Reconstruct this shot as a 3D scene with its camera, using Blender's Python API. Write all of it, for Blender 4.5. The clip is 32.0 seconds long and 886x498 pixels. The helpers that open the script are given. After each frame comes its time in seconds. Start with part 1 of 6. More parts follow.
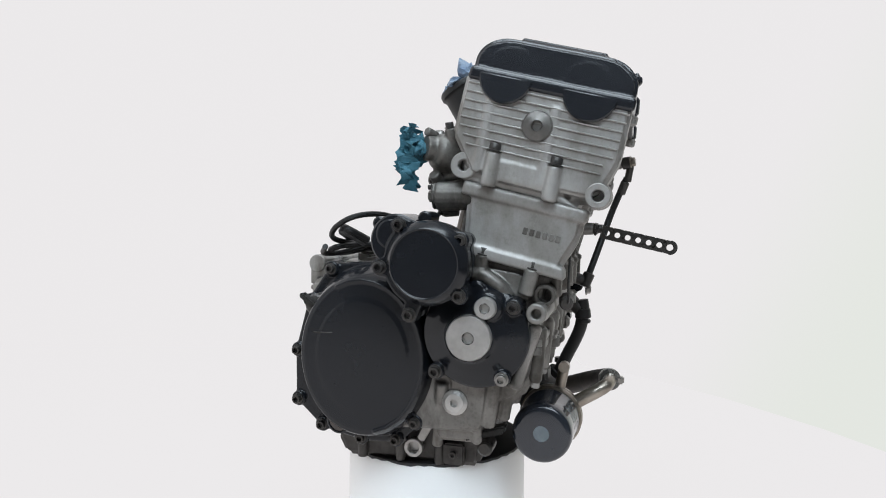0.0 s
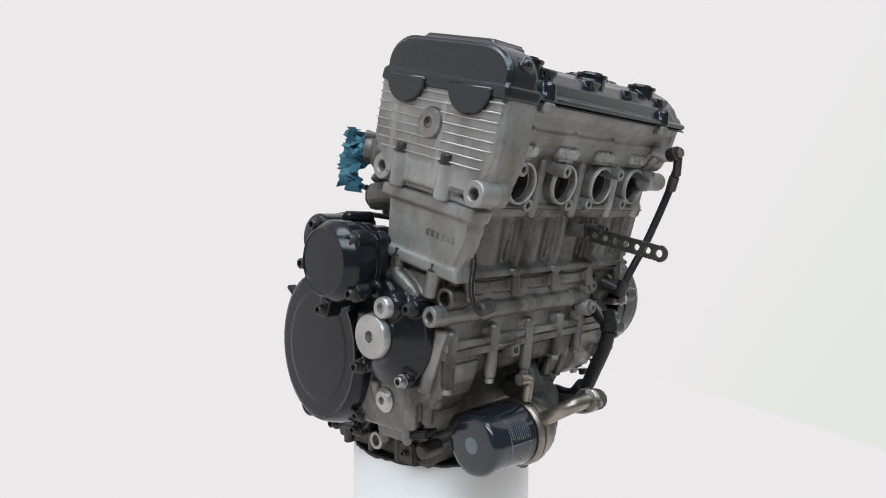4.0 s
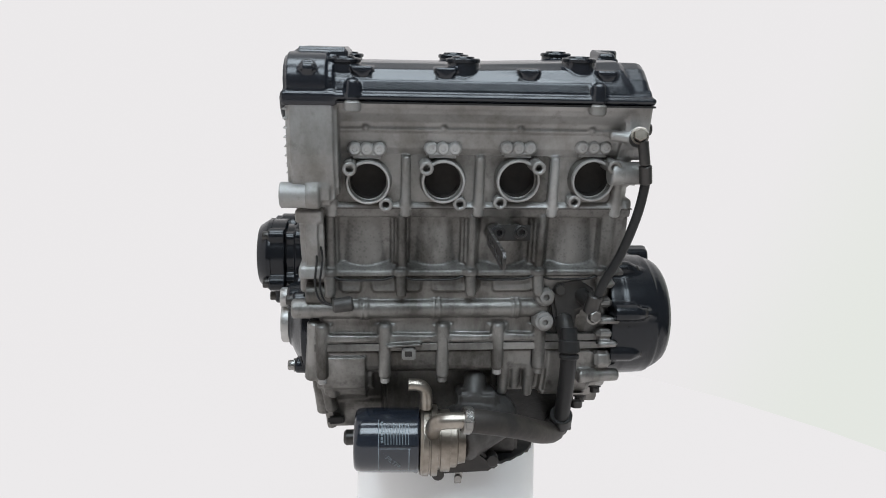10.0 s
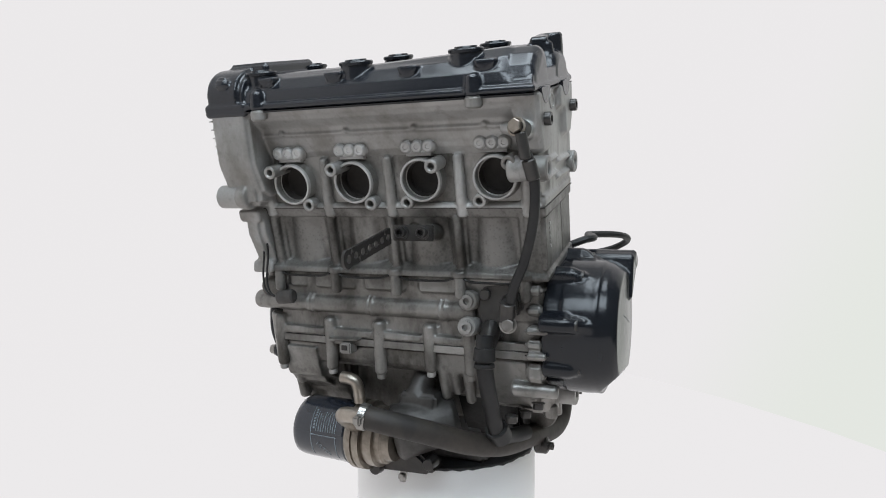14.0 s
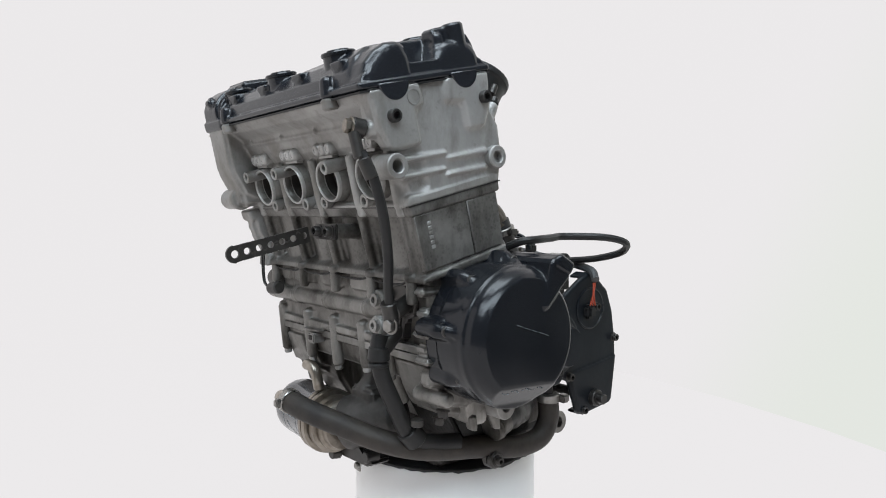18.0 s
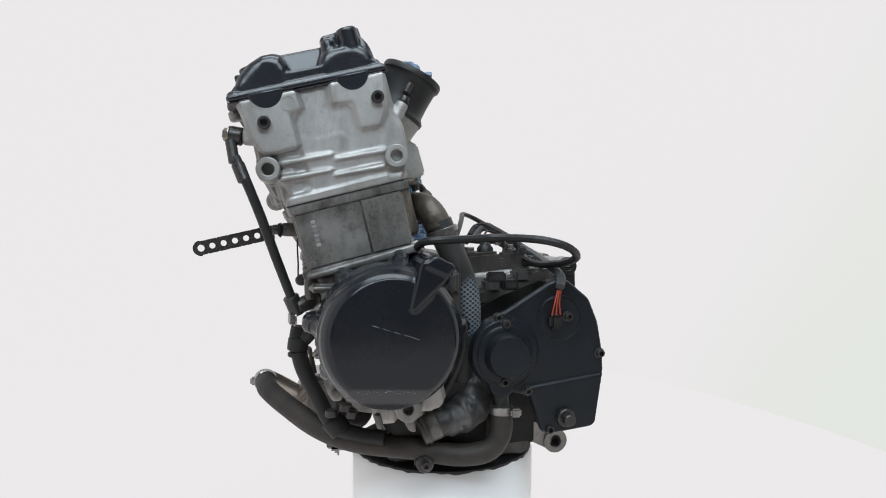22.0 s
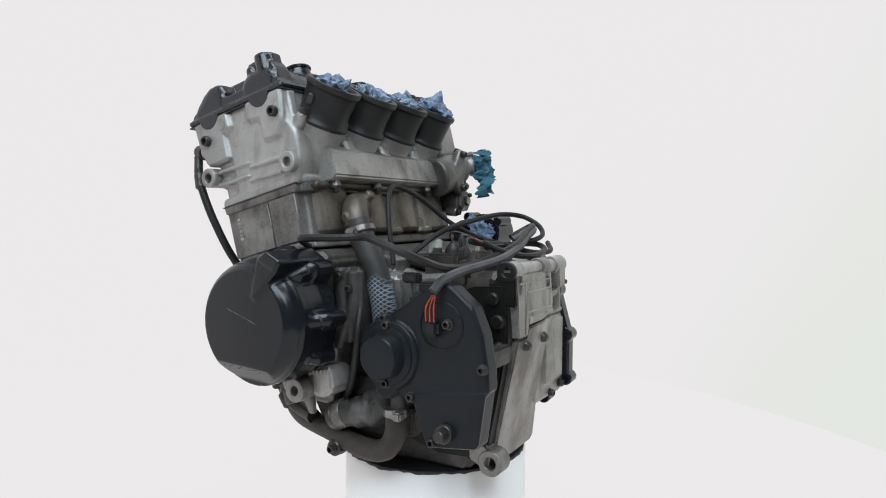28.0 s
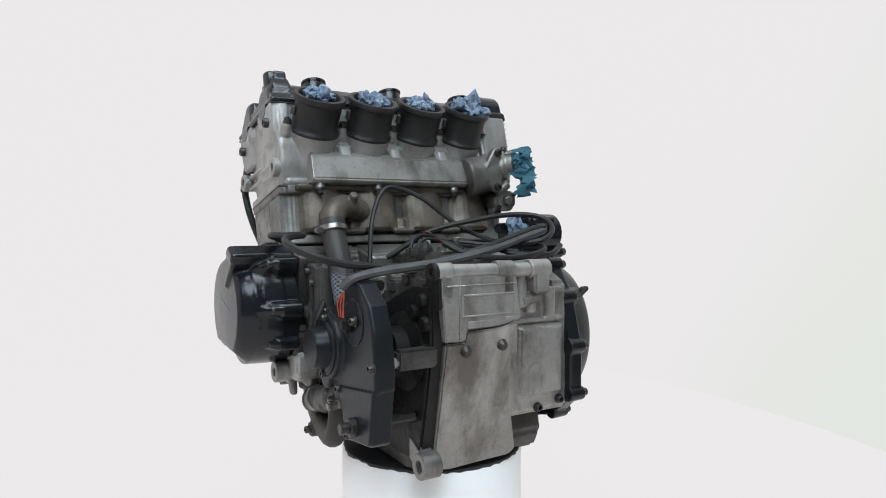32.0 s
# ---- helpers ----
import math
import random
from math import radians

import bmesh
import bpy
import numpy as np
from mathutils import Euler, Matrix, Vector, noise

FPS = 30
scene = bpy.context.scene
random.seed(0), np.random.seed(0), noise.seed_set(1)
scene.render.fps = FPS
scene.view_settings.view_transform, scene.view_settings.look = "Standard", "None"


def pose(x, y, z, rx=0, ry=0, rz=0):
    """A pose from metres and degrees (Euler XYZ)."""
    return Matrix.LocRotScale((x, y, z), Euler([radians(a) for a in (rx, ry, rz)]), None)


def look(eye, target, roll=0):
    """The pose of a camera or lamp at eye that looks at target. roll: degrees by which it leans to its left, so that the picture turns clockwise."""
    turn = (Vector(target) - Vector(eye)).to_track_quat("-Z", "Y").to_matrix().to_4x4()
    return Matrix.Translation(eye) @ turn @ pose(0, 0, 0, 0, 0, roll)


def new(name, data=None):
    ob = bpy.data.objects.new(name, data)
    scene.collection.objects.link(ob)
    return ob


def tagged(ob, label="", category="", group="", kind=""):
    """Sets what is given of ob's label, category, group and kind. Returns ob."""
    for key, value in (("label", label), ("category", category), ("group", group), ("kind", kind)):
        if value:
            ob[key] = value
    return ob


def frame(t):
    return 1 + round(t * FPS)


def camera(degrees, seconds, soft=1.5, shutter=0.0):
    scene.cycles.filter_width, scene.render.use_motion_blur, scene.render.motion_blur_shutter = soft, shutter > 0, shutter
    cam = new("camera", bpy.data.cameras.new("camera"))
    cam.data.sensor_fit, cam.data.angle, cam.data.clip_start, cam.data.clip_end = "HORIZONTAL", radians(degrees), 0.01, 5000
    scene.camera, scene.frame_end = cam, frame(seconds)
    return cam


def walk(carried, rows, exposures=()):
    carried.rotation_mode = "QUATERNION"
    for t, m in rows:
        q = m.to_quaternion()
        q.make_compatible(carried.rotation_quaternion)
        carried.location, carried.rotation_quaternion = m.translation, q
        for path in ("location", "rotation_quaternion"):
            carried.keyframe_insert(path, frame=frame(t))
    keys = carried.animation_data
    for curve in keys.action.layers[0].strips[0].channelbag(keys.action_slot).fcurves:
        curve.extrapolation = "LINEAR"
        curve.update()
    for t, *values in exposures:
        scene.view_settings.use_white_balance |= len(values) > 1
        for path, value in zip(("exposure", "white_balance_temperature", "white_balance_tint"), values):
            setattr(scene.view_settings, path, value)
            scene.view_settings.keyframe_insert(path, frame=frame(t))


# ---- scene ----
# camera: fixed on its stand, in front of the turntable whose axis is x = y = 0
EYE_Z = 0.47
BASE = 0.306          # the drum's top lies this far below the lens
TOP = EYE_Z - BASE    # height of the drum's top over the table
cam = camera(66.1, 32.0, soft=1.0)
EYE = (0.0, -0.92, EYE_Z)
AIM = look(EYE, (0.0072, 0.0799, EYE_Z - 0.0511), 0.186)
walk(cam, [(0.0, AIM), (32.0, AIM)])

# how far the turntable has turned, in degrees
TURNS = [(0, 74.5), (4, 45.9), (8, 18.2), (12, -9.2), (16, -36.9), (20, -64.75), (24, -92.65), (28, -120.75), (32, -148.95)]

# ---- light: a white photo booth, open towards the camera ----
world = bpy.data.worlds.new("world")
scene.world = world
world.use_nodes = True
bg = world.node_tree.nodes["Background"]
bg.inputs[0].default_value = (0.95, 0.98, 1.0, 1)
bg.inputs[1].default_value = 0.125


def area(name, eye, target, sx, sy, power, colour=(1, 1, 1)):
    data = bpy.data.lights.new(name, "AREA")
    data.shape, data.size, data.size_y, data.energy, data.color = "RECTANGLE", sx, sy, power, colour
    ob = new(name, data)
    ob.matrix_world = look(eye, target)
    return ob


area("softbox_top", (0.0, -0.45, 1.9), (0.0, 0.0, 0.4), 1.3, 0.6, 18.0, (0.80, 0.91, 1.0))
area("softbox_front", (0.0, -1.5, 1.75), (0.0, 0.0, 0.35), 1.8, 0.7, 32.0, (0.78, 0.90, 1.0))


# ---- materials ----
def surface(name, light, dark, rough=0.5, metal=0.0, big=22.0, fine=160.0, bump=0.15, wear=0.5, spread=0.12, coat=0.0, contrast=0.18, pits=0.0, grain=0.3, oil=None, gloss=0.5, lumps=0.0):
    """Two tones mixed by stains at a coarse and a fine scale, roughness that varies, and fine relief."""
    m = bpy.data.materials.new(name)
    m.use_nodes = True
    n, l = m.node_tree.nodes, m.node_tree.links
    b = n["Principled BSDF"]
    co = n.new("ShaderNodeTexCoord")
    info = n.new("ShaderNodeObjectInfo")
    add = n.new("ShaderNodeVectorMath")
    add.operation = "ADD"
    l.new(co.outputs["Object"], add.inputs[0])
    l.new(info.outputs["Random"], add.inputs[1])
    def tex(scale, detail, dist=0.0):
        t = n.new("ShaderNodeTexNoise")
        t.inputs["Scale"].default_value, t.inputs["Detail"].default_value, t.inputs["Distortion"].default_value = scale, detail, dist
        l.new(add.outputs[0], t.inputs["Vector"])
        return t.outputs["Fac"]
    a, c = tex(big, 5, 0.6), tex(fine, 3)
    mix = n.new("ShaderNodeMath")
    mix.operation = "MULTIPLY_ADD"
    l.new(c, mix.inputs[0])
    mix.inputs[1].default_value = grain
    l.new(a, mix.inputs[2])
    ramp = n.new("ShaderNodeValToRGB")
    ramp.color_ramp.elements[0].position = 0.62 - contrast + (wear - 0.5) * 0.4
    ramp.color_ramp.elements[1].position = 0.74 + contrast + (wear - 0.5) * 0.4
    ramp.color_ramp.elements[0].color = (*dark, 1)
    ramp.color_ramp.elements[1].color = (*light, 1)
    l.new(mix.outputs[0], ramp.inputs[0])
    colour = ramp.outputs[0]
    if oil:
        # dried oil that has run down: patches drawn out along the height
        mp = n.new("ShaderNodeMapping")
        mp.inputs["Scale"].default_value = (1.0, 1.0, 0.45)
        l.new(add.outputs[0], mp.inputs[0])
        st = n.new("ShaderNodeTexNoise")
        st.inputs["Scale"].default_value, st.inputs["Detail"].default_value, st.inputs["Roughness"].default_value = 19.0, 7.0, 0.62
        l.new(mp.outputs[0], st.inputs["Vector"])
        sr = n.new("ShaderNodeMapRange")
        sr.inputs["From Min"].default_value, sr.inputs["From Max"].default_value = 0.47, 0.66
        sr.inputs["To Max"].default_value = oil[3]
        l.new(st.outputs["Fac"], sr.inputs[0])
        om = n.new("ShaderNodeMix")
        om.data_type = "RGBA"
        l.new(sr.outputs[0], om.inputs[0])
        l.new(colour, om.inputs[6])
        om.inputs[7].default_value = (*oil[:3], 1)
        colour = om.outputs[2]
        fs = n.new("ShaderNodeTexNoise")
        fs.inputs["Scale"].default_value, fs.inputs["Detail"].default_value, fs.inputs["Roughness"].default_value = 60.0, 6.0, 0.66
        l.new(add.outputs[0], fs.inputs["Vector"])
        fr = n.new("ShaderNodeMapRange")
        fr.inputs["From Min"].default_value, fr.inputs["From Max"].default_value = 0.58, 0.72
        fr.inputs["To Max"].default_value = oil[3] * 0.55
        l.new(fs.outputs["Fac"], fr.inputs[0])
        fm = n.new("ShaderNodeMix")
        fm.data_type = "RGBA"
        l.new(fr.outputs[0], fm.inputs[0])
        l.new(colour, fm.inputs[6])
        fm.inputs[7].default_value = (oil[0] * 0.7, oil[1] * 0.7, oil[2] * 0.7, 1)
        colour = fm.outputs[2]
    if pits:
        vo = n.new("ShaderNodeTexVoronoi")
        vo.inputs["Scale"].default_value = 240
        l.new(add.outputs[0], vo.inputs["Vector"])
        gate = n.new("ShaderNodeMath")
        gate.operation = "MULTIPLY_ADD"
        l.new(a, gate.inputs[0])
        gate.inputs[1].default_value = 1.6
        l.new(vo.outputs["Distance"], gate.inputs[2])
        pr = n.new("ShaderNodeMapRange")
        pr.inputs["From Min"].default_value, pr.inputs["From Max"].default_value = 0.95, 1.15
        pr.inputs["To Min"].default_value, pr.inputs["To Max"].default_value = 1 - pits, 1.0
        l.new(gate.outputs[0], pr.inputs[0])
        mx = n.new("ShaderNodeVectorMath")
        mx.operation = "SCALE"
        l.new(colour, mx.inputs[0])
        l.new(pr.outputs[0], mx.inputs["Scale"])
        colour = mx.outputs[0]
    l.new(colour, b.inputs["Base Color"])
    r = n.new("ShaderNodeMapRange")
    r.inputs["To Min"].default_value, r.inputs["To Max"].default_value = rough + spread, max(rough - spread, 0.05)
    l.new(mix.outputs[0], r.inputs[0])
    l.new(r.outputs[0], b.inputs["Roughness"])
    b.inputs["Metallic"].default_value = metal
    b.inputs["Coat Weight"].default_value = coat
    b.inputs["Specular IOR Level"].default_value = gloss
    b.inputs["Coat Roughness"].default_value = 0.18
    if bump:
        bp = n.new("ShaderNodeBump")
        bp.inputs["Strength"].default_value, bp.inputs["Distance"].default_value = bump, 0.001
        l.new(c, bp.inputs["Height"])
        if lumps:
            b2 = n.new("ShaderNodeBump")
            b2.inputs["Strength"].default_value, b2.inputs["Distance"].default_value = lumps, 0.004
            l.new(tex(48.0, 4), b2.inputs["Height"])
            l.new(b2.outputs[0], bp.inputs["Normal"])
        l.new(bp.outputs[0], b.inputs["Normal"])
    return m


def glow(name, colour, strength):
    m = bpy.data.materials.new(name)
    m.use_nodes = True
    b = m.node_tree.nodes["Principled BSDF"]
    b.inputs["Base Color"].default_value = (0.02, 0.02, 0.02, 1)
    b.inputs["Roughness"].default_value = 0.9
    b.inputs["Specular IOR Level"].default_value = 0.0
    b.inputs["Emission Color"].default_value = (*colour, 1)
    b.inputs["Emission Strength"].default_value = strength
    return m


CAST = surface("cast_aluminium", (0.475, 0.466, 0.452), (0.27, 0.263, 0.252), 0.50, 0.5, big=8.0, fine=220, bump=0.18, contrast=0.2, grain=0.10, oil=(0.12, 0.107, 0.09, 0.62), lumps=0.22, pits=0.05)
CASTD = surface("grimy_cast_aluminium", (0.36, 0.348, 0.33), (0.14, 0.133, 0.122), 0.42, 0.55, big=8.0, bump=0.18, wear=0.5, fine=220, contrast=0.2, grain=0.12, oil=(0.040, 0.035, 0.029, 0.90), lumps=0.32, pits=0.12)
CLEAN = surface("clean_cast_aluminium", (0.56, 0.553, 0.54), (0.36, 0.353, 0.342), 0.48, 0.5, big=10.0, fine=220, bump=0.12, wear=0.45, contrast=0.2, grain=0.10, oil=(0.18, 0.165, 0.145, 0.4), lumps=0.15)
MACH = surface("machined_aluminium", (0.52, 0.51, 0.495), (0.32, 0.31, 0.295), 0.42, 0.7, bump=0.12, wear=0.4)
BLACK = surface("black_enamel", (0.0060, 0.0072, 0.0100), (0.0095, 0.0108, 0.0135), 0.22, 0.0, big=14.0, bump=0.03, spread=0.07, gloss=0.38, lumps=0.04)
COVER = surface("satin_black_paint", (0.009, 0.0105, 0.014), (0.012, 0.014, 0.018), 0.25, 0.0, big=14.0, bump=0.05, spread=0.07, gloss=0.55, lumps=0.05)
PLASTIC = surface("black_plastic", (0.009, 0.011, 0.0135), (0.015, 0.017, 0.020), 0.36, 0.0, big=14.0, bump=0.08, gloss=0.2, lumps=0.05)
RUBBER = surface("black_rubber", (0.011, 0.011, 0.012), (0.024, 0.023, 0.022), 0.5, 0.0, bump=0.15, gloss=0.3)
BROWN = surface("dusty_hose_rubber", (0.042, 0.033, 0.026), (0.016, 0.0135, 0.012), 0.65, 0.0, bump=0.4)
GREY = surface("dark_grey_casting", (0.10, 0.095, 0.09), (0.035, 0.032, 0.03), 0.55, 0.4, bump=0.4)
STEEL = surface("zinc_steel", (0.42, 0.41, 0.39), (0.16, 0.15, 0.14), 0.34, 0.9, bump=0.1)
DARKSTEEL = surface("black_steel", (0.035, 0.034, 0.034), (0.07, 0.065, 0.06), 0.4, 0.6, bump=0.15)
NICKEL = surface("dull_nickel_plate", (0.45, 0.41, 0.36), (0.15, 0.125, 0.10), 0.40, 0.9, bump=0.1, contrast=0.2)
SOOT = surface("sooted_bore", (0.03, 0.024, 0.02), (0.012, 0.01, 0.009), 0.8, 0.0, bump=0.4)
FILTER = surface("gloss_black_tin", (0.01, 0.013, 0.02), (0.016, 0.02, 0.028), 0.18, 0.0, bump=0.05, coat=0.5)
PRINT = surface("grey_print", (0.20, 0.235, 0.26), (0.10, 0.125, 0.14), 0.4, 0.0, bump=0.0)
BLUE = surface("blue_paper_wipe", (0.29, 0.345, 0.41), (0.10, 0.15, 0.225), 0.8, 0.0, big=60.0, bump=0.3, grain=0.1)
TEAL = surface("teal_paper_wipe", (0.045, 0.165, 0.22), (0.016, 0.075, 0.11), 0.8, 0.0, bump=0.3)
RED = surface("red_wire", (0.5, 0.07, 0.03), (0.3, 0.04, 0.02), 0.5, 0.0, bump=0.05)
WHITE = surface("white_plastic", (0.82, 0.82, 0.81), (0.74, 0.75, 0.74), 0.45, 0.0, bump=0.05, contrast=0.3)
DRUM = surface("white_painted_drum", (0.97, 0.975, 0.97), (0.95, 0.955, 0.95), 0.5, 0.0, bump=0.05, contrast=0.3)
CASE = surface("stained_gearbox_casting", (0.50, 0.487, 0.465), (0.27, 0.258, 0.24), 0.45, 0.5, big=7.0, fine=220, bump=0.16, wear=0.5, contrast=0.2, grain=0.12, oil=(0.075, 0.064, 0.053, 0.78), lumps=0.3, pits=0.1)
# black oily grime, also put where sump and sprocket cavities lie in shade
GRIME_SHADE = surface("black_grime_and_shade", (0.013, 0.012, 0.011), (0.006, 0.0055, 0.005), 0.5, 0.0, bump=0.6, gloss=0.3, lumps=0.5)
OXIDE = surface("corroded_dark_casting", (0.095, 0.093, 0.092), (0.035, 0.033, 0.032), 0.45, 0.35, big=22.0, bump=0.4, contrast=0.18, grain=0.2, oil=(0.30, 0.29, 0.275, 0.35), lumps=0.4)
OILGLASS = surface("oily_sight_glass", (0.07, 0.05, 0.04), (0.03, 0.022, 0.018), 0.2, 0.0, bump=0.0, coat=0.6)
MAT = surface("black_rubber_mat", (0.01, 0.01, 0.011), (0.02, 0.02, 0.021), 0.7, 0.0, bump=0.3)
LABEL = surface("paper_label", (0.62, 0.62, 0.58), (0.4, 0.4, 0.37), 0.6, 0.0, bump=0.0)
# the white sheets emit their brightness evenly, in place of lamps lighting them
SHEET = glow("glowing_white_sheet", (0.83, 0.812, 0.82), 0.985)
BACK = glow("glowing_backdrop", (0.83, 0.812, 0.82), 0.985)


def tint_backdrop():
    """The sheet's own glow turns faintly dimmer and greenish towards the right."""
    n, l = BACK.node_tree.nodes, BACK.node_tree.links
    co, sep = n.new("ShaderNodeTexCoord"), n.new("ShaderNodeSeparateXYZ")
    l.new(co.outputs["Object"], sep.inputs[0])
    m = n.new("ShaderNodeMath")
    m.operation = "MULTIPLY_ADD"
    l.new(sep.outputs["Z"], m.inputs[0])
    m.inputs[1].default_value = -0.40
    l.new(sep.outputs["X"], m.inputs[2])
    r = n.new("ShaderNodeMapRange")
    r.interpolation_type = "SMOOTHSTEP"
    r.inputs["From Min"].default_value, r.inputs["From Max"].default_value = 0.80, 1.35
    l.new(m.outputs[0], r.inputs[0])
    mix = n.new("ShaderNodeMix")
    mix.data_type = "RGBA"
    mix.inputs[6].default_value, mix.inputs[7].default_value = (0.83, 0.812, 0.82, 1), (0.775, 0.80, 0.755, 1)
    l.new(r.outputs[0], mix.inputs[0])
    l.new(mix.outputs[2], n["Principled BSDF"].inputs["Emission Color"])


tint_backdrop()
STAIN = surface("oil_stained_aluminium", (0.27, 0.235, 0.195), (0.11, 0.092, 0.073), 0.46, 0.5, big=10.0, bump=0.22, wear=0.5, contrast=0.2, grain=0.12, oil=(0.035, 0.028, 0.022, 0.9), lumps=0.4, pits=0.12)
SMOKED = surface("smoke_stained_casting", (0.31, 0.30, 0.285), (0.12, 0.114, 0.105), 0.46, 0.5, big=9.0, bump=0.22, wear=0.5, fine=220, contrast=0.2, grain=0.14, oil=(0.035, 0.031, 0.026, 0.92), lumps=0.36, pits=0.2)
DECK = surface("oily_deck_casting", (0.19, 0.178, 0.162), (0.075, 0.068, 0.06), 0.45, 0.5, big=10.0, bump=0.25, wear=0.5, contrast=0.2, grain=0.12, oil=(0.03, 0.025, 0.02, 0.8), lumps=0.4, pits=0.12)
CABLE = surface("dusty_grey_sheath", (0.085, 0.085, 0.088), (0.045, 0.045, 0.046), 0.6, 0.0, bump=0.2)


def woven_hose():
    """Black rubber whose rubbed part shows a pale diagonal weave."""
    m = surface("woven_hose_rubber", (0.016, 0.016, 0.017), (0.034, 0.032, 0.030), 0.55, 0.0, bump=0.25)
    n, l = m.node_tree.nodes, m.node_tree.links
    b = n["Principled BSDF"]
    old = b.inputs["Base Color"].links[0].from_socket
    co = n.new("ShaderNodeTexCoord")
    waves = []
    for ang in (38, -38):
        mp = n.new("ShaderNodeMapping")
        mp.inputs["Rotation"].default_value = (radians(ang), 0, radians(20))
        l.new(co.outputs["Object"], mp.inputs[0])
        w = n.new("ShaderNodeTexWave")
        w.bands_direction = "Z"
        w.inputs["Scale"].default_value = 75
        l.new(mp.outputs[0], w.inputs["Vector"])
        waves.append(w.outputs["Fac"])
    mul = n.new("ShaderNodeMath")
    mul.operation = "MAXIMUM"
    l.new(waves[0], mul.inputs[0])
    l.new(waves[1], mul.inputs[1])
    sep = n.new("ShaderNodeSeparateXYZ")
    l.new(co.outputs["Object"], sep.inputs[0])
    noise_t = n.new("ShaderNodeTexNoise")
    noise_t.inputs["Scale"].default_value = 45
    l.new(co.outputs["Object"], noise_t.inputs["Vector"])
    za = n.new("ShaderNodeMath")
    za.operation = "MULTIPLY_ADD"
    l.new(noise_t.outputs["Fac"], za.inputs[0])
    za.inputs[1].default_value = 0.05
    l.new(sep.outputs["Z"], za.inputs[2])
    r = n.new("ShaderNodeMapRange")
    r.inputs["From Min"].default_value, r.inputs["From Max"].default_value = 0.262, 0.246
    l.new(za.outputs[0], r.inputs[0])
    r2 = n.new("ShaderNodeMapRange")
    r2.inputs["From Min"].default_value, r2.inputs["From Max"].default_value = 0.185, 0.20
    l.new(za.outputs[0], r2.inputs[0])
    r3 = n.new("ShaderNodeMapRange")
    r3.inputs["From Min"].default_value, r3.inputs["From Max"].default_value = 0.72, 0.92
    l.new(mul.outputs[0], r3.inputs[0])
    f = r3.outputs[0]
    for o in (r, r2):
        k = n.new("ShaderNodeMath")
        k.operation = "MULTIPLY"
        l.new(f, k.inputs[0])
        l.new(o.outputs[0], k.inputs[1])
        f = k.outputs[0]
    mix = n.new("ShaderNodeMix")
    mix.data_type = "RGBA"
    l.new(f, mix.inputs[0])
    l.new(old, mix.inputs[6])
    mix.inputs[7].default_value = (0.22, 0.27, 0.32, 1)
    l.new(mix.outputs[2], b.inputs["Base Color"])
    return m


WOVEN = woven_hose()

# ---- tools ----
LEAN = radians(14)
CRANK = Vector((0.028, -0.084, -0.129))
ES, EH = Vector((0, math.cos(LEAN), math.sin(LEAN))), Vector((0, -math.sin(LEAN), math.cos(LEAN)))


def T(x, s, h):
    """A point of the leaning cylinder: x along the crankshaft, s rearwards and h upwards from the crankshaft."""
    p = CRANK + s * ES + h * EH
    p.x = x
    return p


def FX(u, v, w): return Vector((w, u, v))
def FY(u, v, w): return Vector((u, w, v))
def FZ(u, v, w): return Vector((u, v, w))
def FT(u, v, w): return T(w, u, v)
def FS(u, v, w): return T(u, w, v)
def FH(u, v, w): return T(u, v, w)


def prism(bm, pts, a, b, fr=FX, bev=0.0, seg=2, taper=0.0):
    """The outline pts, drawn in fr's first two directions, pushed from a to b along its third."""
    area2 = sum(p[0] * q[1] - q[0] * p[1] for p, q in zip(pts, pts[1:] + pts[:1]))
    if area2 < 0:
        pts = pts[::-1]
    cu, cv = sum(p[0] for p in pts) / len(pts), sum(p[1] for p in pts) / len(pts)
    k = 1 - taper
    lo = [bm.verts.new(fr(u, v, a)) for u, v in pts]
    hi = [bm.verts.new(fr(cu + (u - cu) * k, cv + (v - cv) * k, b)) for u, v in pts]
    n = len(pts)
    faces = [bm.faces.new(lo[::-1]), bm.faces.new(hi)]
    faces += [bm.faces.new((lo[i], lo[(i + 1) % n], hi[(i + 1) % n], hi[i])) for i in range(n)]
    bmesh.ops.recalc_face_normals(bm, faces=faces)
    if bev:
        edges = list({e for f in faces for e in f.edges})
        bmesh.ops.bevel(bm, geom=edges, offset=bev, segments=seg, affect="EDGES", clamp_overlap=True)
    return bm


def loft(bm, rings, fr=FX):
    """A closed body through outlines of the same number of points: rings holds (outline, distance along the third direction)."""
    loops = [[bm.verts.new(fr(u, v, w)) for u, v in pts] for pts, w in rings]
    n = len(loops[0])
    faces = [bm.faces.new(loops[0][::-1]), bm.faces.new(loops[-1])]
    for A, C in zip(loops, loops[1:]):
        faces += [bm.faces.new((A[i], A[(i + 1) % n], C[(i + 1) % n], C[i])) for i in range(n)]
    bmesh.ops.recalc_face_normals(bm, faces=faces)
    return bm


def box(bm, x0, x1, y0, y1, z0, z1, bev=0.002, fr=FZ):
    return prism(bm, [(x0, y0), (x1, y0), (x1, y1), (x0, y1)], z0, z1, fr, bev)


def basis(axis):
    axis = Vector(axis).normalized()
    side = axis.cross(Vector((0, 0, 1)) if abs(axis.z) < 0.9 else Vector((1, 0, 0))).normalized()
    return axis, side, axis.cross(side)


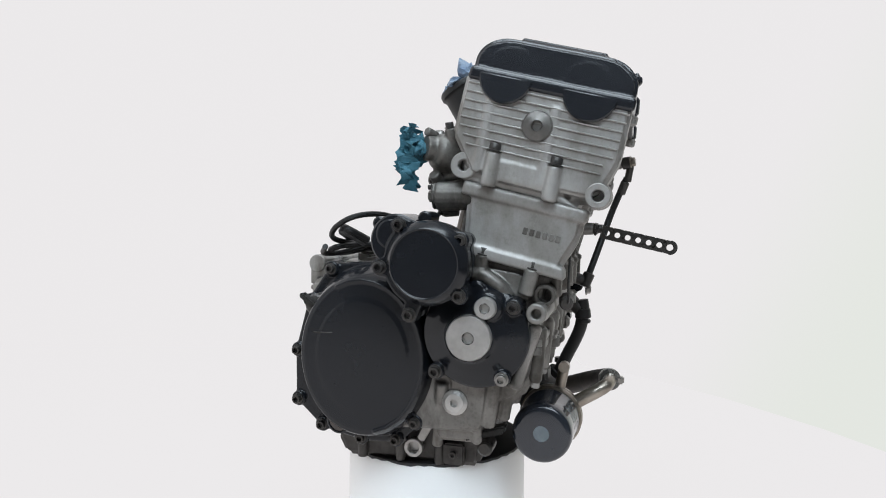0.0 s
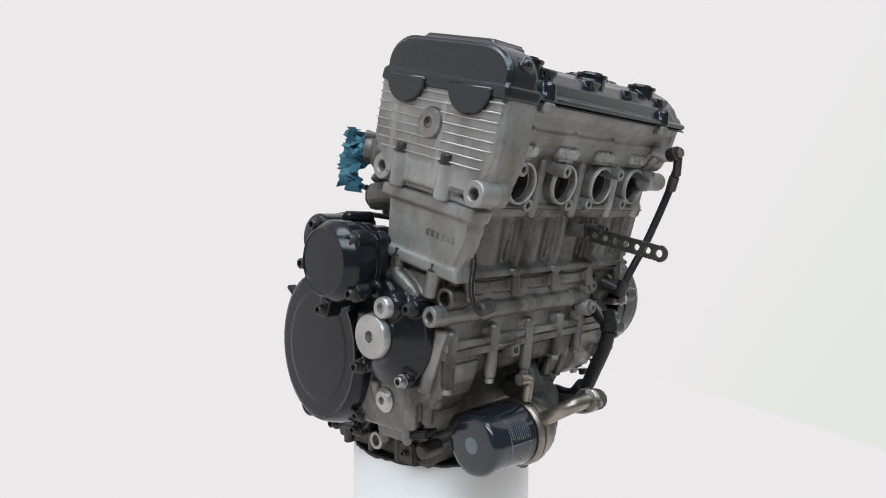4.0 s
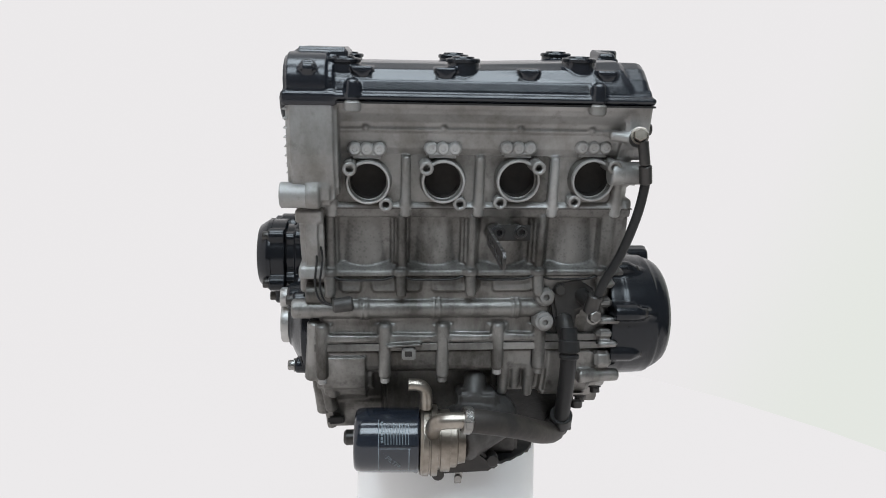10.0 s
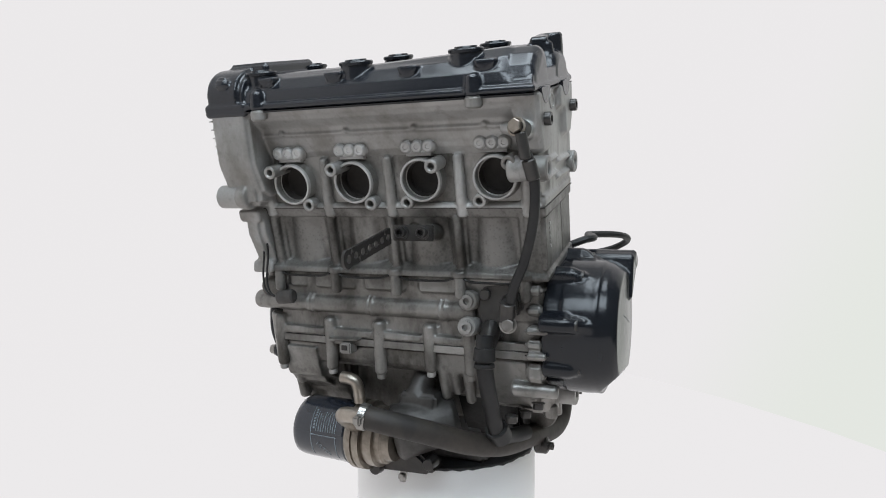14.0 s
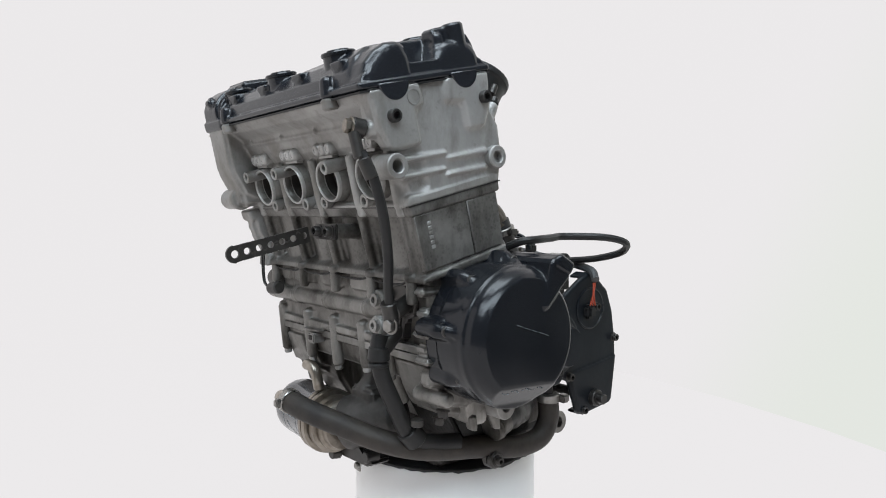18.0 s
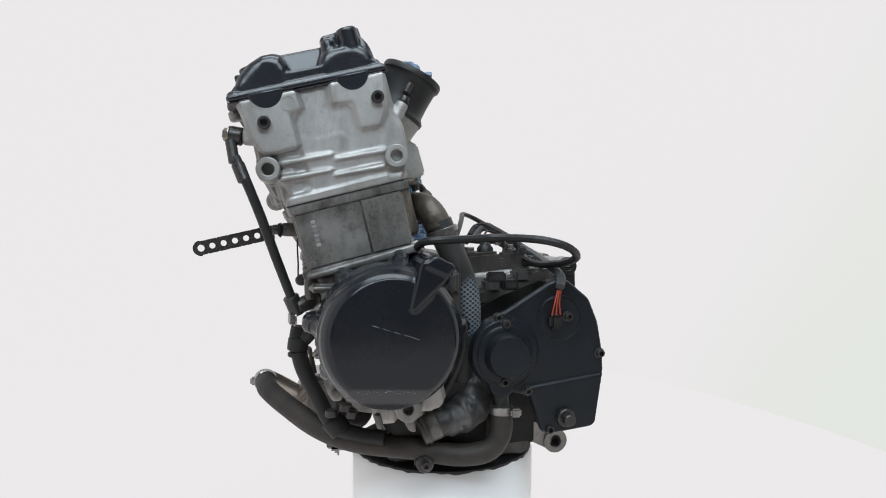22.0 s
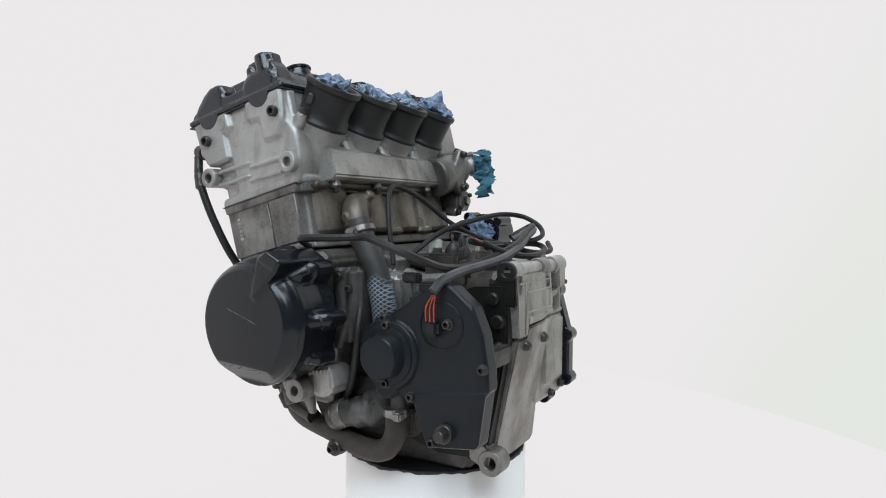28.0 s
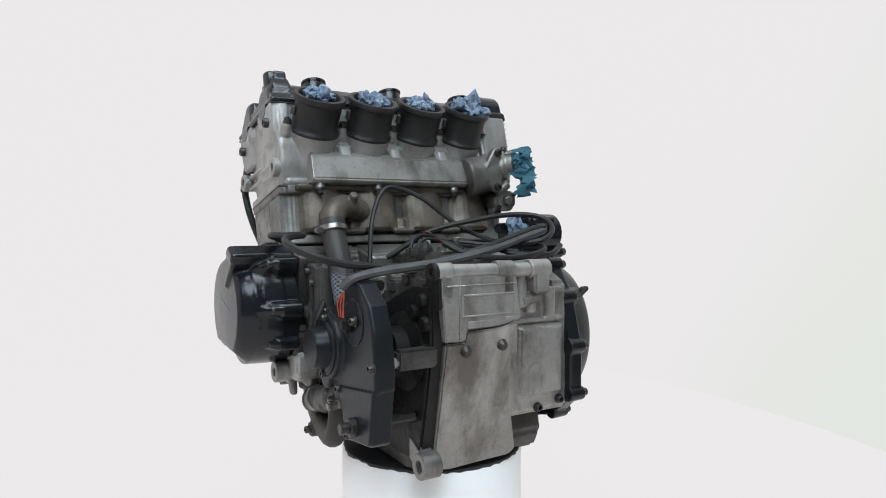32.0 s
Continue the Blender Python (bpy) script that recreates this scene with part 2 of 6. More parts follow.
def lathe(bm, p, axis, profile, seg=28, turn=0.0):
    """Turned about the line through p: profile holds (radius, distance along the axis); closed where the radius is 0."""
    p = Vector(p)
    axis, e1, e2 = basis(axis)
    rings = []
    for r, d in profile:
        if r <= 1e-6:
            rings.append([bm.verts.new(p + axis * d)])
        else:
            rings.append([bm.verts.new(p + axis * d + r * (math.cos(turn + 2 * math.pi * i / seg) * e1 + math.sin(turn + 2 * math.pi * i / seg) * e2)) for i in range(seg)])
    faces = []
    for A, B in zip(rings, rings[1:]):
        for i in range(seg):
            j = (i + 1) % seg
            if len(A) == 1 and len(B) == 1:
                continue
            if len(A) == 1:
                faces.append(bm.faces.new((A[0], B[i], B[j])))
            elif len(B) == 1:
                faces.append(bm.faces.new((A[i], A[j], B[0])))
            else:
                faces.append(bm.faces.new((A[i], A[j], B[j], B[i])))
    bmesh.ops.recalc_face_normals(bm, faces=faces)
    return bm


def rod(bm, p0, p1, r0, r1=None, seg=20, bev=0.001):
    """A round bar with chamfered ends."""
    p0, p1 = Vector(p0), Vector(p1)
    r1 = r0 if r1 is None else r1
    d = (p1 - p0).length
    bev = min(bev, d * 0.3, r0 * 0.5, r1 * 0.5)
    return lathe(bm, p0, p1 - p0, [(0, 0), (r0 - bev, 0), (r0, bev), (r1, d - bev), (r1 - bev, d), (0, d)], seg)


def pipe(bm, p0, p1, r, inner, depth=None, seg=24, bev=0.001):
    """A round boss with a bore in its far end."""
    p0, p1 = Vector(p0), Vector(p1)
    d = (p1 - p0).length
    depth = d * 0.8 if depth is None else depth
    return lathe(bm, p0, p1 - p0, [(0, 0), (r - bev, 0), (r, bev), (r, d - bev), (r - bev, d), (inner + bev, d), (inner, d - bev), (inner, d - depth), (0, d - depth)], seg)


def smooth_path(pts, n=6):
    pts = [Vector(p) for p in pts]
    out = []
    ext = [2 * pts[0] - pts[1]] + pts + [2 * pts[-1] - pts[-2]]
    for a, b, c, d in zip(ext, ext[1:], ext[2:], ext[3:]):
        for i in range(n):
            t = i / n
            out.append(0.5 * (2 * b + (c - a) * t + (2 * a - 5 * b + 4 * c - d) * t * t + (3 * b - a - 3 * c + d) * t ** 3))
    return out + [pts[-1]]


def tube(bm, pts, r, seg=12, n=6, radii=None):
    """A hose or cable along pts."""
    path = smooth_path(pts, n)
    rings = []
    side = None
    for i, p in enumerate(path):
        d = (path[min(i + 1, len(path) - 1)] - path[max(i - 1, 0)]).normalized()
        if side is None:
            side = basis(d)[1]
        side = (side - d * side.dot(d)).normalized()
        up = d.cross(side)
        rr = r if radii is None else radii[min(i * len(radii) // len(path), len(radii) - 1)]
        rings.append([bm.verts.new(p + rr * (math.cos(2 * math.pi * k / seg) * side + math.sin(2 * math.pi * k / seg) * up)) for k in range(seg)])
    for A, B in zip(rings, rings[1:]):
        for k in range(seg):
            bm.faces.new((A[k], A[(k + 1) % seg], B[(k + 1) % seg], B[k]))
    bm.faces.new(rings[0][::-1])
    bm.faces.new(rings[-1])
    bmesh.ops.recalc_face_normals(bm, faces=bm.faces)
    return bm


def holed(bm, c, axis, across, w, h, r, thick, seg=32):
    """A plate of half-width w and half-height h with a round hole."""
    c, axis, e1 = Vector(c), Vector(axis).normalized(), Vector(across).normalized()
    e2 = axis.cross(e1)
    loops = []
    for d in (0.0, thick):
        inner, outer = [], []
        for i in range(seg):
            a = 2 * math.pi * (i + 0.5) / seg
            cx, sx = math.cos(a), math.sin(a)
            k = 1 / max(abs(cx) / w, abs(sx) / h)
            inner.append(bm.verts.new(c + axis * d + r * (cx * e1 + sx * e2)))
            outer.append(bm.verts.new(c + axis * d + k * (cx * e1 + sx * e2)))
        loops.append((inner, outer))
    (i0, o0), (i1, o1) = loops
    for i in range(seg):
        j = (i + 1) % seg
        bm.faces.new((i0[i], i0[j], o0[j], o0[i]))
        bm.faces.new((i1[i], o1[i], o1[j], i1[j]))
        bm.faces.new((i0[i], i1[i], i1[j], i0[j]))
        bm.faces.new((o0[i], o0[j], o1[j], o1[i]))
    bmesh.ops.recalc_face_normals(bm, faces=bm.faces)
    return bm


def to_mesh(name, bm, material, lift=0.0, sharp=38):
    if lift:
        bmesh.ops.translate(bm, verts=bm.verts, vec=(0, 0, lift))
    me = bpy.data.meshes.new(name)
    bm.to_mesh(me)
    bm.free()
    me.materials.append(material)
    me.polygons.foreach_set("use_smooth", [True] * len(me.polygons))
    me.set_sharp_from_angle(angle=radians(sharp))
    return me


CASTINGS = {}
WELDED = set("""front_wall right_corner left_corner rib_column rib_wall lug lower_dowel leaning_column right_wall right_plate shoulder
left_lug hanging_tab left_wall raised_panel front_panel flange_strip oil_gallery gallery_end bolt_column rib_line stud_foot stud_collar
chain_end tunnel_foot corner end_relief boss_web end_panel port_wall stud_column boss_root gallery_foot gallery_web intake_stub
air_passage deck_edge clutch_housing rear_boss rear_rib strap_boss oil_outlet
sensor_bracket foot_block tower rib cam_end chain_housing cover_flange bolt_boss duct ear gallery_ring head_rib nub""".split())


def part(name, bm, material, parent, label="", sharp=38):
    """One mesh object under a thing or a part. Shapes are drawn from the lens's height; the thing's origin is on the drum.
    Features that are cast in one piece with their parent run into it."""
    if name in WELDED and parent.name in CASTINGS:
        me = bpy.data.meshes.new(name)
        bm.to_mesh(me)
        bm.free()
        CASTINGS[parent.name][1].from_mesh(me)
        bpy.data.meshes.remove(me)
        return parent
    ob = new(name, to_mesh(name, bm, material, BASE, sharp))
    ob.parent = parent
    return tagged(ob, label) if label else ob


def casting(name, bm, material, parent, label="", grain=0.0015, rounds=3):
    """A part that is cast in one piece: its shapes, and those welded to it later, melt together with rounded edges and fillets."""
    ob = new(name, bpy.data.meshes.new(name))
    ob.parent = parent
    CASTINGS[ob.name] = (ob, bm, material, grain, rounds)
    return tagged(ob, label) if label else ob


def finish_castings():
    for ob, bm, material, grain, rounds in CASTINGS.values():
        me = to_mesh(ob.name, bm, material, BASE)
        tmp = new("casting", me)
        m = tmp.modifiers.new("melt", "REMESH")
        m.mode, m.voxel_size = "VOXEL", grain
        m = tmp.modifiers.new("round", "SMOOTH")
        m.factor, m.iterations = 0.5, rounds
        done = bpy.data.meshes.new_from_object(tmp.evaluated_get(bpy.context.evaluated_depsgraph_get()))
        bpy.data.objects.remove(tmp)
        done.materials.clear()
        done.materials.append(material)
        done.polygons.foreach_set("use_smooth", [True] * len(done.polygons))
        ob.data = done


def B(): return bmesh.new()


def circle(cu, cv, r, n=40, a0=0.0, a1=360.0):
    full = abs(a1 - a0) >= 359.9
    return [(cu + r * math.cos(radians(a0 + (a1 - a0) * i / (n if full else n - 1))), cv + r * math.sin(radians(a0 + (a1 - a0) * i / (n if full else n - 1)))) for i in range(n)]


def hull(places, r, n=14):
    """The outline round circles of radius r at the places."""
    pts = sorted((y + r * math.cos(2 * math.pi * k / n), z + r * math.sin(2 * math.pi * k / n)) for y, z in places for k in range(n))
    def half(points):
        out = []
        for p in points:
            while len(out) > 1 and (out[-1][0] - out[-2][0]) * (p[1] - out[-2][1]) - (out[-1][1] - out[-2][1]) * (p[0] - out[-2][0]) <= 1e-9:
                out.pop()
            out.append(p)
        return out
    return half(pts)[:-1] + half(pts[::-1])[:-1]


# one mesh for each kind of bolt, shared
def bolt_mesh(name, r, high, material, hexagon=False):
    bm = B()
    if hexagon:
        lathe(bm, (0, 0, 0), (0, 0, 1), [(0, 0), (r * 1.45, 0), (r * 1.45, high * 0.2), (r * 1.2, high * 0.25)], 24)
        lathe(bm, (0, 0, 0), (0, 0, 1), [(r * 1.1, high * 0.2), (r * 1.1, high * 0.9), (r * 0.95, high), (0, high)], 6)
    else:
        lathe(bm, (0, 0, 0), (0, 0, 1), [(0, 0), (r * 1.3, 0), (r * 1.3, high * 0.15), (r, high * 0.2), (r, high * 0.9), (r * 0.9, high), (r * 0.58, high)], 20)
        lathe(bm, (0, 0, 0), (0, 0, 1), [(r * 0.58, high), (r * 0.55, high * 0.4), (0, high * 0.35)], 6)
    return to_mesh(name, bm, material)


BOLT = bolt_mesh("bolt", 0.0052, 0.007, STEEL)
BOLTD = bolt_mesh("bolt_dark", 0.0052, 0.007, DARKSTEEL)
HEXB = bolt_mesh("bolt_hex", 0.0062, 0.007, STEEL, True)
HEXN = bolt_mesh("bolt_hex_dull", 0.0062, 0.007, NICKEL, True)


def bolt(p, axis, parent, mesh, size=1.0, name="bolt"):
    ob = new(name, mesh)
    ob.parent = parent
    p = Vector(p) + Vector((0, 0, BASE))
    ob.matrix_local = Matrix.Translation(p) @ Vector(axis).to_track_quat("Z", "Y").to_matrix().to_4x4() @ Matrix.Diagonal((size, size, size, 1))
    return ob


# ---- the booth ----
def booth():
    """A self-glowing white table in front of a self-glowing back wall that bends round to the right; unseen side wall
    and ceiling close the booth.
    """
    bm = B()
    # runs on behind the lens, so the table's own glow lights from below
    edge = [(1.50, -1.9), (1.275, -1.1), (1.19, -0.75), (0.908, 0.476 - 0.12), (0.85, 0.55), (0.738, 0.80), (0.60, 1.02), (0.45, 1.2)]
    prism(bm, [(-2.2, -1.9)] + edge + [(0.45, 1.52), (-2.2, 1.52)], -0.03, 0.0, FZ, 0.0)
    tagged(new("table", to_mesh("table", bm, SHEET, 0, 30)), "white table top under the drum, glowing by itself", "table", kind="structure")
    bm = B()
    path = [(-2.2, 1.5), (0.6, 1.5)] + [(0.6 + 1.1 * math.sin(radians(a)), 0.4 + 1.1 * math.cos(radians(a))) for a in range(10, 91, 8)] + [(1.7, 0.1)]
    lo = [bm.verts.new((x, y, -0.4)) for x, y in path]
    hi = [bm.verts.new((x, y, 2.6)) for x, y in path]
    for i in range(len(path) - 1):
        bm.faces.new((lo[i], lo[i + 1], hi[i + 1], hi[i]))
    bmesh.ops.recalc_face_normals(bm, faces=bm.faces)
    bmesh.ops.solidify(bm, geom=bm.faces[:], thickness=0.02)
    tagged(new("backdrop", to_mesh("backdrop", bm, BACK, 0, 60)), "seamless self-glowing white backdrop bending round, faintly dimmer and greenish at one side", "backdrop", kind="structure")
    bm = B()
    # out of view; its glow is added for side light and reflections
    box(bm, -2.3, -2.21, -1.9, 1.6, -0.4, 2.6, 0.0)
    tagged(new("wall_left", to_mesh("wall_left", bm, SHEET)), "unseen white booth side wall, glowing by itself", "wall", kind="structure")
    bm = B()
    box(bm, -2.3, 1.8, -0.75, 1.6, 2.6, 2.65, 0.0)
    tagged(new("ceiling", to_mesh("ceiling", bm, WHITE)), "white booth ceiling", "ceiling", kind="structure")
    bm = B()
    box(bm, -4, 4, -4, 4, -0.5, -0.4, 0.0)
    tagged(new("floor", to_mesh("floor", bm, GREY)), "grey workshop floor under booth", "floor", kind="structure")


booth()

# ---- pedestal on the turntable ----
def pedestal():
    root = new("pedestal")
    root.location = (0, 0, 0)
    cx, cy, r = 0.0115, 0.004, 0.1205
    bm = B()
    lathe(bm, (cx, cy, 0), (0, 0, 1), [(0, 0.0), (r, 0.0), (r, TOP - 0.004), (r - 0.003, TOP), (r - 0.006, TOP), (r - 0.007, TOP - 0.01), (0, TOP - 0.01)], 72)
    ob = new("drum", to_mesh("drum", bm, DRUM))
    ob.parent = root
    bm = B()
    pts = [(cx + (r - 0.002 + 0.0005 * math.sin(i * 2.7) + 0.0006 * math.sin(i * 5.3 + 1)) * math.cos(2 * math.pi * i / 90), cy + (r - 0.002 + 0.0005 * math.sin(i * 2.7)) * math.sin(2 * math.pi * i / 90)) for i in range(90)]
    prism(bm, pts, TOP - 0.0098, TOP + 0.002, FZ, 0.0008, 1)
    ob = new("mat", to_mesh("mat", bm, MAT))
    ob.parent = root
    tagged(ob, "black rubber mat with ragged edge")
    return tagged(root, "round white drum pedestal with black rubber mat", "pedestal")


PEDESTAL = pedestal()

# ---- the engine ----
ENGINE = new("motorcycle_engine")
ENGINE.location = (0, 0, TOP)
tagged(ENGINE, "used four-cylinder motorcycle engine, grimy aluminium with black covers", "engine")
INTAKE_X = (-0.084, -0.008, 0.068, 0.145)
CYL_X = (-0.094, -0.017, 0.060, 0.137)


def crankcase():
    bm = B()
    # upper half, from the cylinder's foot to the split
    prism(bm, [(-0.163, -0.078), (-0.155, -0.100), (-0.152, -0.142), (-0.02, -0.150), (0.0, -0.052), (-0.052, -0.040)], -0.146, 0.100, FX, 0.004)
    prism(bm, [(-0.163, -0.078), (-0.155, -0.100), (-0.152, -0.142), (-0.05, -0.148), (-0.036, -0.052), (-0.052, -0.040)], 0.098, 0.186, FX, 0.004)
    upper = casting("upper_crankcase", bm, CASTD, ENGINE)
    bm = B()
    prism(bm, [(-0.066, 0.030), (-0.02, 0.030), (-0.02, 0.0815), (-0.064, 0.0815)], -0.146, 0.184, FT, 0.003)
    part("front_wall", bm, CASTD, upper)
    # split-line flanges
    bm = B()
    prism(bm, [(-0.1590, -0.1360), (-0.1590, -0.1442), (-0.04, -0.150), (-0.04, -0.142)], -0.150, 0.190, FX, 0.0006, 1)
    part("split_flange", bm, CASTD, upper)
    bm = B()
    prism(bm, [(-0.1586, -0.1451), (-0.1583, -0.1535), (-0.04, -0.158), (-0.04, -0.151)], -0.150, 0.190, FX, 0.0006, 1)
    part("split_flange", bm, CASTD, upper)
    # lower half: a shelf under the split, a deep corner at the right end, ribbed corner at the left end
    bm = B()
    prism(bm, [(-0.153, -0.1525), (-0.147, -0.176), (-0.143, -0.181), (-0.096, -0.184), (-0.085, -0.246), (0.02, -0.248), (0.02, -0.155)], -0.148, 0.100, FX, 0.004)
    prism(bm, [(-0.153, -0.1525), (-0.147, -0.176), (-0.143, -0.181), (-0.096, -0.184), (-0.085, -0.226), (-0.048, -0.228), (-0.040, -0.155)], 0.098, 0.168, FX, 0.004)
    prism(bm, [(-0.153, -0.1525), (-0.147, -0.176), (-0.140, -0.198), (-0.105, -0.205), (-0.05, -0.200), (-0.040, -0.155)], 0.166, 0.187, FX, 0.004)
    lower = casting("lower_crankcase", bm, CASTD, ENGINE)
    bm = B()
    prism(bm, [(-0.158, -0.153), (-0.146, -0.190), (-0.136, -0.206), (-0.112, -0.216), (-0.09, -0.235), (-0.05, -0.235), (-0.05, -0.16)], -0.150, -0.086, FX, 0.008, 3)
    part("right_corner", bm, CASTD, lower)
    bm = B()
    prism(bm, [(-0.156, -0.153), (-0.142, -0.192), (-0.128, -0.214), (-0.09, -0.222), (-0.05, -0.222), (-0.05, -0.16)], 0.110, 0.172, FX, 0.005, 3)
    part("left_corner", bm, CASTD, lower)
    for x, z1 in ((0.066, -0.212), (0.080, -0.205), (0.096, -0.214)):
        bm = B()
        rod(bm, (x, -0.142, -0.172), (x, -0.126, z1), 0.0065, 0.006, 14, 0.002)
        part("rib_column", bm, CASTD, lower)
    bm = B()
    prism(bm, [(-0.140, -0.17), (-0.120, -0.210), (-0.09, -0.215), (-0.09, -0.17)], 0.060, 0.112, FX, 0.004)
    part("rib_wall", bm, CASTD, lower)
    # stacked lugs beside the generator
    for z0, z1, x1, y0 in ((-0.094, -0.106, 0.187, -0.168), (-0.116, -0.124, 0.196, -0.174), (-0.130, -0.142, 0.188, -0.168), (-0.1435, -0.151, 0.194, -0.172), (-0.156, -0.176, 0.188, -0.163), (-0.072, -0.083, 0.188, -0.174)):
        bm = B()
        box(bm, 0.168, x1, y0, -0.140, z1, z0, 0.0035)
        part("lug", bm, CASTD, lower)
    bm = B()
    rod(bm, (0.150, -0.150, -0.187), (0.200, -0.146, -0.187), 0.0085, 0.0075, 18, 0.002)
    part("lower_dowel", bm, CASTD, lower)
    bm = B()
    rod(bm, (0.150, -0.150, -0.216), (0.150, -0.150, -0.224), 0.007, seg=14)
    part("plug_bolt", bm, DARKSTEEL, lower)
    for p in ((0.176, -0.136, -0.203), (0.160, -0.128, -0.216)):
        bolt(p, (0, -0.15, -1), lower, BOLTD, 1.1)
    # right end: leaning columns, drain boss, big washer bolt, hanging arm with ring
    for p, q, r in (((-0.148, -0.112, -0.150), (-0.138, -0.096, -0.238), 0.0095), ((-0.144, -0.130, -0.140), (-0.128, -0.112, -0.232), 0.0078), ((-0.134, -0.140, -0.160), (-0.124, -0.124, -0.212), 0.0068), ((-0.140, -0.088, -0.185), (-0.130, -0.082, -0.262), 0.0062), ((-0.146, -0.045, -0.19), (-0.118, -0.032, -0.272), 0.0070), ((-0.144, -0.150, -0.12), (-0.150, -0.128, -0.19), 0.0085)):
        bm = B()
        away = Vector((-0.006, -0.002, 0))
        rod(bm, Vector(p) + away, Vector(q) + away, r, r * 0.95, 16, 0.002)
        part("leaning_column", bm, CAST, lower)
    bm = B()
    prism(bm, [(-0.128, -0.160), (-0.112, -0.22), (-0.085, -0.262), (-0.035, -0.262), (-0.030, -0.20), (-0.05, -0.17)], -0.140, -0.07, FX, 0.005)
    part("right_wall", bm, CAST, lower)
    bm = B()
    prism(bm, [(-0.094, -0.192), (-0.074, -0.198), (-0.072, -0.236), (-0.082, -0.246), (-0.092, -0.240)], -0.150, -0.130, FX, 0.003)
    part("right_plate", bm, CAST, lower)
    bm = B()
    prism(bm, [(-0.118, -0.238), (-0.070, -0.252), (-0.070, -0.260), (-0.116, -0.248)], -0.139, -0.120, FX, 0.002)
    part("dark_seam", bm, GRIME_SHADE, lower)
    bm = B()
    lathe(bm, (-0.146, -0.062, -0.212), (-1, 0, 0), [(0.0145, 0), (0.0145, 0.006), (0.0125, 0.0075), (0.0105, 0.0095), (0.0045, 0.010), (0.0045, 0.005), (0, 0.005)], 28)
    part("washer_bolt", bm, MACH, lower, "bright bolt with broad washer")
    bm = B()
    pipe(bm, (-0.103, 0.0, -0.283), (-0.112, 0.0, -0.283), 0.0115, 0.0068, 0.0085, 28)
    prism(bm, [(-0.012, -0.276), (-0.004, -0.272), (-0.030, -0.222), (-0.040, -0.228)], -0.110, -0.1045, FX, 0.0015)
    part("hanging_arm", bm, MACH, lower, "bright arm with ring end")
    bm = B()
    box(bm, -0.106, -0.098, -0.062, -0.036, -0.302, -0.276, 0.002)
    part("foot_plate", bm, GREY, lower)
    bolt((-0.106, -0.049, -0.288), (-1, 0, 0), lower, BOLTD, 0.8)
    bm = B()
    rod(bm, (-0.09, -0.09, -0.273), (-0.122, -0.09, -0.273), 0.0095, seg=18, bev=0.003)
    part("dark_plug", bm, DARKSTEEL, lower)
    # wall between cylinder foot and signal cover, right end
    bm = B()
    prism(bm, [(-0.155, -0.070), (-0.135, -0.058), (-0.088, -0.050), (-0.082, -0.090), (-0.150, -0.100)], -0.155, -0.14, FX, 0.006, 3)
    part("shoulder", bm, CAST, upper)
    bm = B()
    pipe(bm, (-0.13, -0.162, -0.087), (-0.158, -0.162, -0.087), 0.0118, 0.0075, 0.02, 28)
    part("hollow_boss", bm, CASTD, upper)
    for s, h in ((0.010, 0.079), (-0.046, 0.078)):
        bm = B()
        rod(bm, T(-0.158, s, 0.055), T(-0.158, s, h + 0.006), 0.0085, seg=18)
        part("stud_column", bm, CAST, upper)
        bolt(T(-0.158, s, h + 0.006), EH, upper, BOLTD, 1.2)
    # left end, below the generator
    bm = B()
    prism(bm, [(-0.062, -0.180), (-0.032, -0.175), (-0.027, -0.203), (-0.040, -0.214), (-0.060, -0.214)], 0.150, 0.190, FX, 0.004, 3)
    prism(bm, [(-0.114, -0.192), (-0.080, -0.190), (-0.080, -0.226), (-0.104, -0.226)], 0.150, 0.187, FX, 0.004, 3)
    prism(bm, [(-0.100, -0.185), (-0.050, -0.185), (-0.050, -0.218), (-0.100, -0.218)], 0.140, 0.176, FX, 0.004, 3)
    foot = casting("left_foot", bm, CASE, lower)
    for k in range(5):
        bm = B()
        box(bm, 0.1880, 0.1908, -0.062 + 0.0055 * k, -0.0592 + 0.0055 * k, -0.188 + 0.0012 * k, -0.1835 + 0.0012 * k, 0.0004)
        part("raised_mark", bm, CLEAN, foot)
    bm = B()
    pipe(bm, (0.17, -0.072, -0.205), (0.205, -0.072, -0.205), 0.0140, 0.0055, 0.012, 28)
    part("left_boss", bm, CAST, lower, "grey threaded boss")
    bm = B()
    prism(bm, [(-0.080, -0.212), (-0.063, -0.212), (-0.060, -0.237), (-0.068, -0.236)], 0.176, 0.186, FX, 0.002)
    part("hanging_tab", bm, CAST, lower)
    bm = B()
    prism(bm, [(-0.108, -0.212), (-0.098, -0.210), (-0.096, -0.232), (-0.102, -0.233)], 0.172, 0.190, FX, 0.003)
    part("left_lug", bm, CAST, lower)
    bm = B()
    box(bm, 0.135, 0.166, -0.036, -0.006, -0.150, -0.062, 0.004)
    rod(bm, (0.164, -0.034, -0.062), (0.166, -0.030, -0.150), 0.0095, 0.0060, 18, 0.003)
    rod(bm, (0.164, -0.018, -0.066), (0.166, -0.020, -0.150), 0.0060, 0.0050, 16, 0.002)
    prism(bm, [(-0.046, -0.118), (-0.026, -0.110), (-0.018, -0.128), (-0.030, -0.160), (-0.040, -0.158)], 0.150, 0.174, FX, 0.003)
    rod(bm, (0.150, -0.0346, -0.1246), (0.178, -0.0346, -0.1246), 0.0085, 0.0078, 18, 0.002)
    wall = casting("ribbed_wall", bm, GREY, upper, "", 0.0013, 3)
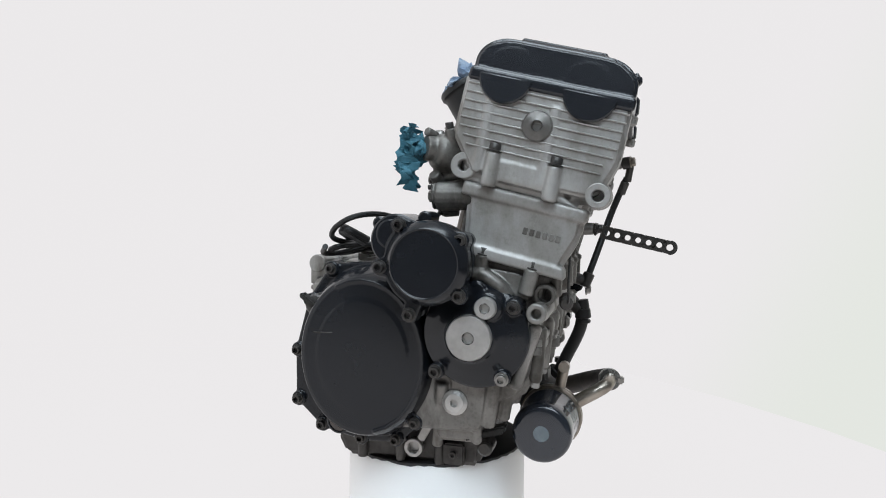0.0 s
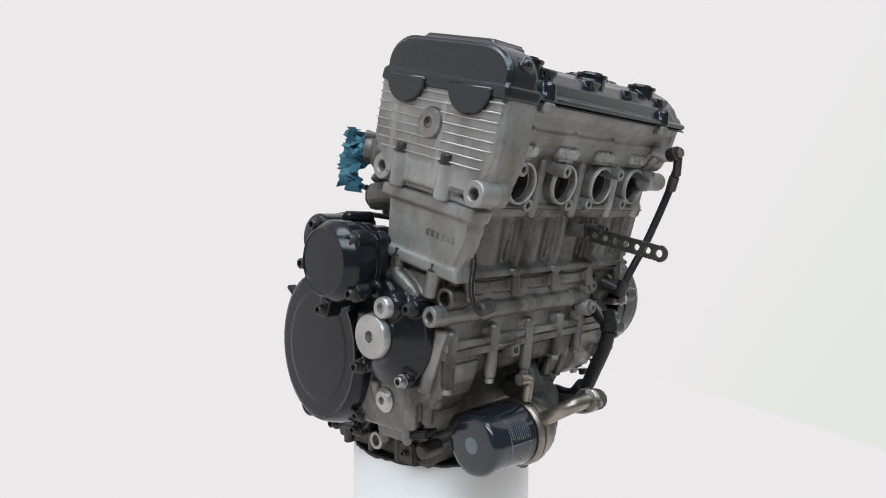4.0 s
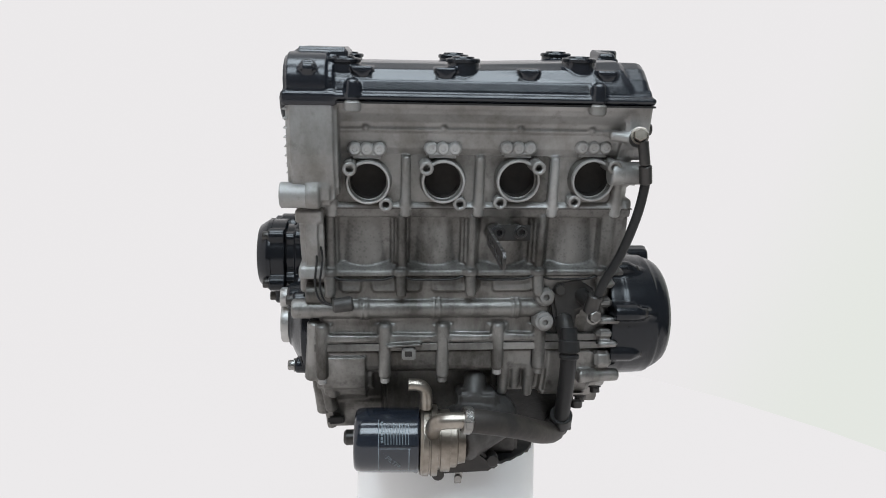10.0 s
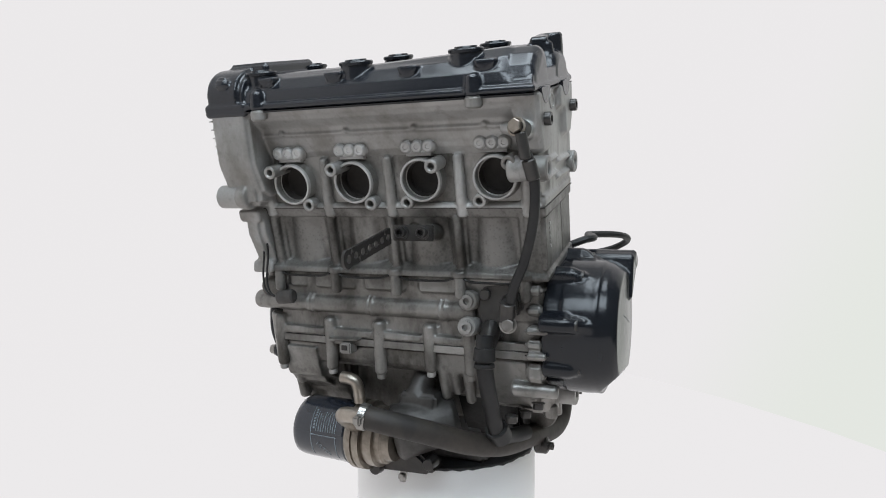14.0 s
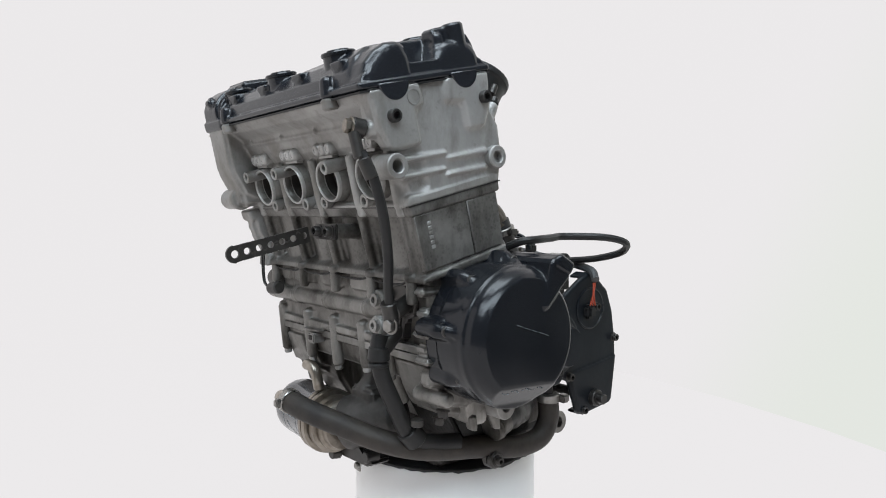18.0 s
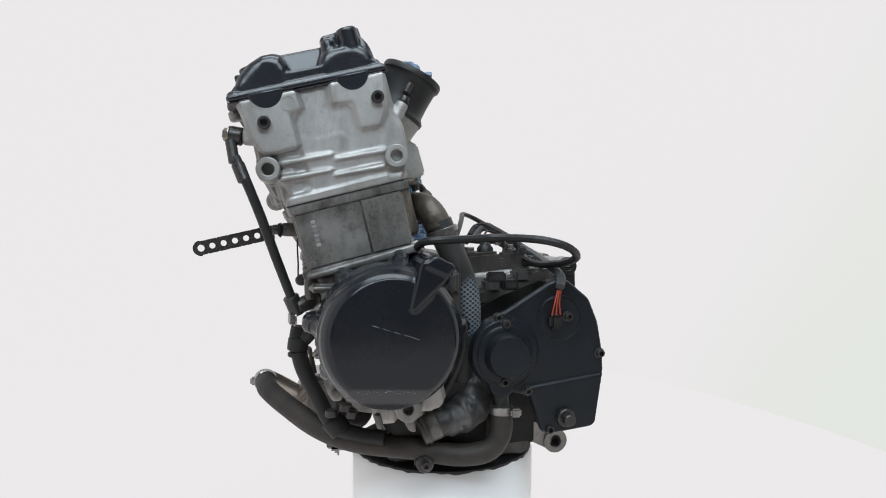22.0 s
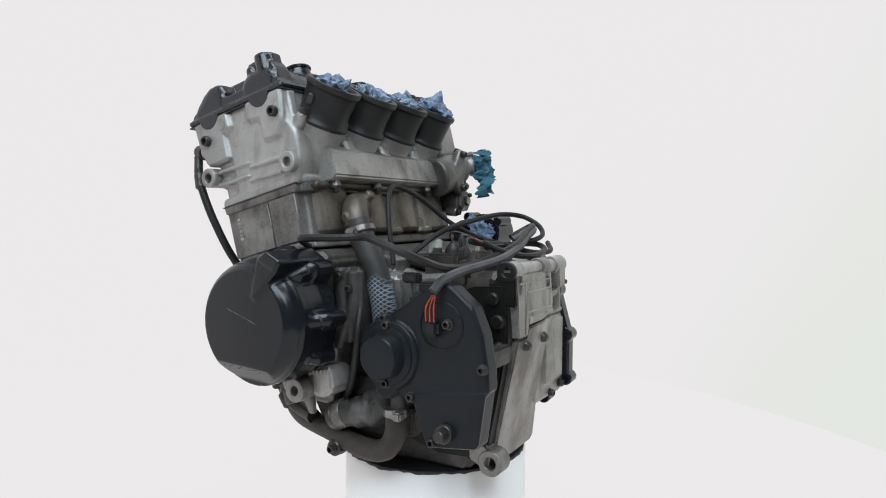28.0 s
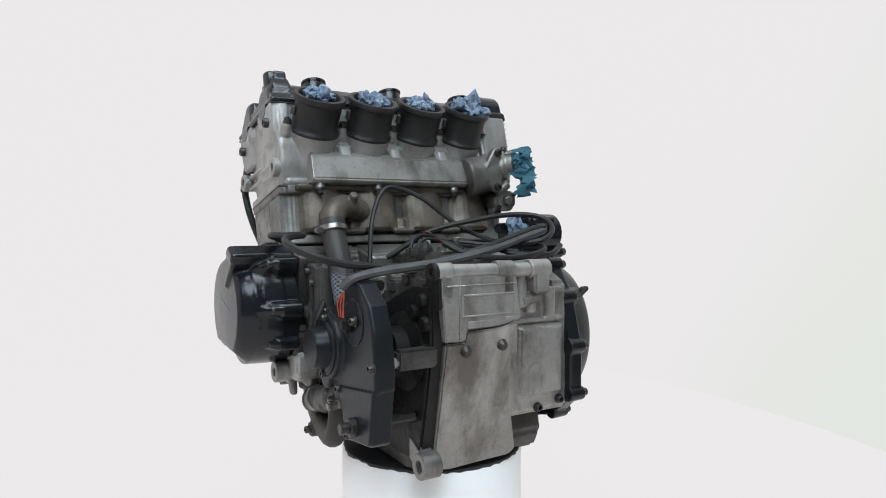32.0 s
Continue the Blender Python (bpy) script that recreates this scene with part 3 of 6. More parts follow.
    bolt((0.178, -0.0346, -0.1246), (1, 0, 0), wall, BOLTD, 1.0)
    for y, z in ((-0.030, -0.072), (-0.016, -0.086)):
        bolt((0.172, y, z), (1, 0, 0), wall, BOLTD, 0.8)
    # added filler behind the foot, near-black like the shaded gap it closes
    bm = B()
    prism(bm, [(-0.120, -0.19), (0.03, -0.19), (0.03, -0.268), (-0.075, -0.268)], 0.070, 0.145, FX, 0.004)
    part("sump_side", bm, GRIME_SHADE, lower)
    bm = B()
    prism(bm, [(-0.045, -0.060), (0.010, -0.075), (0.020, -0.16), (-0.02, -0.20), (-0.06, -0.17)], 0.08, 0.112, FX, 0.004)
    part("left_wall", bm, CASTD, upper)
    # gearbox behind
    bm = B()
    prism(bm, [(-0.045, -0.055), (0.02, -0.075), (0.1425, -0.064), (0.1425, -0.140), (-0.03, -0.140)], -0.010, 0.078, FX, 0.004)
    prism(bm, [(-0.045, -0.135), (0.1425, -0.135), (0.1400, -0.16), (0.108, -0.285), (0.06, -0.292), (-0.03, -0.268)], -0.010, 0.060, FX, 0.004)
    prism(bm, [(-0.045, -0.045), (0.02, -0.054), (0.09, -0.064), (0.134, -0.085), (0.139, -0.245), (0.06, -0.256), (-0.03, -0.25)], -0.112, -0.006, FX, 0.005)
    gear = casting("gearbox_case", bm, CASE, ENGINE, "lighter cast aluminium gearbox case with stains")
    # near-black for its oily grime and for the recess's shade together
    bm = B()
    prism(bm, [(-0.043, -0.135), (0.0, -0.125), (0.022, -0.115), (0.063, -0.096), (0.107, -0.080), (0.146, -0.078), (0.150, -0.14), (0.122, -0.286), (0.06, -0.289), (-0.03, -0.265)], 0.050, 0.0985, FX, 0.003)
    part("sprocket_wall", bm, GRIME_SHADE, gear, "oily black wall behind the sprocket cover")
    # clutch housing wall behind its cover
    bm = B()
    prism(bm, [(0.010, -0.062), (0.072, -0.064), (0.100, -0.096), (0.119, -0.150), (0.117, -0.212), (0.084, -0.238), (0.04, -0.247), (0.0, -0.247), (-0.025, -0.222), (-0.036, -0.18), (-0.03, -0.10)], -0.110, -0.100, FX, 0.004)
    part("clutch_housing", bm, CASE, gear)
    return upper, lower, gear


UPPER, LOWER, GEAR = crankcase()


def oil_pan():
    bm = B()
    prism(bm, [(-0.078, -0.306), (0.095, -0.306), (0.108, -0.28), (0.10, -0.240), (-0.07, -0.235), (-0.085, -0.27)], -0.096, 0.096, FX, 0.006)
    pan = casting("oil_pan", bm, GREY, ENGINE, "dark grimy cast oil pan")
    for y in (-0.03, 0.02, 0.07):
        bm = B()
        rod(bm, (-0.10, y, -0.25), (-0.098, y, -0.304), 0.0065, seg=14)
        part("pan_column", bm, GREY, pan)


oil_pan()


def cylinder_block():
    bm = B()
    # core, base flange and top deck
    prism(bm, [(-0.055, 0.085), (0.044, 0.085), (0.046, 0.156), (-0.060, 0.156)], -0.146, 0.181, FT, 0.003)
    prism(bm, [(-0.0690, 0.085), (0.040, 0.085), (0.042, 0.156), (-0.0710, 0.156)], 0.166, 0.1915, FT, 0.002)
    prism(bm, [(-0.073, 0.0805), (0.052, 0.0805), (0.050, 0.0925), (-0.060, 0.0925), (-0.072, 0.0865)], -0.153, 0.186, FT, 0.0012)
    prism(bm, [(-0.0745, 0.0805), (0.046, 0.0805), (0.044, 0.0900), (-0.0735, 0.0865)], 0.170, 0.1955, FT, 0.0012)
    prism(bm, [(-0.0700, 0.1465), (0.053, 0.1475), (0.054, 0.1592), (-0.0748, 0.1592)], -0.150, 0.185, FT, 0.001, 1)
    # bulges of the bores, and the stud columns between them
    for x in CYL_X:
        rod(bm, T(x, -0.026, 0.09), T(x, -0.026, 0.151), 0.0375, bev=0.002, seg=40)
    for i in range(5):
        x = -0.132 + 0.0765 * i
        box(bm, x - 0.010, x + 0.010, -0.066, -0.03, 0.09, 0.151, 0.004, FH)
        rod(bm, T(x + 0.002, -0.066, 0.088), T(x + 0.002, -0.069, 0.150), 0.0050, bev=0.001, seg=12)
    block = casting("cylinder_block", bm, SMOKED, ENGINE, "grimy grey cast cylinder block")
    for x in (-0.132, -0.055, 0.022, 0.098, 0.17):
        bm = B()
        rod(bm, T(x, -0.0685, 0.0808), T(x, -0.0685, 0.0895), 0.0098, 0.0090, 20, 0.0015)
        part("stud_collar", bm, CASTD, block)
    bm = B()
    prism(bm, [(-0.0752, 0.1574), (0.0480, 0.1574), (0.0480, 0.1586), (-0.0752, 0.1586)], -0.1515, 0.1960, FT, 0.0)
    part("head_gasket", bm, DARKSTEEL, block)
    bm = B()
    prism(bm, [(-0.0730, 0.1478), (0.0460, 0.1478), (0.0470, 0.1590), (-0.0748, 0.1590)], 0.180, 0.1955, FT, 0.0012, 1)
    part("deck_edge", bm, CAST, block)
    # flat casting at the left side, with its joint line
    bm = B()
    prism(bm, [(-0.0690, 0.0915), (-0.0025, 0.0915), (-0.0025, 0.1480), (-0.0705, 0.1480)], 0.186, 0.1942, FT, 0.001, 1)
    part("side_plate", bm, SMOKED, block)
    bm = B()
    prism(bm, [(-0.0015, 0.0915), (0.0400, 0.0915), (0.0415, 0.1480), (-0.0015, 0.1480)], 0.186, 0.1942, FT, 0.001, 1)
    part("side_plate", bm, SMOKED, block)
    for k in range(6):
        bm = B()
        h = 0.112 + 0.0048 * k
        prism(bm, [(-0.0560, h), (-0.0515, h), (-0.0515, h + 0.0034), (-0.0560, h + 0.0034)], 0.1930, 0.1950, FT, 0.0004, 1)
        part("raised_mark", bm, CAST, block)
    bm = B()
    for x in CYL_X:
        prism(bm, [(x + 0.0384 * math.cos(radians(a)), 0.030 + 0.030 * math.sin(radians(a)) ** 0.9) for a in range(0, 181, 12)], 0.096, 0.1505, FH, 0.004, 3)
    for x in (-0.055, 0.022, 0.098):
        rod(bm, T(x, 0.044, 0.088), T(x, 0.046, 0.115), 0.0065, seg=14, bev=0.002)
        box(bm, x - 0.016, x + 0.016, 0.046, 0.058, 0.092, 0.099, 0.002, FH)
    prism(bm, [(0.045, 0.150), (0.062, 0.150), (0.064, 0.158), (0.045, 0.158)], -0.135, 0.176, FT, 0.002)
    casting("water_jacket", bm, STAIN, block, "oil-stained water jackets behind the cylinders")
    # chain tunnel at the right side
    bm = B()
    prism(bm, [(-0.074, 0.088), (0.034, 0.086), (0.046, 0.156), (-0.086, 0.156), (-0.087, 0.128)], -0.161, -0.136, FT, 0.006, 3)
    prism(bm, [(-0.082, 0.0805), (0.050, 0.0805), (0.046, 0.0945), (-0.078, 0.0945)], -0.164, -0.136, FT, 0.002)
    prism(bm, [(-0.088, 0.1440), (0.050, 0.1440), (0.050, 0.1590), (-0.090, 0.1590)], -0.1645, -0.136, FT, 0.002)
    tunnel = casting("chain_tunnel", bm, CAST, block, "cleaner cast chain tunnel with raised lettering")
    for k in range(6):
        bm = B()
        s = -0.026 - 0.0072 * k
        prism(bm, [(s, 0.118), (s - 0.0052, 0.118), (s - 0.0052, 0.1255), (s, 0.1255)], -0.1618, -0.160, FT, 0.0006, 1)
        part("raised_mark", bm, CASTD, tunnel)
    return block


BLOCK = cylinder_block()


def cylinder_head():
    bm = B()
    # body between the ends
    prism(bm, [(-0.078, 0.1575), (0.050, 0.1575), (0.060, 0.185), (0.062, 0.215), (0.052, 0.235), (0.056, 0.2722), (-0.097, 0.2722), (-0.092, 0.258), (-0.080, 0.246), (-0.078, 0.230), (-0.052, 0.226), (-0.048, 0.215), (-0.046, 0.173), (-0.070, 0.1620)], -0.160, 0.194, FT, 0.003)
    # rail along the front, under the cover
    prism(bm, [(-0.075, 0.247), (-0.083, 0.249), (-0.096, 0.261), (-0.101, 0.2722), (-0.08, 0.2722)], -0.130, 0.190, FT, 0.003)
    prism(bm, [(-0.045, 0.240), (-0.0785, 0.242), (-0.0772, 0.226), (-0.066, 0.208), (-0.045, 0.200)], -0.128, 0.188, FT, 0.004, 3)
    prism(bm, [(-0.068, 0.160), (0.051, 0.160), (0.058, 0.190), (0.057, 0.2722), (-0.095, 0.2722), (-0.095, 0.240), (-0.074, 0.206)], 0.174, 0.1905, FT, 0.003)
    # gasket flange
    prism(bm, [(-0.0755, 0.1572), (0.054, 0.1572), (0.056, 0.167), (-0.050, 0.1660), (-0.0735, 0.1630)], -0.156, 0.186, FT, 0.002, 2)
    prism(bm, [(-0.0755, 0.1572), (0.048, 0.1572), (0.050, 0.167), (-0.072, 0.1685)], 0.170, 0.1960, FT, 0.002, 3)
    # ledge along the front, over the ports
    prism(bm, [(-0.070, 0.236), (-0.0805, 0.2385), (-0.0830, 0.2415), (-0.0780, 0.246), (-0.070, 0.247)], -0.126, 0.188, FT, 0.001, 1)
    head = casting("cylinder_head", bm, CAST, ENGINE, "cast aluminium cylinder head with four open exhaust ports")
    for x in (-0.091, -0.012, 0.067, 0.142):
        bm = B()
        rod(bm, T(x, -0.074, 0.2445), T(x, -0.0855, 0.2425), 0.0050, 0.003, 12, 0.002)
        part("nub", bm, CLEAN, head)
    # finned end at the chain side
    bm = B()
    prism(bm, [(-0.083, 0.170), (0.046, 0.170), (0.074, 0.205), (0.074, 0.2722), (-0.104, 0.2722), (-0.106, 0.214), (-0.096, 0.180)], -0.168, -0.118, FT, 0.004)
    end = part("chain_end", bm, CAST, head)
    for i in range(8):
        h = 0.197 + 0.0092 * i
        a = -0.096 - 0.001 * i if i > 1 else -0.09
        b = (0.056, 0.062, 0.067)[i] if i < 3 else 0.069
        bm = B()
        prism(bm, [(a, h), (b, h), (b, h + 0.0016), (a, h + 0.0016)], -0.1704, -0.166, FT, 0.0005, 1)
        part("fin", bm, MACH, end)
    for s in (-0.030, 0.040):
        bm = B()
        prism(bm, [(s - 0.006, 0.17), (s + 0.004, 0.17), (s + 0.006, 0.255), (s - 0.004, 0.255)], -0.1700, -0.166, FT, 0.0015)
        part("stud_column", bm, CAST, end)
    return head, end


HEAD, CHAIN_END = cylinder_head()


def exhaust_ports():
    out = Vector((0, -0.97, -0.26)).normalized()
    for i, x in enumerate((-0.089, -0.011, 0.068, 0.148)):
        c = Vector((x, -0.2085, 0.032 + 0.0013 * i))
        bm = B()
        lathe(bm, c - out * 0.035, out, [(0.028, 0.006), (0.0255, 0.018), (0.0226, 0.0335), (0.0218, 0.035), (0.0204, 0.035), (0.0200, 0.0345), (0.0199, 0.027), (0.0190, 0.0265), (0.0188, 0.024)], 44)
        port = part("exhaust_port", bm, CASTD, HEAD)
        bm = B()
        lathe(bm, c - out * 0.035, out, [(0.0189, 0.0265), (0.0184, 0.020), (0.0180, 0.0160), (0.0, 0.0155)], 32)
        part("bore", bm, SOOT, port, "sooty black port bore")
        bm = B()
        lathe(bm, c - out * 0.035, out, [(0.0229, 0.0310), (0.0229, 0.0352), (0.0222, 0.0362), (0.0206, 0.0362), (0.0201, 0.0354), (0.0201, 0.0310)], 44)
        part("port_lip", bm, CLEAN, port, "worn bright port lip")
        m = -1 if i < 2 else 1
        for dx, dy, dz in ((m * 0.0185, -0.0165, 0.0125), (-m * 0.018, 0.005, -0.0230)):
            bm = B()
            p = c + Vector((dx, dy, dz)) - out * 0.008
            pipe(bm, p - out * 0.03, p + out * 0.008, 0.0072, 0.0036, 0.012, 20)
            part("stud_boss", bm, CAST, port, "bright threaded boss")
        bm = B()
        for k in (-1, 0, 1):
            p = c + Vector((k * 0.0125 - 0.001, -0.004, 0.0345))
            lathe(bm, p - out * 0.03, out, [(0.0076, 0), (0.0074, 0.0300), (0.0067, 0.0328), (0.0048, 0.0346), (0.0026, 0.0348), (0.0021, 0.0341), (0, 0.0341)], 18)
        box(bm, c.x - 0.018, c.x + 0.016, c.y - 0.005, c.y + 0.03, c.z + 0.0250, c.z + 0.037, 0.003)
        part("air_passage", bm, CLEAN, port)
        bm = B()
        holed(bm, c - out * 0.022, out, (1, 0, 0), 0.0392, 0.038, 0.0205, 0.010)
        part("port_wall", bm, CASTD, port)
    for x in (-0.128, -0.050, 0.028, 0.108, 0.178):
        bm = B()
        rod(bm, T(x, -0.072, 0.160), T(x, -0.073, 0.214), 0.0062, 0.0052, 14, 0.002)
        rod(bm, T(x, -0.0695, 0.1480), T(x, -0.0705, 0.1670), 0.0070, 0.0066, 18, 0.002)
        part("stud_column", bm, CASTD, HEAD)


exhaust_ports()


def head_bosses():
    for p, d, r, hole in ((Vector((-0.177, -0.217, 0.019)), Vector((-1, 0, 0)), 0.0132, 0.0062), (Vector((-0.166, -0.074, 0.053)), Vector((-1, 0, 0)), 0.0145, 0.0062),
                          (Vector((0.204, -0.213, 0.044)), Vector((1, 0, 0)), 0.0120, 0.0060), (Vector((0.202, -0.084, 0.060)), Vector((1, 0, 0)), 0.0122, 0.0060)):
        bm = B()
        pipe(bm, p - d * 0.034, p, r, hole, 0.02, 32, 0.0012)
        part("mounting_boss", bm, CAST, HEAD, "cast mounting boss with machined face")
        bm = B()
        rod(bm, p - d * 0.040, p - d * 0.024, r * 1.12, r * 1.04, 24, 0.002)
        part("boss_root", bm, CAST, HEAD)
    bm = B()
    prism(bm, [(-0.099, 0.166), (-0.06, 0.160), (-0.06, 0.215), (-0.094, 0.212), (-0.101, 0.190)], -0.156, -0.122, FT, 0.005, 3)
    part("corner", bm, CAST, HEAD)
    # bosses' webs at the left end
    bm = B()
    for p in (Vector((0.19, -0.203, 0.044)), Vector((0.19, -0.094, 0.060))):
        k = 1 if p.y < -0.15 else -1
        for dz in (-0.010, 0.006):
            prism(bm, [(p.y, p.z + dz - 0.003), (p.y + k * 0.055, p.z + dz + k * 0.011 - 0.002), (p.y + k * 0.055, p.z + dz + k * 0.011 + 0.002), (p.y, p.z + dz + 0.003)], 0.18, 0.199, FX, 0.002)
    part("boss_web", bm, CLEAN, HEAD)
    # domed plug with hexagon recess at the chain end
    bm = B()
    lathe(bm, (-0.167, -0.154, 0.092), (-1, 0, 0), [(0, 0), (0.0165, 0), (0.0165, 0.003), (0.015, 0.006), (0.006, 0.0075)], 32)
    lathe(bm, (-0.167, -0.154, 0.092), (-1, 0, 0), [(0.006, 0.0075), (0.0055, 0.003), (0, 0.003)], 6)
    part("plug", bm, STEEL, HEAD, "round steel plug with hexagon recess")
    # left end relief: raised pad and cam-bearing bulges
    bm = B()
    prism(bm, [(-0.038, 0.164), (0.010, 0.166), (0.006, 0.214), (0.000, 0.223), (-0.032, 0.2235), (-0.038, 0.216)], 0.185, 0.1945, FT, 0.004, 3)
    prism(bm, [(-0.094, 0.236), (-0.086, 0.214), (-0.076, 0.2115), (-0.046, 0.2125), (-0.046, 0.2455), (-0.034, 0.2485), (-0.036, 0.272), (-0.098, 0.272)], 0.183, 0.2000, FT, 0.003, 3)
    prism(bm, [(0.0145, 0.2165), (0.038, 0.2155), (0.050, 0.234), (0.056, 0.272), (-0.006, 0.272), (-0.008, 0.247), (0.013, 0.2445)], 0.183, 0.2000, FT, 0.003, 3)
    prism(bm, [(-0.062, 0.1625), (0.036, 0.1640), (0.034, 0.1685), (-0.058, 0.1670)], 0.185, 0.1965, FT, 0.0015)
    prism(bm, [(-0.078, 0.1570), (0.050, 0.1570), (0.050, 0.166), (-0.072, 0.166)], 0.185, 0.1925, FT, 0.002)
    for s, h in ((-0.066, 0.190), (-0.060, 0.222), (0.046, 0.203)):
        rod(bm, T(0.18, s, h), T(0.1925, s, h), 0.012, 0.010, 20, 0.003)
    part("end_relief", bm, CAST, HEAD)
    for s, h in ((-0.0755, 0.2442), (0.0407, 0.2456)):
        bm = B()
        rod(bm, T(0.186, s, h), T(0.1985, s, h), 0.0115, 0.0095, 22, 0.002)
        part("boss_root", bm, CAST, HEAD)
        bolt(T(0.1978, s, h), (1, 0, 0), HEAD, BOLTD, 1.25)
    bm = B()
    lathe(bm, T(0.1983, -0.048, 0.258), (1, 0, 0), [(0.0075, 0), (0.0075, 0.0026), (0.0066, 0.0026), (0.0064, 0.0020), (0, 0.0020)], 24)
    part("casting_mark", bm, CAST, HEAD)
    # stud columns and head bolts at the chain end
    for s, h in ((0.022, 0.196), (-0.045, 0.196)):
        bm = B()
        rod(bm, T(-0.168, s, 0.158), T(-0.168, s + 0.002, h), 0.0085, 0.0075, 18, 0.002)
        part("stud_column", bm, CAST, HEAD)
        bolt(T(-0.168, s + 0.002, h), EH, HEAD, BOLTD, 1.25)
    # smooth panel under the fins
    bm = B()
    prism(bm, [(-0.036, 0.166), (0.014, 0.166), (0.016, 0.190), (-0.034, 0.190)], -0.1692, -0.15, FT, 0.002)
    part("end_panel", bm, CLEAN, HEAD)


head_bosses()


def dome_line(a, b, foot, top, r):
    """A cross-section with straight feet, rounded shoulders and a slightly crowned top."""
    out = [(a, foot), (b, foot)]
    for k in range(13):
        t = radians(90 * k / 12)
        out.append((b - r * (1 - math.cos(t)), top - 0.002 - (top - foot - 0.002) * 0.72 * (1 - math.sin(t))))
    for k in range(13):
        t = radians(90 * k / 12)
        out.append((a + r * (1 - math.sin(t)), top - 0.002 - (top - foot - 0.002) * 0.72 * (1 - math.cos(t))))
    return out


def cover_line(a, b, foot, shoulder, top):
    """A cross-section with an upright skirt, a sloping shoulder and a flat crown."""
    return [(a + 0.0030, foot), (b - 0.0030, foot), (b - 0.0028, foot + 0.004), (b - 0.0065, shoulder), (b - 0.019, shoulder + 0.62 * (top - shoulder)), (b - 0.034, top - 0.0012), (b - 0.046, top),
            (a + 0.046, top), (a + 0.034, top - 0.0012), (a + 0.019, shoulder + 0.62 * (top - shoulder)), (a + 0.0065, shoulder), (a + 0.0026, foot + 0.004)]


def valve_cover():
    bm = B()
    # body with its skirt, ending in a valley between two cam bulges
    loft(bm, [(cover_line(-0.102, 0.056, 0.277, sh, top), x) for x, sh, top in ((-0.126, 0.2905, 0.3070), (0.020, 0.2905, 0.3075), (0.120, 0.2905, 0.3110), (0.166, 0.2905, 0.3130), (0.170, 0.2895, 0.3115), (0.175, 0.2865, 0.2925))], FT)
    prism(bm, cover_line(-0.102, 0.056, 0.277, 0.2850, 0.2895), 0.160, 0.196, FT, 0.0)
    def front_bulge(i): return [(-0.0985 + i, 0.277), (-0.038 - i, 0.277), (-0.0385 - i, 0.298 - i), (-0.0430 - i, 0.3080 - i), (-0.0500 - i, 0.3110 - i), (-0.0620, 0.3110 - i), (-0.0760 + i, 0.3055 - i), (-0.0890 + i, 0.2955 - i), (-0.0965 + i, 0.2840)]
    loft(bm, [(front_bulge(i), x) for i, x in ((0.0, 0.125), (0.0, 0.1890), (0.0012, 0.1925), (0.0038, 0.1955), (0.0080, 0.1972))], FT)
    loft(bm, [(dome_line(-0.010 + i, 0.049 - i, 0.277, 0.3075 - i, 0.020), x) for i, x in ((0.0, 0.125), (0.0, 0.1890), (0.0012, 0.1925), (0.0038, 0.1955), (0.0080, 0.1972))], FT)
    # filler tower at the rear bulge, with a groove down its face
    prism(bm, [(-0.0015, 0.290), (0.043, 0.290), (0.0405, 0.3228), (-0.0008, 0.3190)], 0.168, 0.187, FT, 0.002)
    rod(bm, T(0.1855, 0.0285, 0.285), T(0.1855, 0.0275, 0.3224), 0.0115, 0.0110, 28, 0.002)
    rod(bm, T(0.1860, 0.0055, 0.285), T(0.1850, 0.0050, 0.3140), 0.0080, 0.0065, 24, 0.002)
    prism(bm, [(0.036, 0.280), (0.050, 0.280), (0.047, 0.300), (0.040, 0.312)], 0.165, 0.192, FT, 0.002)
    prism(bm, [(-0.008, 0.282), (0.002, 0.282), (0.002, 0.310), (-0.003, 0.304)], 0.165, 0.190, FT, 0.002)
    cover = casting("valve_cover", bm, COVER, ENGINE, "satin black valve cover with bolt towers", 0.0013, 4)
    bm = B()
    prism(bm, [(-0.105, 0.2705), (0.058, 0.2705), (0.058, 0.2785), (-0.106, 0.2785)], -0.172, 0.199, FT, 0.002)
    part("cover_flange", bm, COVER, cover)
    # tall chain end with two cam bulges on its face
    bm = B()
    prism(bm, [(-0.106, 0.2655), (0.072, 0.2655), (0.070, 0.280), (-0.106, 0.280)], -0.1715, -0.118, FT, 0.002)
    for x0, x1, inset in ((-0.1690, -0.1640, 0.0035), (-0.1660, -0.128, 0.0), (-0.1285, -0.1215, 0.0035)):
        prism(bm, dome_line(-0.104 + inset, 0.068 - inset, 0.276, 0.317 - inset, 0.036), x0, x1, FT, 0.0)
    for s in (0.030, -0.060):
        prism(bm, circle(s * 0.9, 0.2795, 0.0265, 32, 0, 180), -0.1694, -0.160, FT, 0.0004, 1)
    prism(bm, [(0.030, 0.305), (-0.070, 0.305), (-0.068, 0.3200), (0.028, 0.3200)], -0.160, -0.108, FT, 0.003)
    part("chain_housing", bm, COVER, cover)
    # half-round cam plugs hanging below the flange
    for x0, x1, ss, r in ((-0.1745, -0.165, (0.030, -0.060), 0.0285), (0.19, 0.2005, (-0.067, 0.021), 0.0175)):
        for s in ss:
            bm = B()
            prism(bm, circle(s, 0.2745, r, 24, 180, 360), x0, x1, FT, 0.0015, 1)
            part("cam_plug", bm, COVER, cover, "half-round black rubber cam plug")
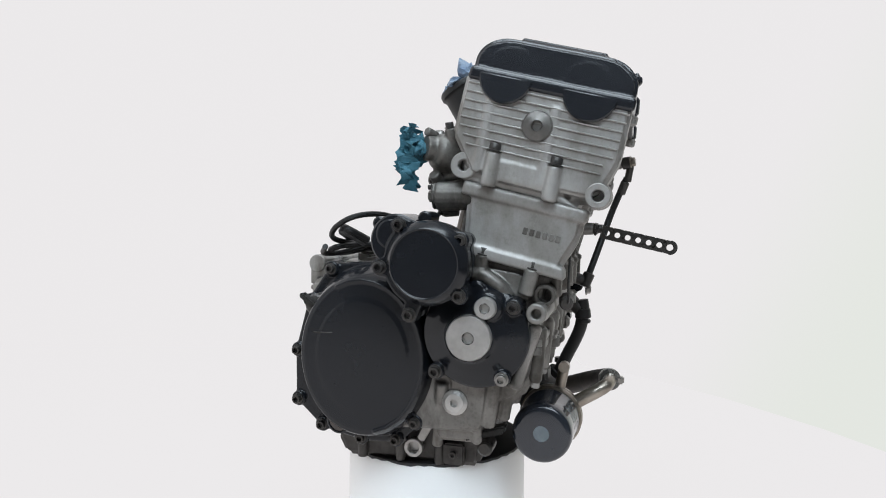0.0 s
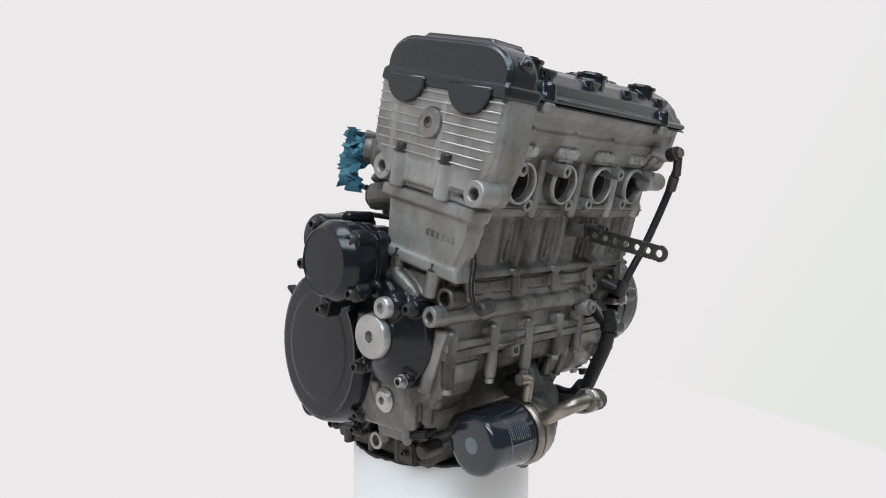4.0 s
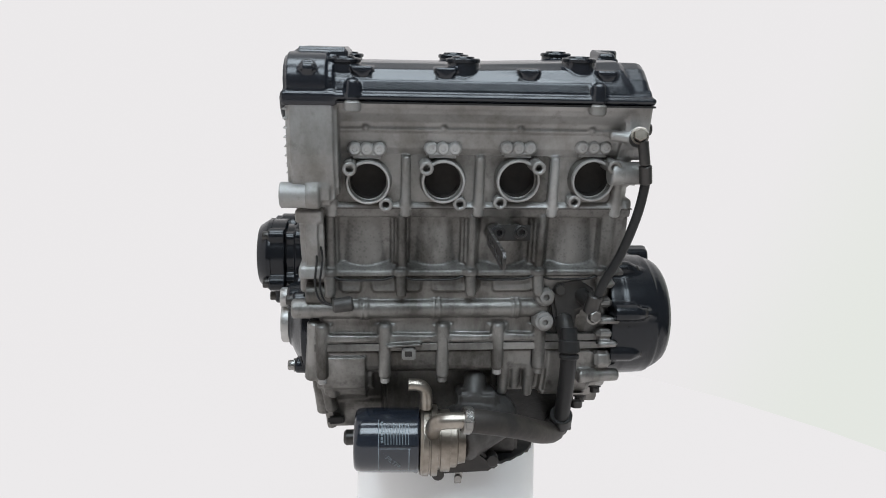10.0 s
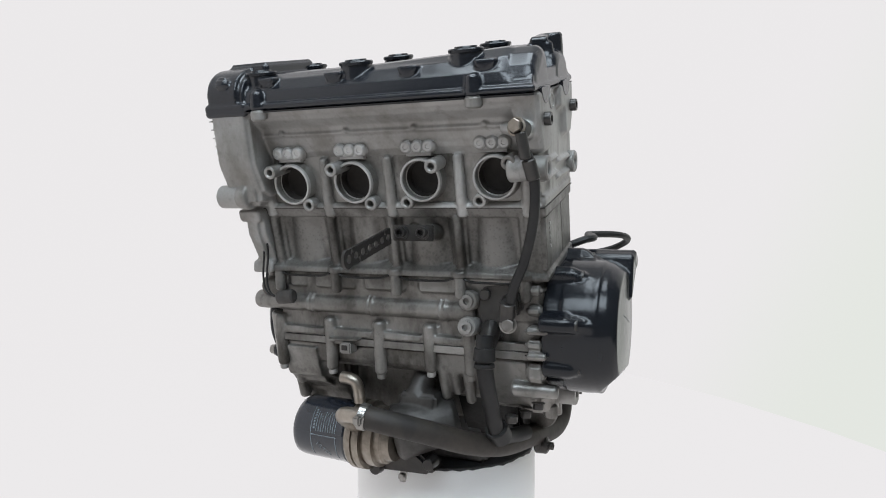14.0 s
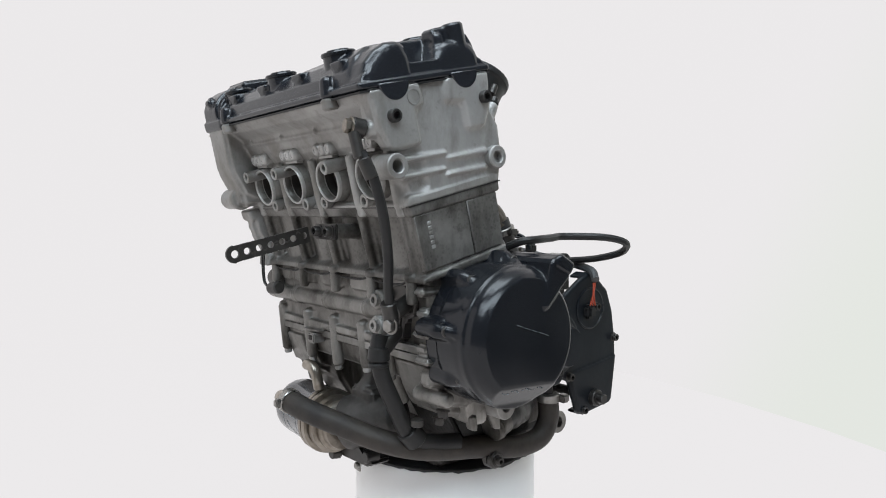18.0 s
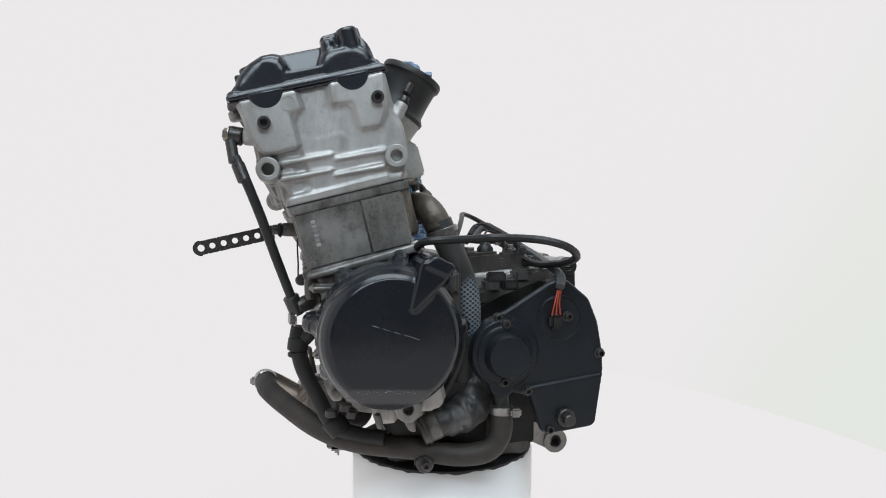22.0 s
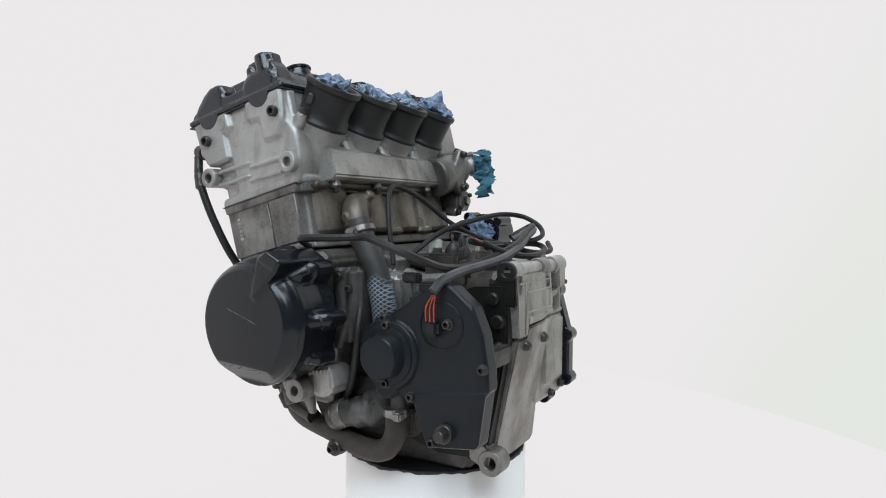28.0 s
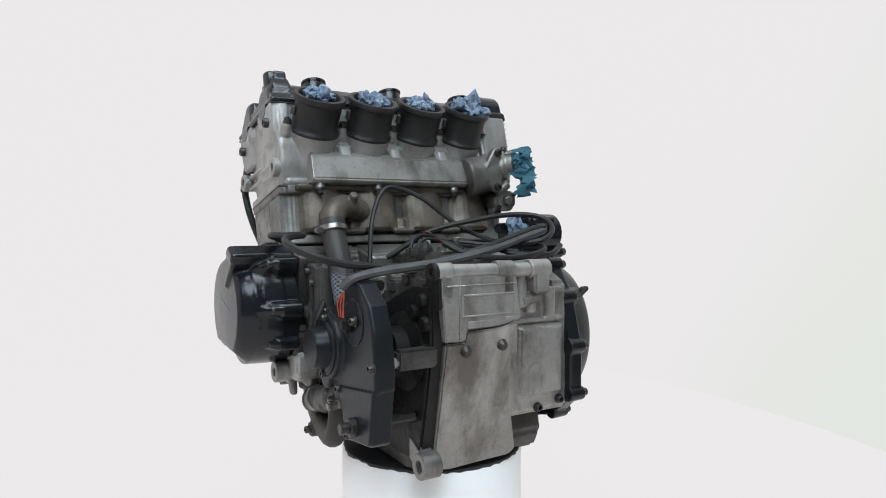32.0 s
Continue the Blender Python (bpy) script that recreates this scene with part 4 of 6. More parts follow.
    # bolt towers
    for x, s, top in ((-0.1123, -0.074, 0.3100), (0.0062, -0.0745, 0.3120), (0.1252, -0.0715, 0.3145), (-0.113, 0.032, 0.3125), (0.0063, 0.0265, 0.3140), (0.1243, 0.0250, 0.3180)):
        bm = B()
        lathe(bm, T(x, s, top - 0.032), EH, [(0, 0), (0.0190, 0), (0.0166, 0.012), (0.0158, 0.0300), (0.0150, 0.0315), (0, 0.0315)], 32)
        tower = part("tower", bm, COVER, cover)
        bm = B()
        lathe(bm, T(x, s, top - 0.0042), EH, [(0.0150, 0), (0.0172, 0.0004), (0.0174, 0.0030), (0.0164, 0.0042), (0.0115, 0.0046), (0.0108, 0.0060), (0.0062, 0.0062), (0.0058, 0.0036), (0, 0.0036)], 32)
        part("bolt_cap", bm, BLACK, tower)
    bm = B()
    prism(bm, [(-0.1045, 0.2686), (0.0575, 0.2686), (0.0575, 0.2704), (-0.1045, 0.2704)], -0.171, 0.1985, FT, 0.0)
    part("gasket", bm, RUBBER, cover, "thin black rubber gasket")
    # lugs along the front edge, each over a bolt
    for x in (-0.103, 0.140):
        bm = B()
        rod(bm, T(x, -0.102, 0.270), T(x, -0.100, 0.2915), 0.0085, 0.0070, 20, 0.003)
        part("lug", bm, COVER, cover)
        bm = B()
        rod(bm, T(x, -0.102, 0.2600), T(x, -0.102, 0.2715), 0.0085, 0.0085, 20, 0.002)
        part("lug_seat", bm, CAST, HEAD)
    for x in (-0.094, -0.012, 0.071, 0.150):
        bm = B()
        prism(bm, [(x - 0.011, 0.3035), (x + 0.011, 0.3035), (x + 0.0095, 0.2975), (x + 0.0035, 0.2930), (x - 0.0035, 0.2930), (x - 0.0095, 0.2975)], -0.094, -0.070, FS, 0.001)
        part("rib", bm, COVER, cover)
    # left-hand small ribs on the chain housing
    bm = B()
    prism(bm, [(-0.1075, 0.296), (-0.100, 0.296), (-0.094, 0.309), (-0.1035, 0.3075)], -0.153, -0.137, FT, 0.003)
    part("rib", bm, COVER, cover)


valve_cover()


def intakes():
    d = (0.656 * ES + 0.755 * EH).normalized()
    for i, x in enumerate(INTAKE_X):
        c = T(x, 0.0945, 0.2695)
        bm = B()
        lathe(bm, c - d * 0.115, d, [(0, 0), (0.034, 0.0), (0.031, 0.03), (0.0305, 0.050), (0.0325, 0.062), (0.0325, 0.066), (0, 0.066)], 32)
        part("intake_stub", bm, CAST, HEAD)
        bm = B()
        lathe(bm, c - d * 0.052, d, [(0.029, 0.0), (0.0335, 0.0005), (0.0342, 0.004), (0.0325, 0.0065), (0.0302, 0.010), (0.0302, 0.022), (0.0312, 0.040), (0.0326, 0.0435), (0.0340, 0.0445), (0.0344, 0.0490), (0.0335, 0.0510), (0.0285, 0.0512), (0.0268, 0.0490), (0.0262, 0.020), (0, 0.019)], 44)
        boot = part("intake_boot", bm, RUBBER, HEAD, "black rubber intake boot")
        bm = B()
        rod(bm, c - d * 0.030 + Vector((0.032, 0, 0)), c - d * 0.018 + Vector((0.032, 0, 0)), 0.0040, seg=12)
        part("clamp_lug", bm, DARKSTEEL, boot)
        for k in (-1, 1):
            p = c - d * 0.046 + Vector((k * 0.0385, 0.002, 0))
            bm = B()
            rod(bm, p - d * 0.014, p + d * 0.004, 0.0075, 0.0065, 16, 0.002)
            part("boss_root", bm, CAST, HEAD)
            bolt(p + d * 0.004, d, boot, BOLTD, 0.9)
    # water gallery below the ports: a flat-faced box that widens to the outlet
    bm = B()
    prism(bm, [(0.045, 0.157), (0.0745, 0.157), (0.0785, 0.161), (0.0775, 0.192), (0.066, 0.202), (0.045, 0.207)], -0.090, 0.158, FT, 0.0018)
    gal = part("water_gallery", bm, CASE, HEAD, "flat-faced cast water gallery")
    bm = B()
    rod(bm, T(-0.094, 0.056, 0.180), T(-0.066, 0.054, 0.180), 0.0235, 0.0215, 28, 0.003)
    part("gallery_end", bm, CASE, gal)
    for x in (-0.046, 0.030, 0.106):
        bm = B()
        prism(bm, [(0.05, 0.19), (0.0745, 0.190), (0.068, 0.213), (0.05, 0.225)], x - 0.010, x + 0.010, FT, 0.003)
        part("gallery_web", bm, CAST, HEAD)
    for x in (-0.060, 0.062, 0.146):
        bm = B()
        rod(bm, T(x, 0.066, 0.149), T(x, 0.066, 0.160), 0.0065, 0.0060, 16, 0.002)
        part("gallery_foot", bm, CASTD, gal)
        bolt(T(x, 0.066, 0.149), -EH, gal, BOLTD, 0.8)


intakes()


def right_covers():
    # clutch cover: flange with a boss at each bolt, broad dome, oil filler and sight glass
    places = [(0.038, -0.061), (0.098, -0.066), (0.126, -0.106), (0.143, -0.167), (0.143, -0.228), (0.111, -0.2575), (0.060, -0.2695), (0.016, -0.2685), (-0.014, -0.240), (-0.023, -0.196), (-0.030, -0.14)]
    bm = B()
    prism(bm, hull([(0.5 * 0.02 + 0.985 * (y - 0.01), -0.163 + 0.985 * (z + 0.163)) for y, z in places], 0.0070), -0.106, -0.126, FX, 0.002)
    cover = casting("clutch_cover", bm, BLACK, ENGINE, "large round black clutch cover, worn enamel", 0.0013, 3)
    for y, z in places:
        bm = B()
        rod(bm, (-0.105, y, z), (-0.150 if y < -0.01 else -0.130, y, z), 0.0100, 0.0092, 20)
        part("bolt_boss", bm, BLACK, cover)
    bm = B()
    def oval(k): return [(0.0445 + k * 0.0790 * math.cos(radians(5 * i)), -0.1630 + k * 0.0945 * math.sin(radians(5 * i))) for i in range(72)]
    rise = [(1.10, -0.122), (1.075, -0.132), (1.05, -0.142), (1.025, -0.151), (1.0, -0.1580), (0.975, -0.1630), (0.955, -0.1655)]
    loft(bm, [(oval(k), x) for k, x in rise])
    prism(bm, oval(0.915), -0.140, -0.1667, FX, 0.0)
    prism(bm, oval(0.70), -0.140, -0.1676, FX, 0.0)
    for k in range(15):
        a = radians(64 + 13 * k)
        y, z = 0.0445 + 0.0735 * math.cos(a), -0.1630 + 0.0880 * math.sin(a)
        b = radians(64 + 13 * (k + 1))
        y2, z2 = 0.0445 + 0.0735 * math.cos(b), -0.1630 + 0.0880 * math.sin(b)
        rod(bm, (-0.1667, y, z), (-0.1667, y2, z2), 0.0016, seg=10, bev=0.0003)
    part("duct", bm, BLACK, cover)
    for y, z in places:
        bolt((-0.150 if y < -0.01 else -0.130, y, z), (-1, 0, 0), cover, BOLTD, 1.0)
    bm = B()
    lathe(bm, (-0.150, 0.0760, -0.2415), (-1, 0, 0), [(0, 0), (0.0165, 0), (0.0160, 0.008), (0.0140, 0.0092), (0.0128, 0.0088)], 32)
    part("sight_rim", bm, BLACK, cover)
    bm = B()
    lathe(bm, (-0.150, 0.0760, -0.2415), (-1, 0, 0), [(0.0130, 0.0075), (0.0126, 0.0082), (0, 0.0086)], 28)
    part("sight_glass", bm, OILGLASS, cover, "round brown oil sight glass")
    bm = B()
    rod(bm, (-0.120, 0.112, -0.110), (-0.146, 0.113, -0.108), 0.0145, 0.0125, 24, 0.002)
    for a in (-1, 1):
        prism(bm, [(0.100, -0.114), (0.103, -0.119), (0.129, -0.098), (0.126, -0.093)], -0.143 - 0.001 * a, -0.155, FX, 0.0015)
    part("oil_filler_cap", bm, GREY, cover, "grey oil filler cap with wing grip")
    # raised line and faint seam on the face
    bm = B()
    rod(bm, (-0.1677, 0.104, -0.137), (-0.1679, 0.080, -0.1365), 0.0006, 0.0005, 6)
    part("scratch", bm, GREY, cover, "long scratch in the enamel")
    # starter gear cover
    gy, gz = -0.046, -0.051
    gplaces = [(-0.0166, -0.0115), (-0.0815, -0.0270), (-0.0805, -0.0840), (-0.0270, -0.1055), (0.0055, -0.056)]
    bm = B()
    pts = []
    for k in range(96):
        a = 2 * math.pi * k / 96
        d = Vector((math.cos(a), math.sin(a)))
        r = 0.0445 if d.x < 0.3 else 0.048
        for y, z in gplaces:
            v = Vector((y - gy, z - gz))
            along, off = v.dot(d), abs(v.x * d.y - v.y * d.x)
            if along > 0 and off < 0.0095:
                r = max(r, along + math.sqrt(0.0095 ** 2 - off ** 2))
        pts.append((gy + r * d.x, gz + r * d.y))
    prism(bm, pts, -0.192, -0.211, FX, 0.0)
    prism(bm, [(gy + 0.86 * (y - gy), gz + 0.86 * (z - gz)) for y, z in pts], -0.140, -0.198, FX, 0.0)
    prism(bm, [(gy + 0.96 * (y - gy), gz + 0.96 * (z - gz)) for y, z in pts], -0.168, -0.180, FX, 0.0)
    rod(bm, (-0.150, -0.004, -0.020), (-0.206, -0.004, -0.022), 0.021, 0.019, 28, 0.004)
    gear = casting("starter_gear_cover", bm, BLACK, ENGINE, "round black starter gear cover with flat lid", 0.0012, 2)
    bm = B()
    lathe(bm, (-0.209, gy - 0.001, gz), (-1, 0, 0), [(0.0448, 0), (0.0446, 0.004), (0.0440, 0.0055), (0.0375, 0.0155), (0.0362, 0.0165), (0.0350, 0.0160), (0.0345, 0.0152), (0, 0.0156)], 64)
    part("lid", bm, BLACK, gear)
    for y, z in gplaces:
        bolt((-0.2105, y, z), (-1, 0, 0), gear, BOLTD, 1.15)
    # signal cover: a cone with a steel cap, an ear for the small plug and bolt bosses
    sy, sz = -0.0865, -0.1305
    bm = B()
    rod(bm, (-0.144, sy - 0.003, sz - 0.001), (-0.167, sy - 0.003, sz - 0.001), 0.0590, 0.0585, 56, 0.002)
    lathe(bm, (-0.160, sy, sz), (-1, 0, 0), [(0, 0), (0.0575, 0), (0.0565, 0.0075), (0.0500, 0.0110), (0.0400, 0.0165), (0.0310, 0.0210), (0.0285, 0.0225), (0.0275, 0.0250), (0, 0.0250)], 64)
    rod(bm, (-0.150, -0.1040, -0.0985), (-0.1855, -0.1040, -0.0985), 0.0215, 0.0165, 32, 0.003)
    prism(bm, hull([(-0.104, -0.098), (-0.0915, -0.082)], 0.012), -0.150, -0.178, FX, 0.003)
    sig = casting("signal_cover", bm, BLACK, ENGINE, "black ignition signal cover with steel cap", 0.0012, 2)
    sbolts = ((-0.1315, -0.0985), (-0.1195, -0.1760), (-0.046, -0.172))
    for y, z in sbolts:
        bm = B()
        rod(bm, (-0.146, y, z), (-0.176, y, z), 0.0105, 0.0092, 20, 0.002)
        part("bolt_boss", bm, BLACK, sig)
    bm = B()
    lathe(bm, (-0.1855, sy, sz), (-1, 0, 0), [(0.0245, 0), (0.0245, 0.007), (0.0235, 0.0088), (0.0065, 0.0094)], 48)
    lathe(bm, (-0.1855, sy, sz), (-1, 0, 0), [(0.0065, 0.0094), (0.0062, 0.003), (0, 0.003)], 6)
    part("steel_cap", bm, MACH, sig, "bright round steel cap with hexagon recess")
    bm = B()
    lathe(bm, (-0.184, -0.1040, -0.0985), (-1, 0, 0), [(0.0120, 0), (0.0118, 0.008), (0.0108, 0.0098), (0.0056, 0.0100)], 28)
    lathe(bm, (-0.184, -0.1040, -0.0985), (-1, 0, 0), [(0.0056, 0.0100), (0.0054, 0.005), (0, 0.005)], 6)
    part("small_cap", bm, MACH, sig, "small bright plug")
    for (y, z), m in zip(sbolts, (BOLTD, BOLT, BOLTD)):
        bolt((-0.176, y, z), (-1, 0, 0), sig, m, 1.15)
    # arched web of the crankcase above it
    bm = B()
    tube(bm, [(-0.150, -0.066, -0.078), (-0.160, -0.078, -0.068), (-0.163, -0.095, -0.066), (-0.162, -0.112, -0.076), (-0.158, -0.122, -0.090)], 0.0080, 14)
    part("ear", bm, CAST, UPPER)


right_covers()


def left_covers():
    # generator cover: stepped foot with buttresses that run up to a shouldered dome
    cy, cz = -0.095, -0.122
    gbolts = [(-0.1395, -0.0640), (-0.0812, -0.0470), (-0.1715, -0.1110), (-0.1540, -0.1595), (-0.0360, -0.0615), (-0.0180, -0.1170), (-0.0340, -0.1610)]
    bm = B()
    def foot(grow, reach):
        out = []
        for k in range(120):
            d = Vector((math.cos(radians(3 * k)), math.sin(radians(3 * k))))
            r = 0.0725
            for y, z in gbolts:
                v = Vector((y - cy, z - cz)) * reach
                along, off = v.dot(d), abs(v.x * d.y - v.y * d.x)
                if along > 0 and off < grow:
                    r = max(r, along + math.sqrt(grow ** 2 - off ** 2))
            out.append((cy + r * d.x, cz + r * d.y))
        return out
    loft(bm, [(foot(grow, reach), x) for x, grow, reach in ((0.186, 0.0100, 1.0), (0.212, 0.0100, 1.0), (0.2165, 0.0088, 0.99), (0.222, 0.0076, 0.965), (0.229, 0.0060, 0.93), (0.236, 0.0045, 0.90), (0.241, 0.0030, 0.86))])
    gen = casting("generator_cover", bm, BLACK, ENGINE, "round glossy black generator cover with light scratches", 0.0012, 9)
    bm = B()
    lathe(bm, (0.205, cy, cz), (1, 0, 0), [(0, 0.0), (0.0735, 0.0), (0.0730, 0.024), (0.0718, 0.034), (0.0690, 0.044), (0.0650, 0.0510), (0.060, 0.0555), (0.02, 0.0570), (0, 0.0572)], 72)
    facet, slope = Vector((0.2612, cy, cz - 0.0455)), Vector((0.72, -0.04, -0.69)).normalized()
    for co, no in ((facet, slope), (Vector((0.2618, cy - 0.047, cz - 0.036)), Vector((0.80, -0.50, -0.36)).normalized()), (Vector((0.2618, cy + 0.043, cz - 0.042)), Vector((0.80, 0.40, -0.46)).normalized())):
        cutg = bmesh.ops.bisect_plane(bm, geom=bm.verts[:] + bm.edges[:] + bm.faces[:], plane_co=co, plane_no=no, clear_outer=True)
        bmesh.ops.contextual_create(bm, geom=[e for e in cutg["geom_cut"] if isinstance(e, bmesh.types.BMEdge)])
    part("duct", bm, BLACK, gen)
    bm = B()
    prism(bm, [(-0.0800, -0.0930), (-0.0745, -0.0945), (-0.0430, -0.0640), (-0.0360, -0.0520), (-0.0560, -0.0400), (-0.0690, -0.0450)], 0.19, 0.2652, FX, 0.002, 2)
    prism(bm, [(-0.0690, -0.0500), (-0.0420, -0.0620), (-0.0340, -0.0500), (-0.0560, -0.0385)], 0.19, 0.2665, FX, 0.002, 2)
    part("duct", bm, BLACK, gen)
    # light scratches on the face and along the lower chamfer
    for y0, z0, y1, z1 in ((-0.021, -0.0085, -0.014, -0.011), (-0.011, -0.012, -0.003, -0.0145), (0.0, -0.0155, 0.006, -0.0175), (0.010, -0.0185, 0.024, -0.0235)):
        bm = B()
        rod(bm, (0.2625, cy + y0, cz + z0 + 0.025), (0.2625, cy + y1, cz + z1 + 0.025), 0.0003, 0.0002, 6)
        part("scratch", bm, PRINT, gen, "pale scratch")
    rng = random.Random(8)
    down = Vector((0, 1, 0)).cross(slope).normalized()
    down = down if down.z < 0 else -down
    for k in range(16):
        p = facet + down * (0.006 + 0.002 * math.sin(k * 1.3) + rng.uniform(-0.0012, 0.0012)) + Vector((0.0, -0.034 + 0.0036 * k, 0))
        p -= slope * (p - facet).dot(slope)
        q = p + down * rng.uniform(-0.0015, 0.0015) + Vector((0, rng.uniform(0.0008, 0.0026), 0))
        q -= slope * (q - facet).dot(slope)
        bm = B()
        rod(bm, p, q, 0.0007, 0.0005, 6)
        part("scratch", bm, PRINT, gen, "pale scratch")
    for y, z in gbolts:
        bolt((0.2165, cy + 0.985 * (y - cy), cz + 0.985 * (z - cz)), (1, 0, 0), gen, BOLTD, 1.15)
    # sprocket cover: a deep tray with its rim
    out = [(0.016, -0.119), (0.040, -0.110), (0.094, -0.0775), (0.106, -0.0725), (0.118, -0.0755), (0.1435, -0.0965), (0.1550, -0.124), (0.1615, -0.160), (0.1625, -0.183), (0.1595, -0.186), (0.1515, -0.242), (0.1475, -0.2465), (0.094, -0.2530), (0.087, -0.249), (0.070, -0.206), (0.041, -0.199), (0.024, -0.172)]
    bm = B()
    prism(bm, out, 0.163, 0.1722, FX, 0.003, 3)
    spr = casting("sprocket_cover", bm, PLASTIC, ENGINE, "matt black plastic sprocket cover", 0.0013, 2)
    bm = B()
    prism(bm, [(0.068, -0.1965), (0.1620, -0.1835), (0.1600, -0.186), (0.1520, -0.241), (0.1475, -0.2450), (0.095, -0.2515), (0.088, -0.248), (0.072, -0.206)], 0.170, 0.1745, FX, 0.002)
    part("duct", bm, PLASTIC, spr)
    # its side wall runs back to the gearbox
    wall_line = out[2:13]
    for (y0, z0), (y1, z1) in zip(wall_line, wall_line[1:]):
        inward = Vector((z0 - z1, y1 - y0)).normalized() * 0.0035
        if inward.dot(Vector((0.09 - y0, -0.16 - z0))) < 0:
            inward = -inward
        bm = B()
        prism(bm, [(y0, z0), (y1, z1), (y1 + inward.x, z1 + inward.y), (y0 + inward.x, z0 + inward.y)], 0.149, 0.168, FX, 0.0)
        part("duct", bm, PLASTIC, spr)
    bm = B()
    lathe(bm, (0.170, 0.041, -0.155), (1, 0, 0), [(0, 0), (0.041, 0), (0.0405, 0.003), (0.0385, 0.0045), (0.0385, 0.0075), (0.0365, 0.0090), (0, 0.0090)], 48)
    prism(bm, hull([(0.041, -0.155), (0.0385, -0.190)], 0.0160), 0.168, 0.1785, FX, 0.002)
    part("ear", bm, PLASTIC, spr)
    bm = B()
    lathe(bm, (0.176, 0.041, -0.156), (1, 0, 0), [(0.0330, 0), (0.0325, 0.0045), (0.0300, 0.0060), (0.0255, 0.0065), (0.0245, 0.010), (0.0240, 0.0195), (0.0222, 0.0220), (0, 0.0225)], 48)
    part("clutch_release_cap", bm, PLASTIC, spr, "round black clutch release housing")
    for y, z in ((0.041, -0.122), (0.040, -0.187)):
        bm = B()
        prism(bm, circle(y, z, 0.011, 16), 0.171, 0.178, FX, 0.002)
        part("release_lug", bm, PLASTIC, spr)
    for y, z in ((0.041, -0.122), (0.040, -0.187)):
        bolt((0.178, y, z), (1, 0, 0), spr, BOLTD, 0.9)
    for y, z in ((0.034, -0.1155), (0.1565, -0.160), (0.069, -0.200), (0.096, -0.246)):
        bolt((0.172, y, z), (1, 0, 0), spr, BOLTD, 0.9)
    # switch set in a round recess
    bm = B()
    lathe(bm, (0.171, 0.107, -0.118), (1, 0, 0), [(0.0265, 0), (0.0265, 0.0022), (0.0250, 0.0030), (0.0240, 0.0018), (0, 0.0018)], 40)
    part("switch_recess", bm, PLASTIC, spr)
    bm = B()
    box(bm, 0.171, 0.184, 0.092, 0.108, -0.130, -0.112, 0.004)
    part("switch", bm, RUBBER, spr, "black neutral switch")
    bolt((0.174, 0.116, -0.116), (1, 0, 0), spr, BOLTD, 0.9)
    return gen, spr


GEN, SPR = left_covers()


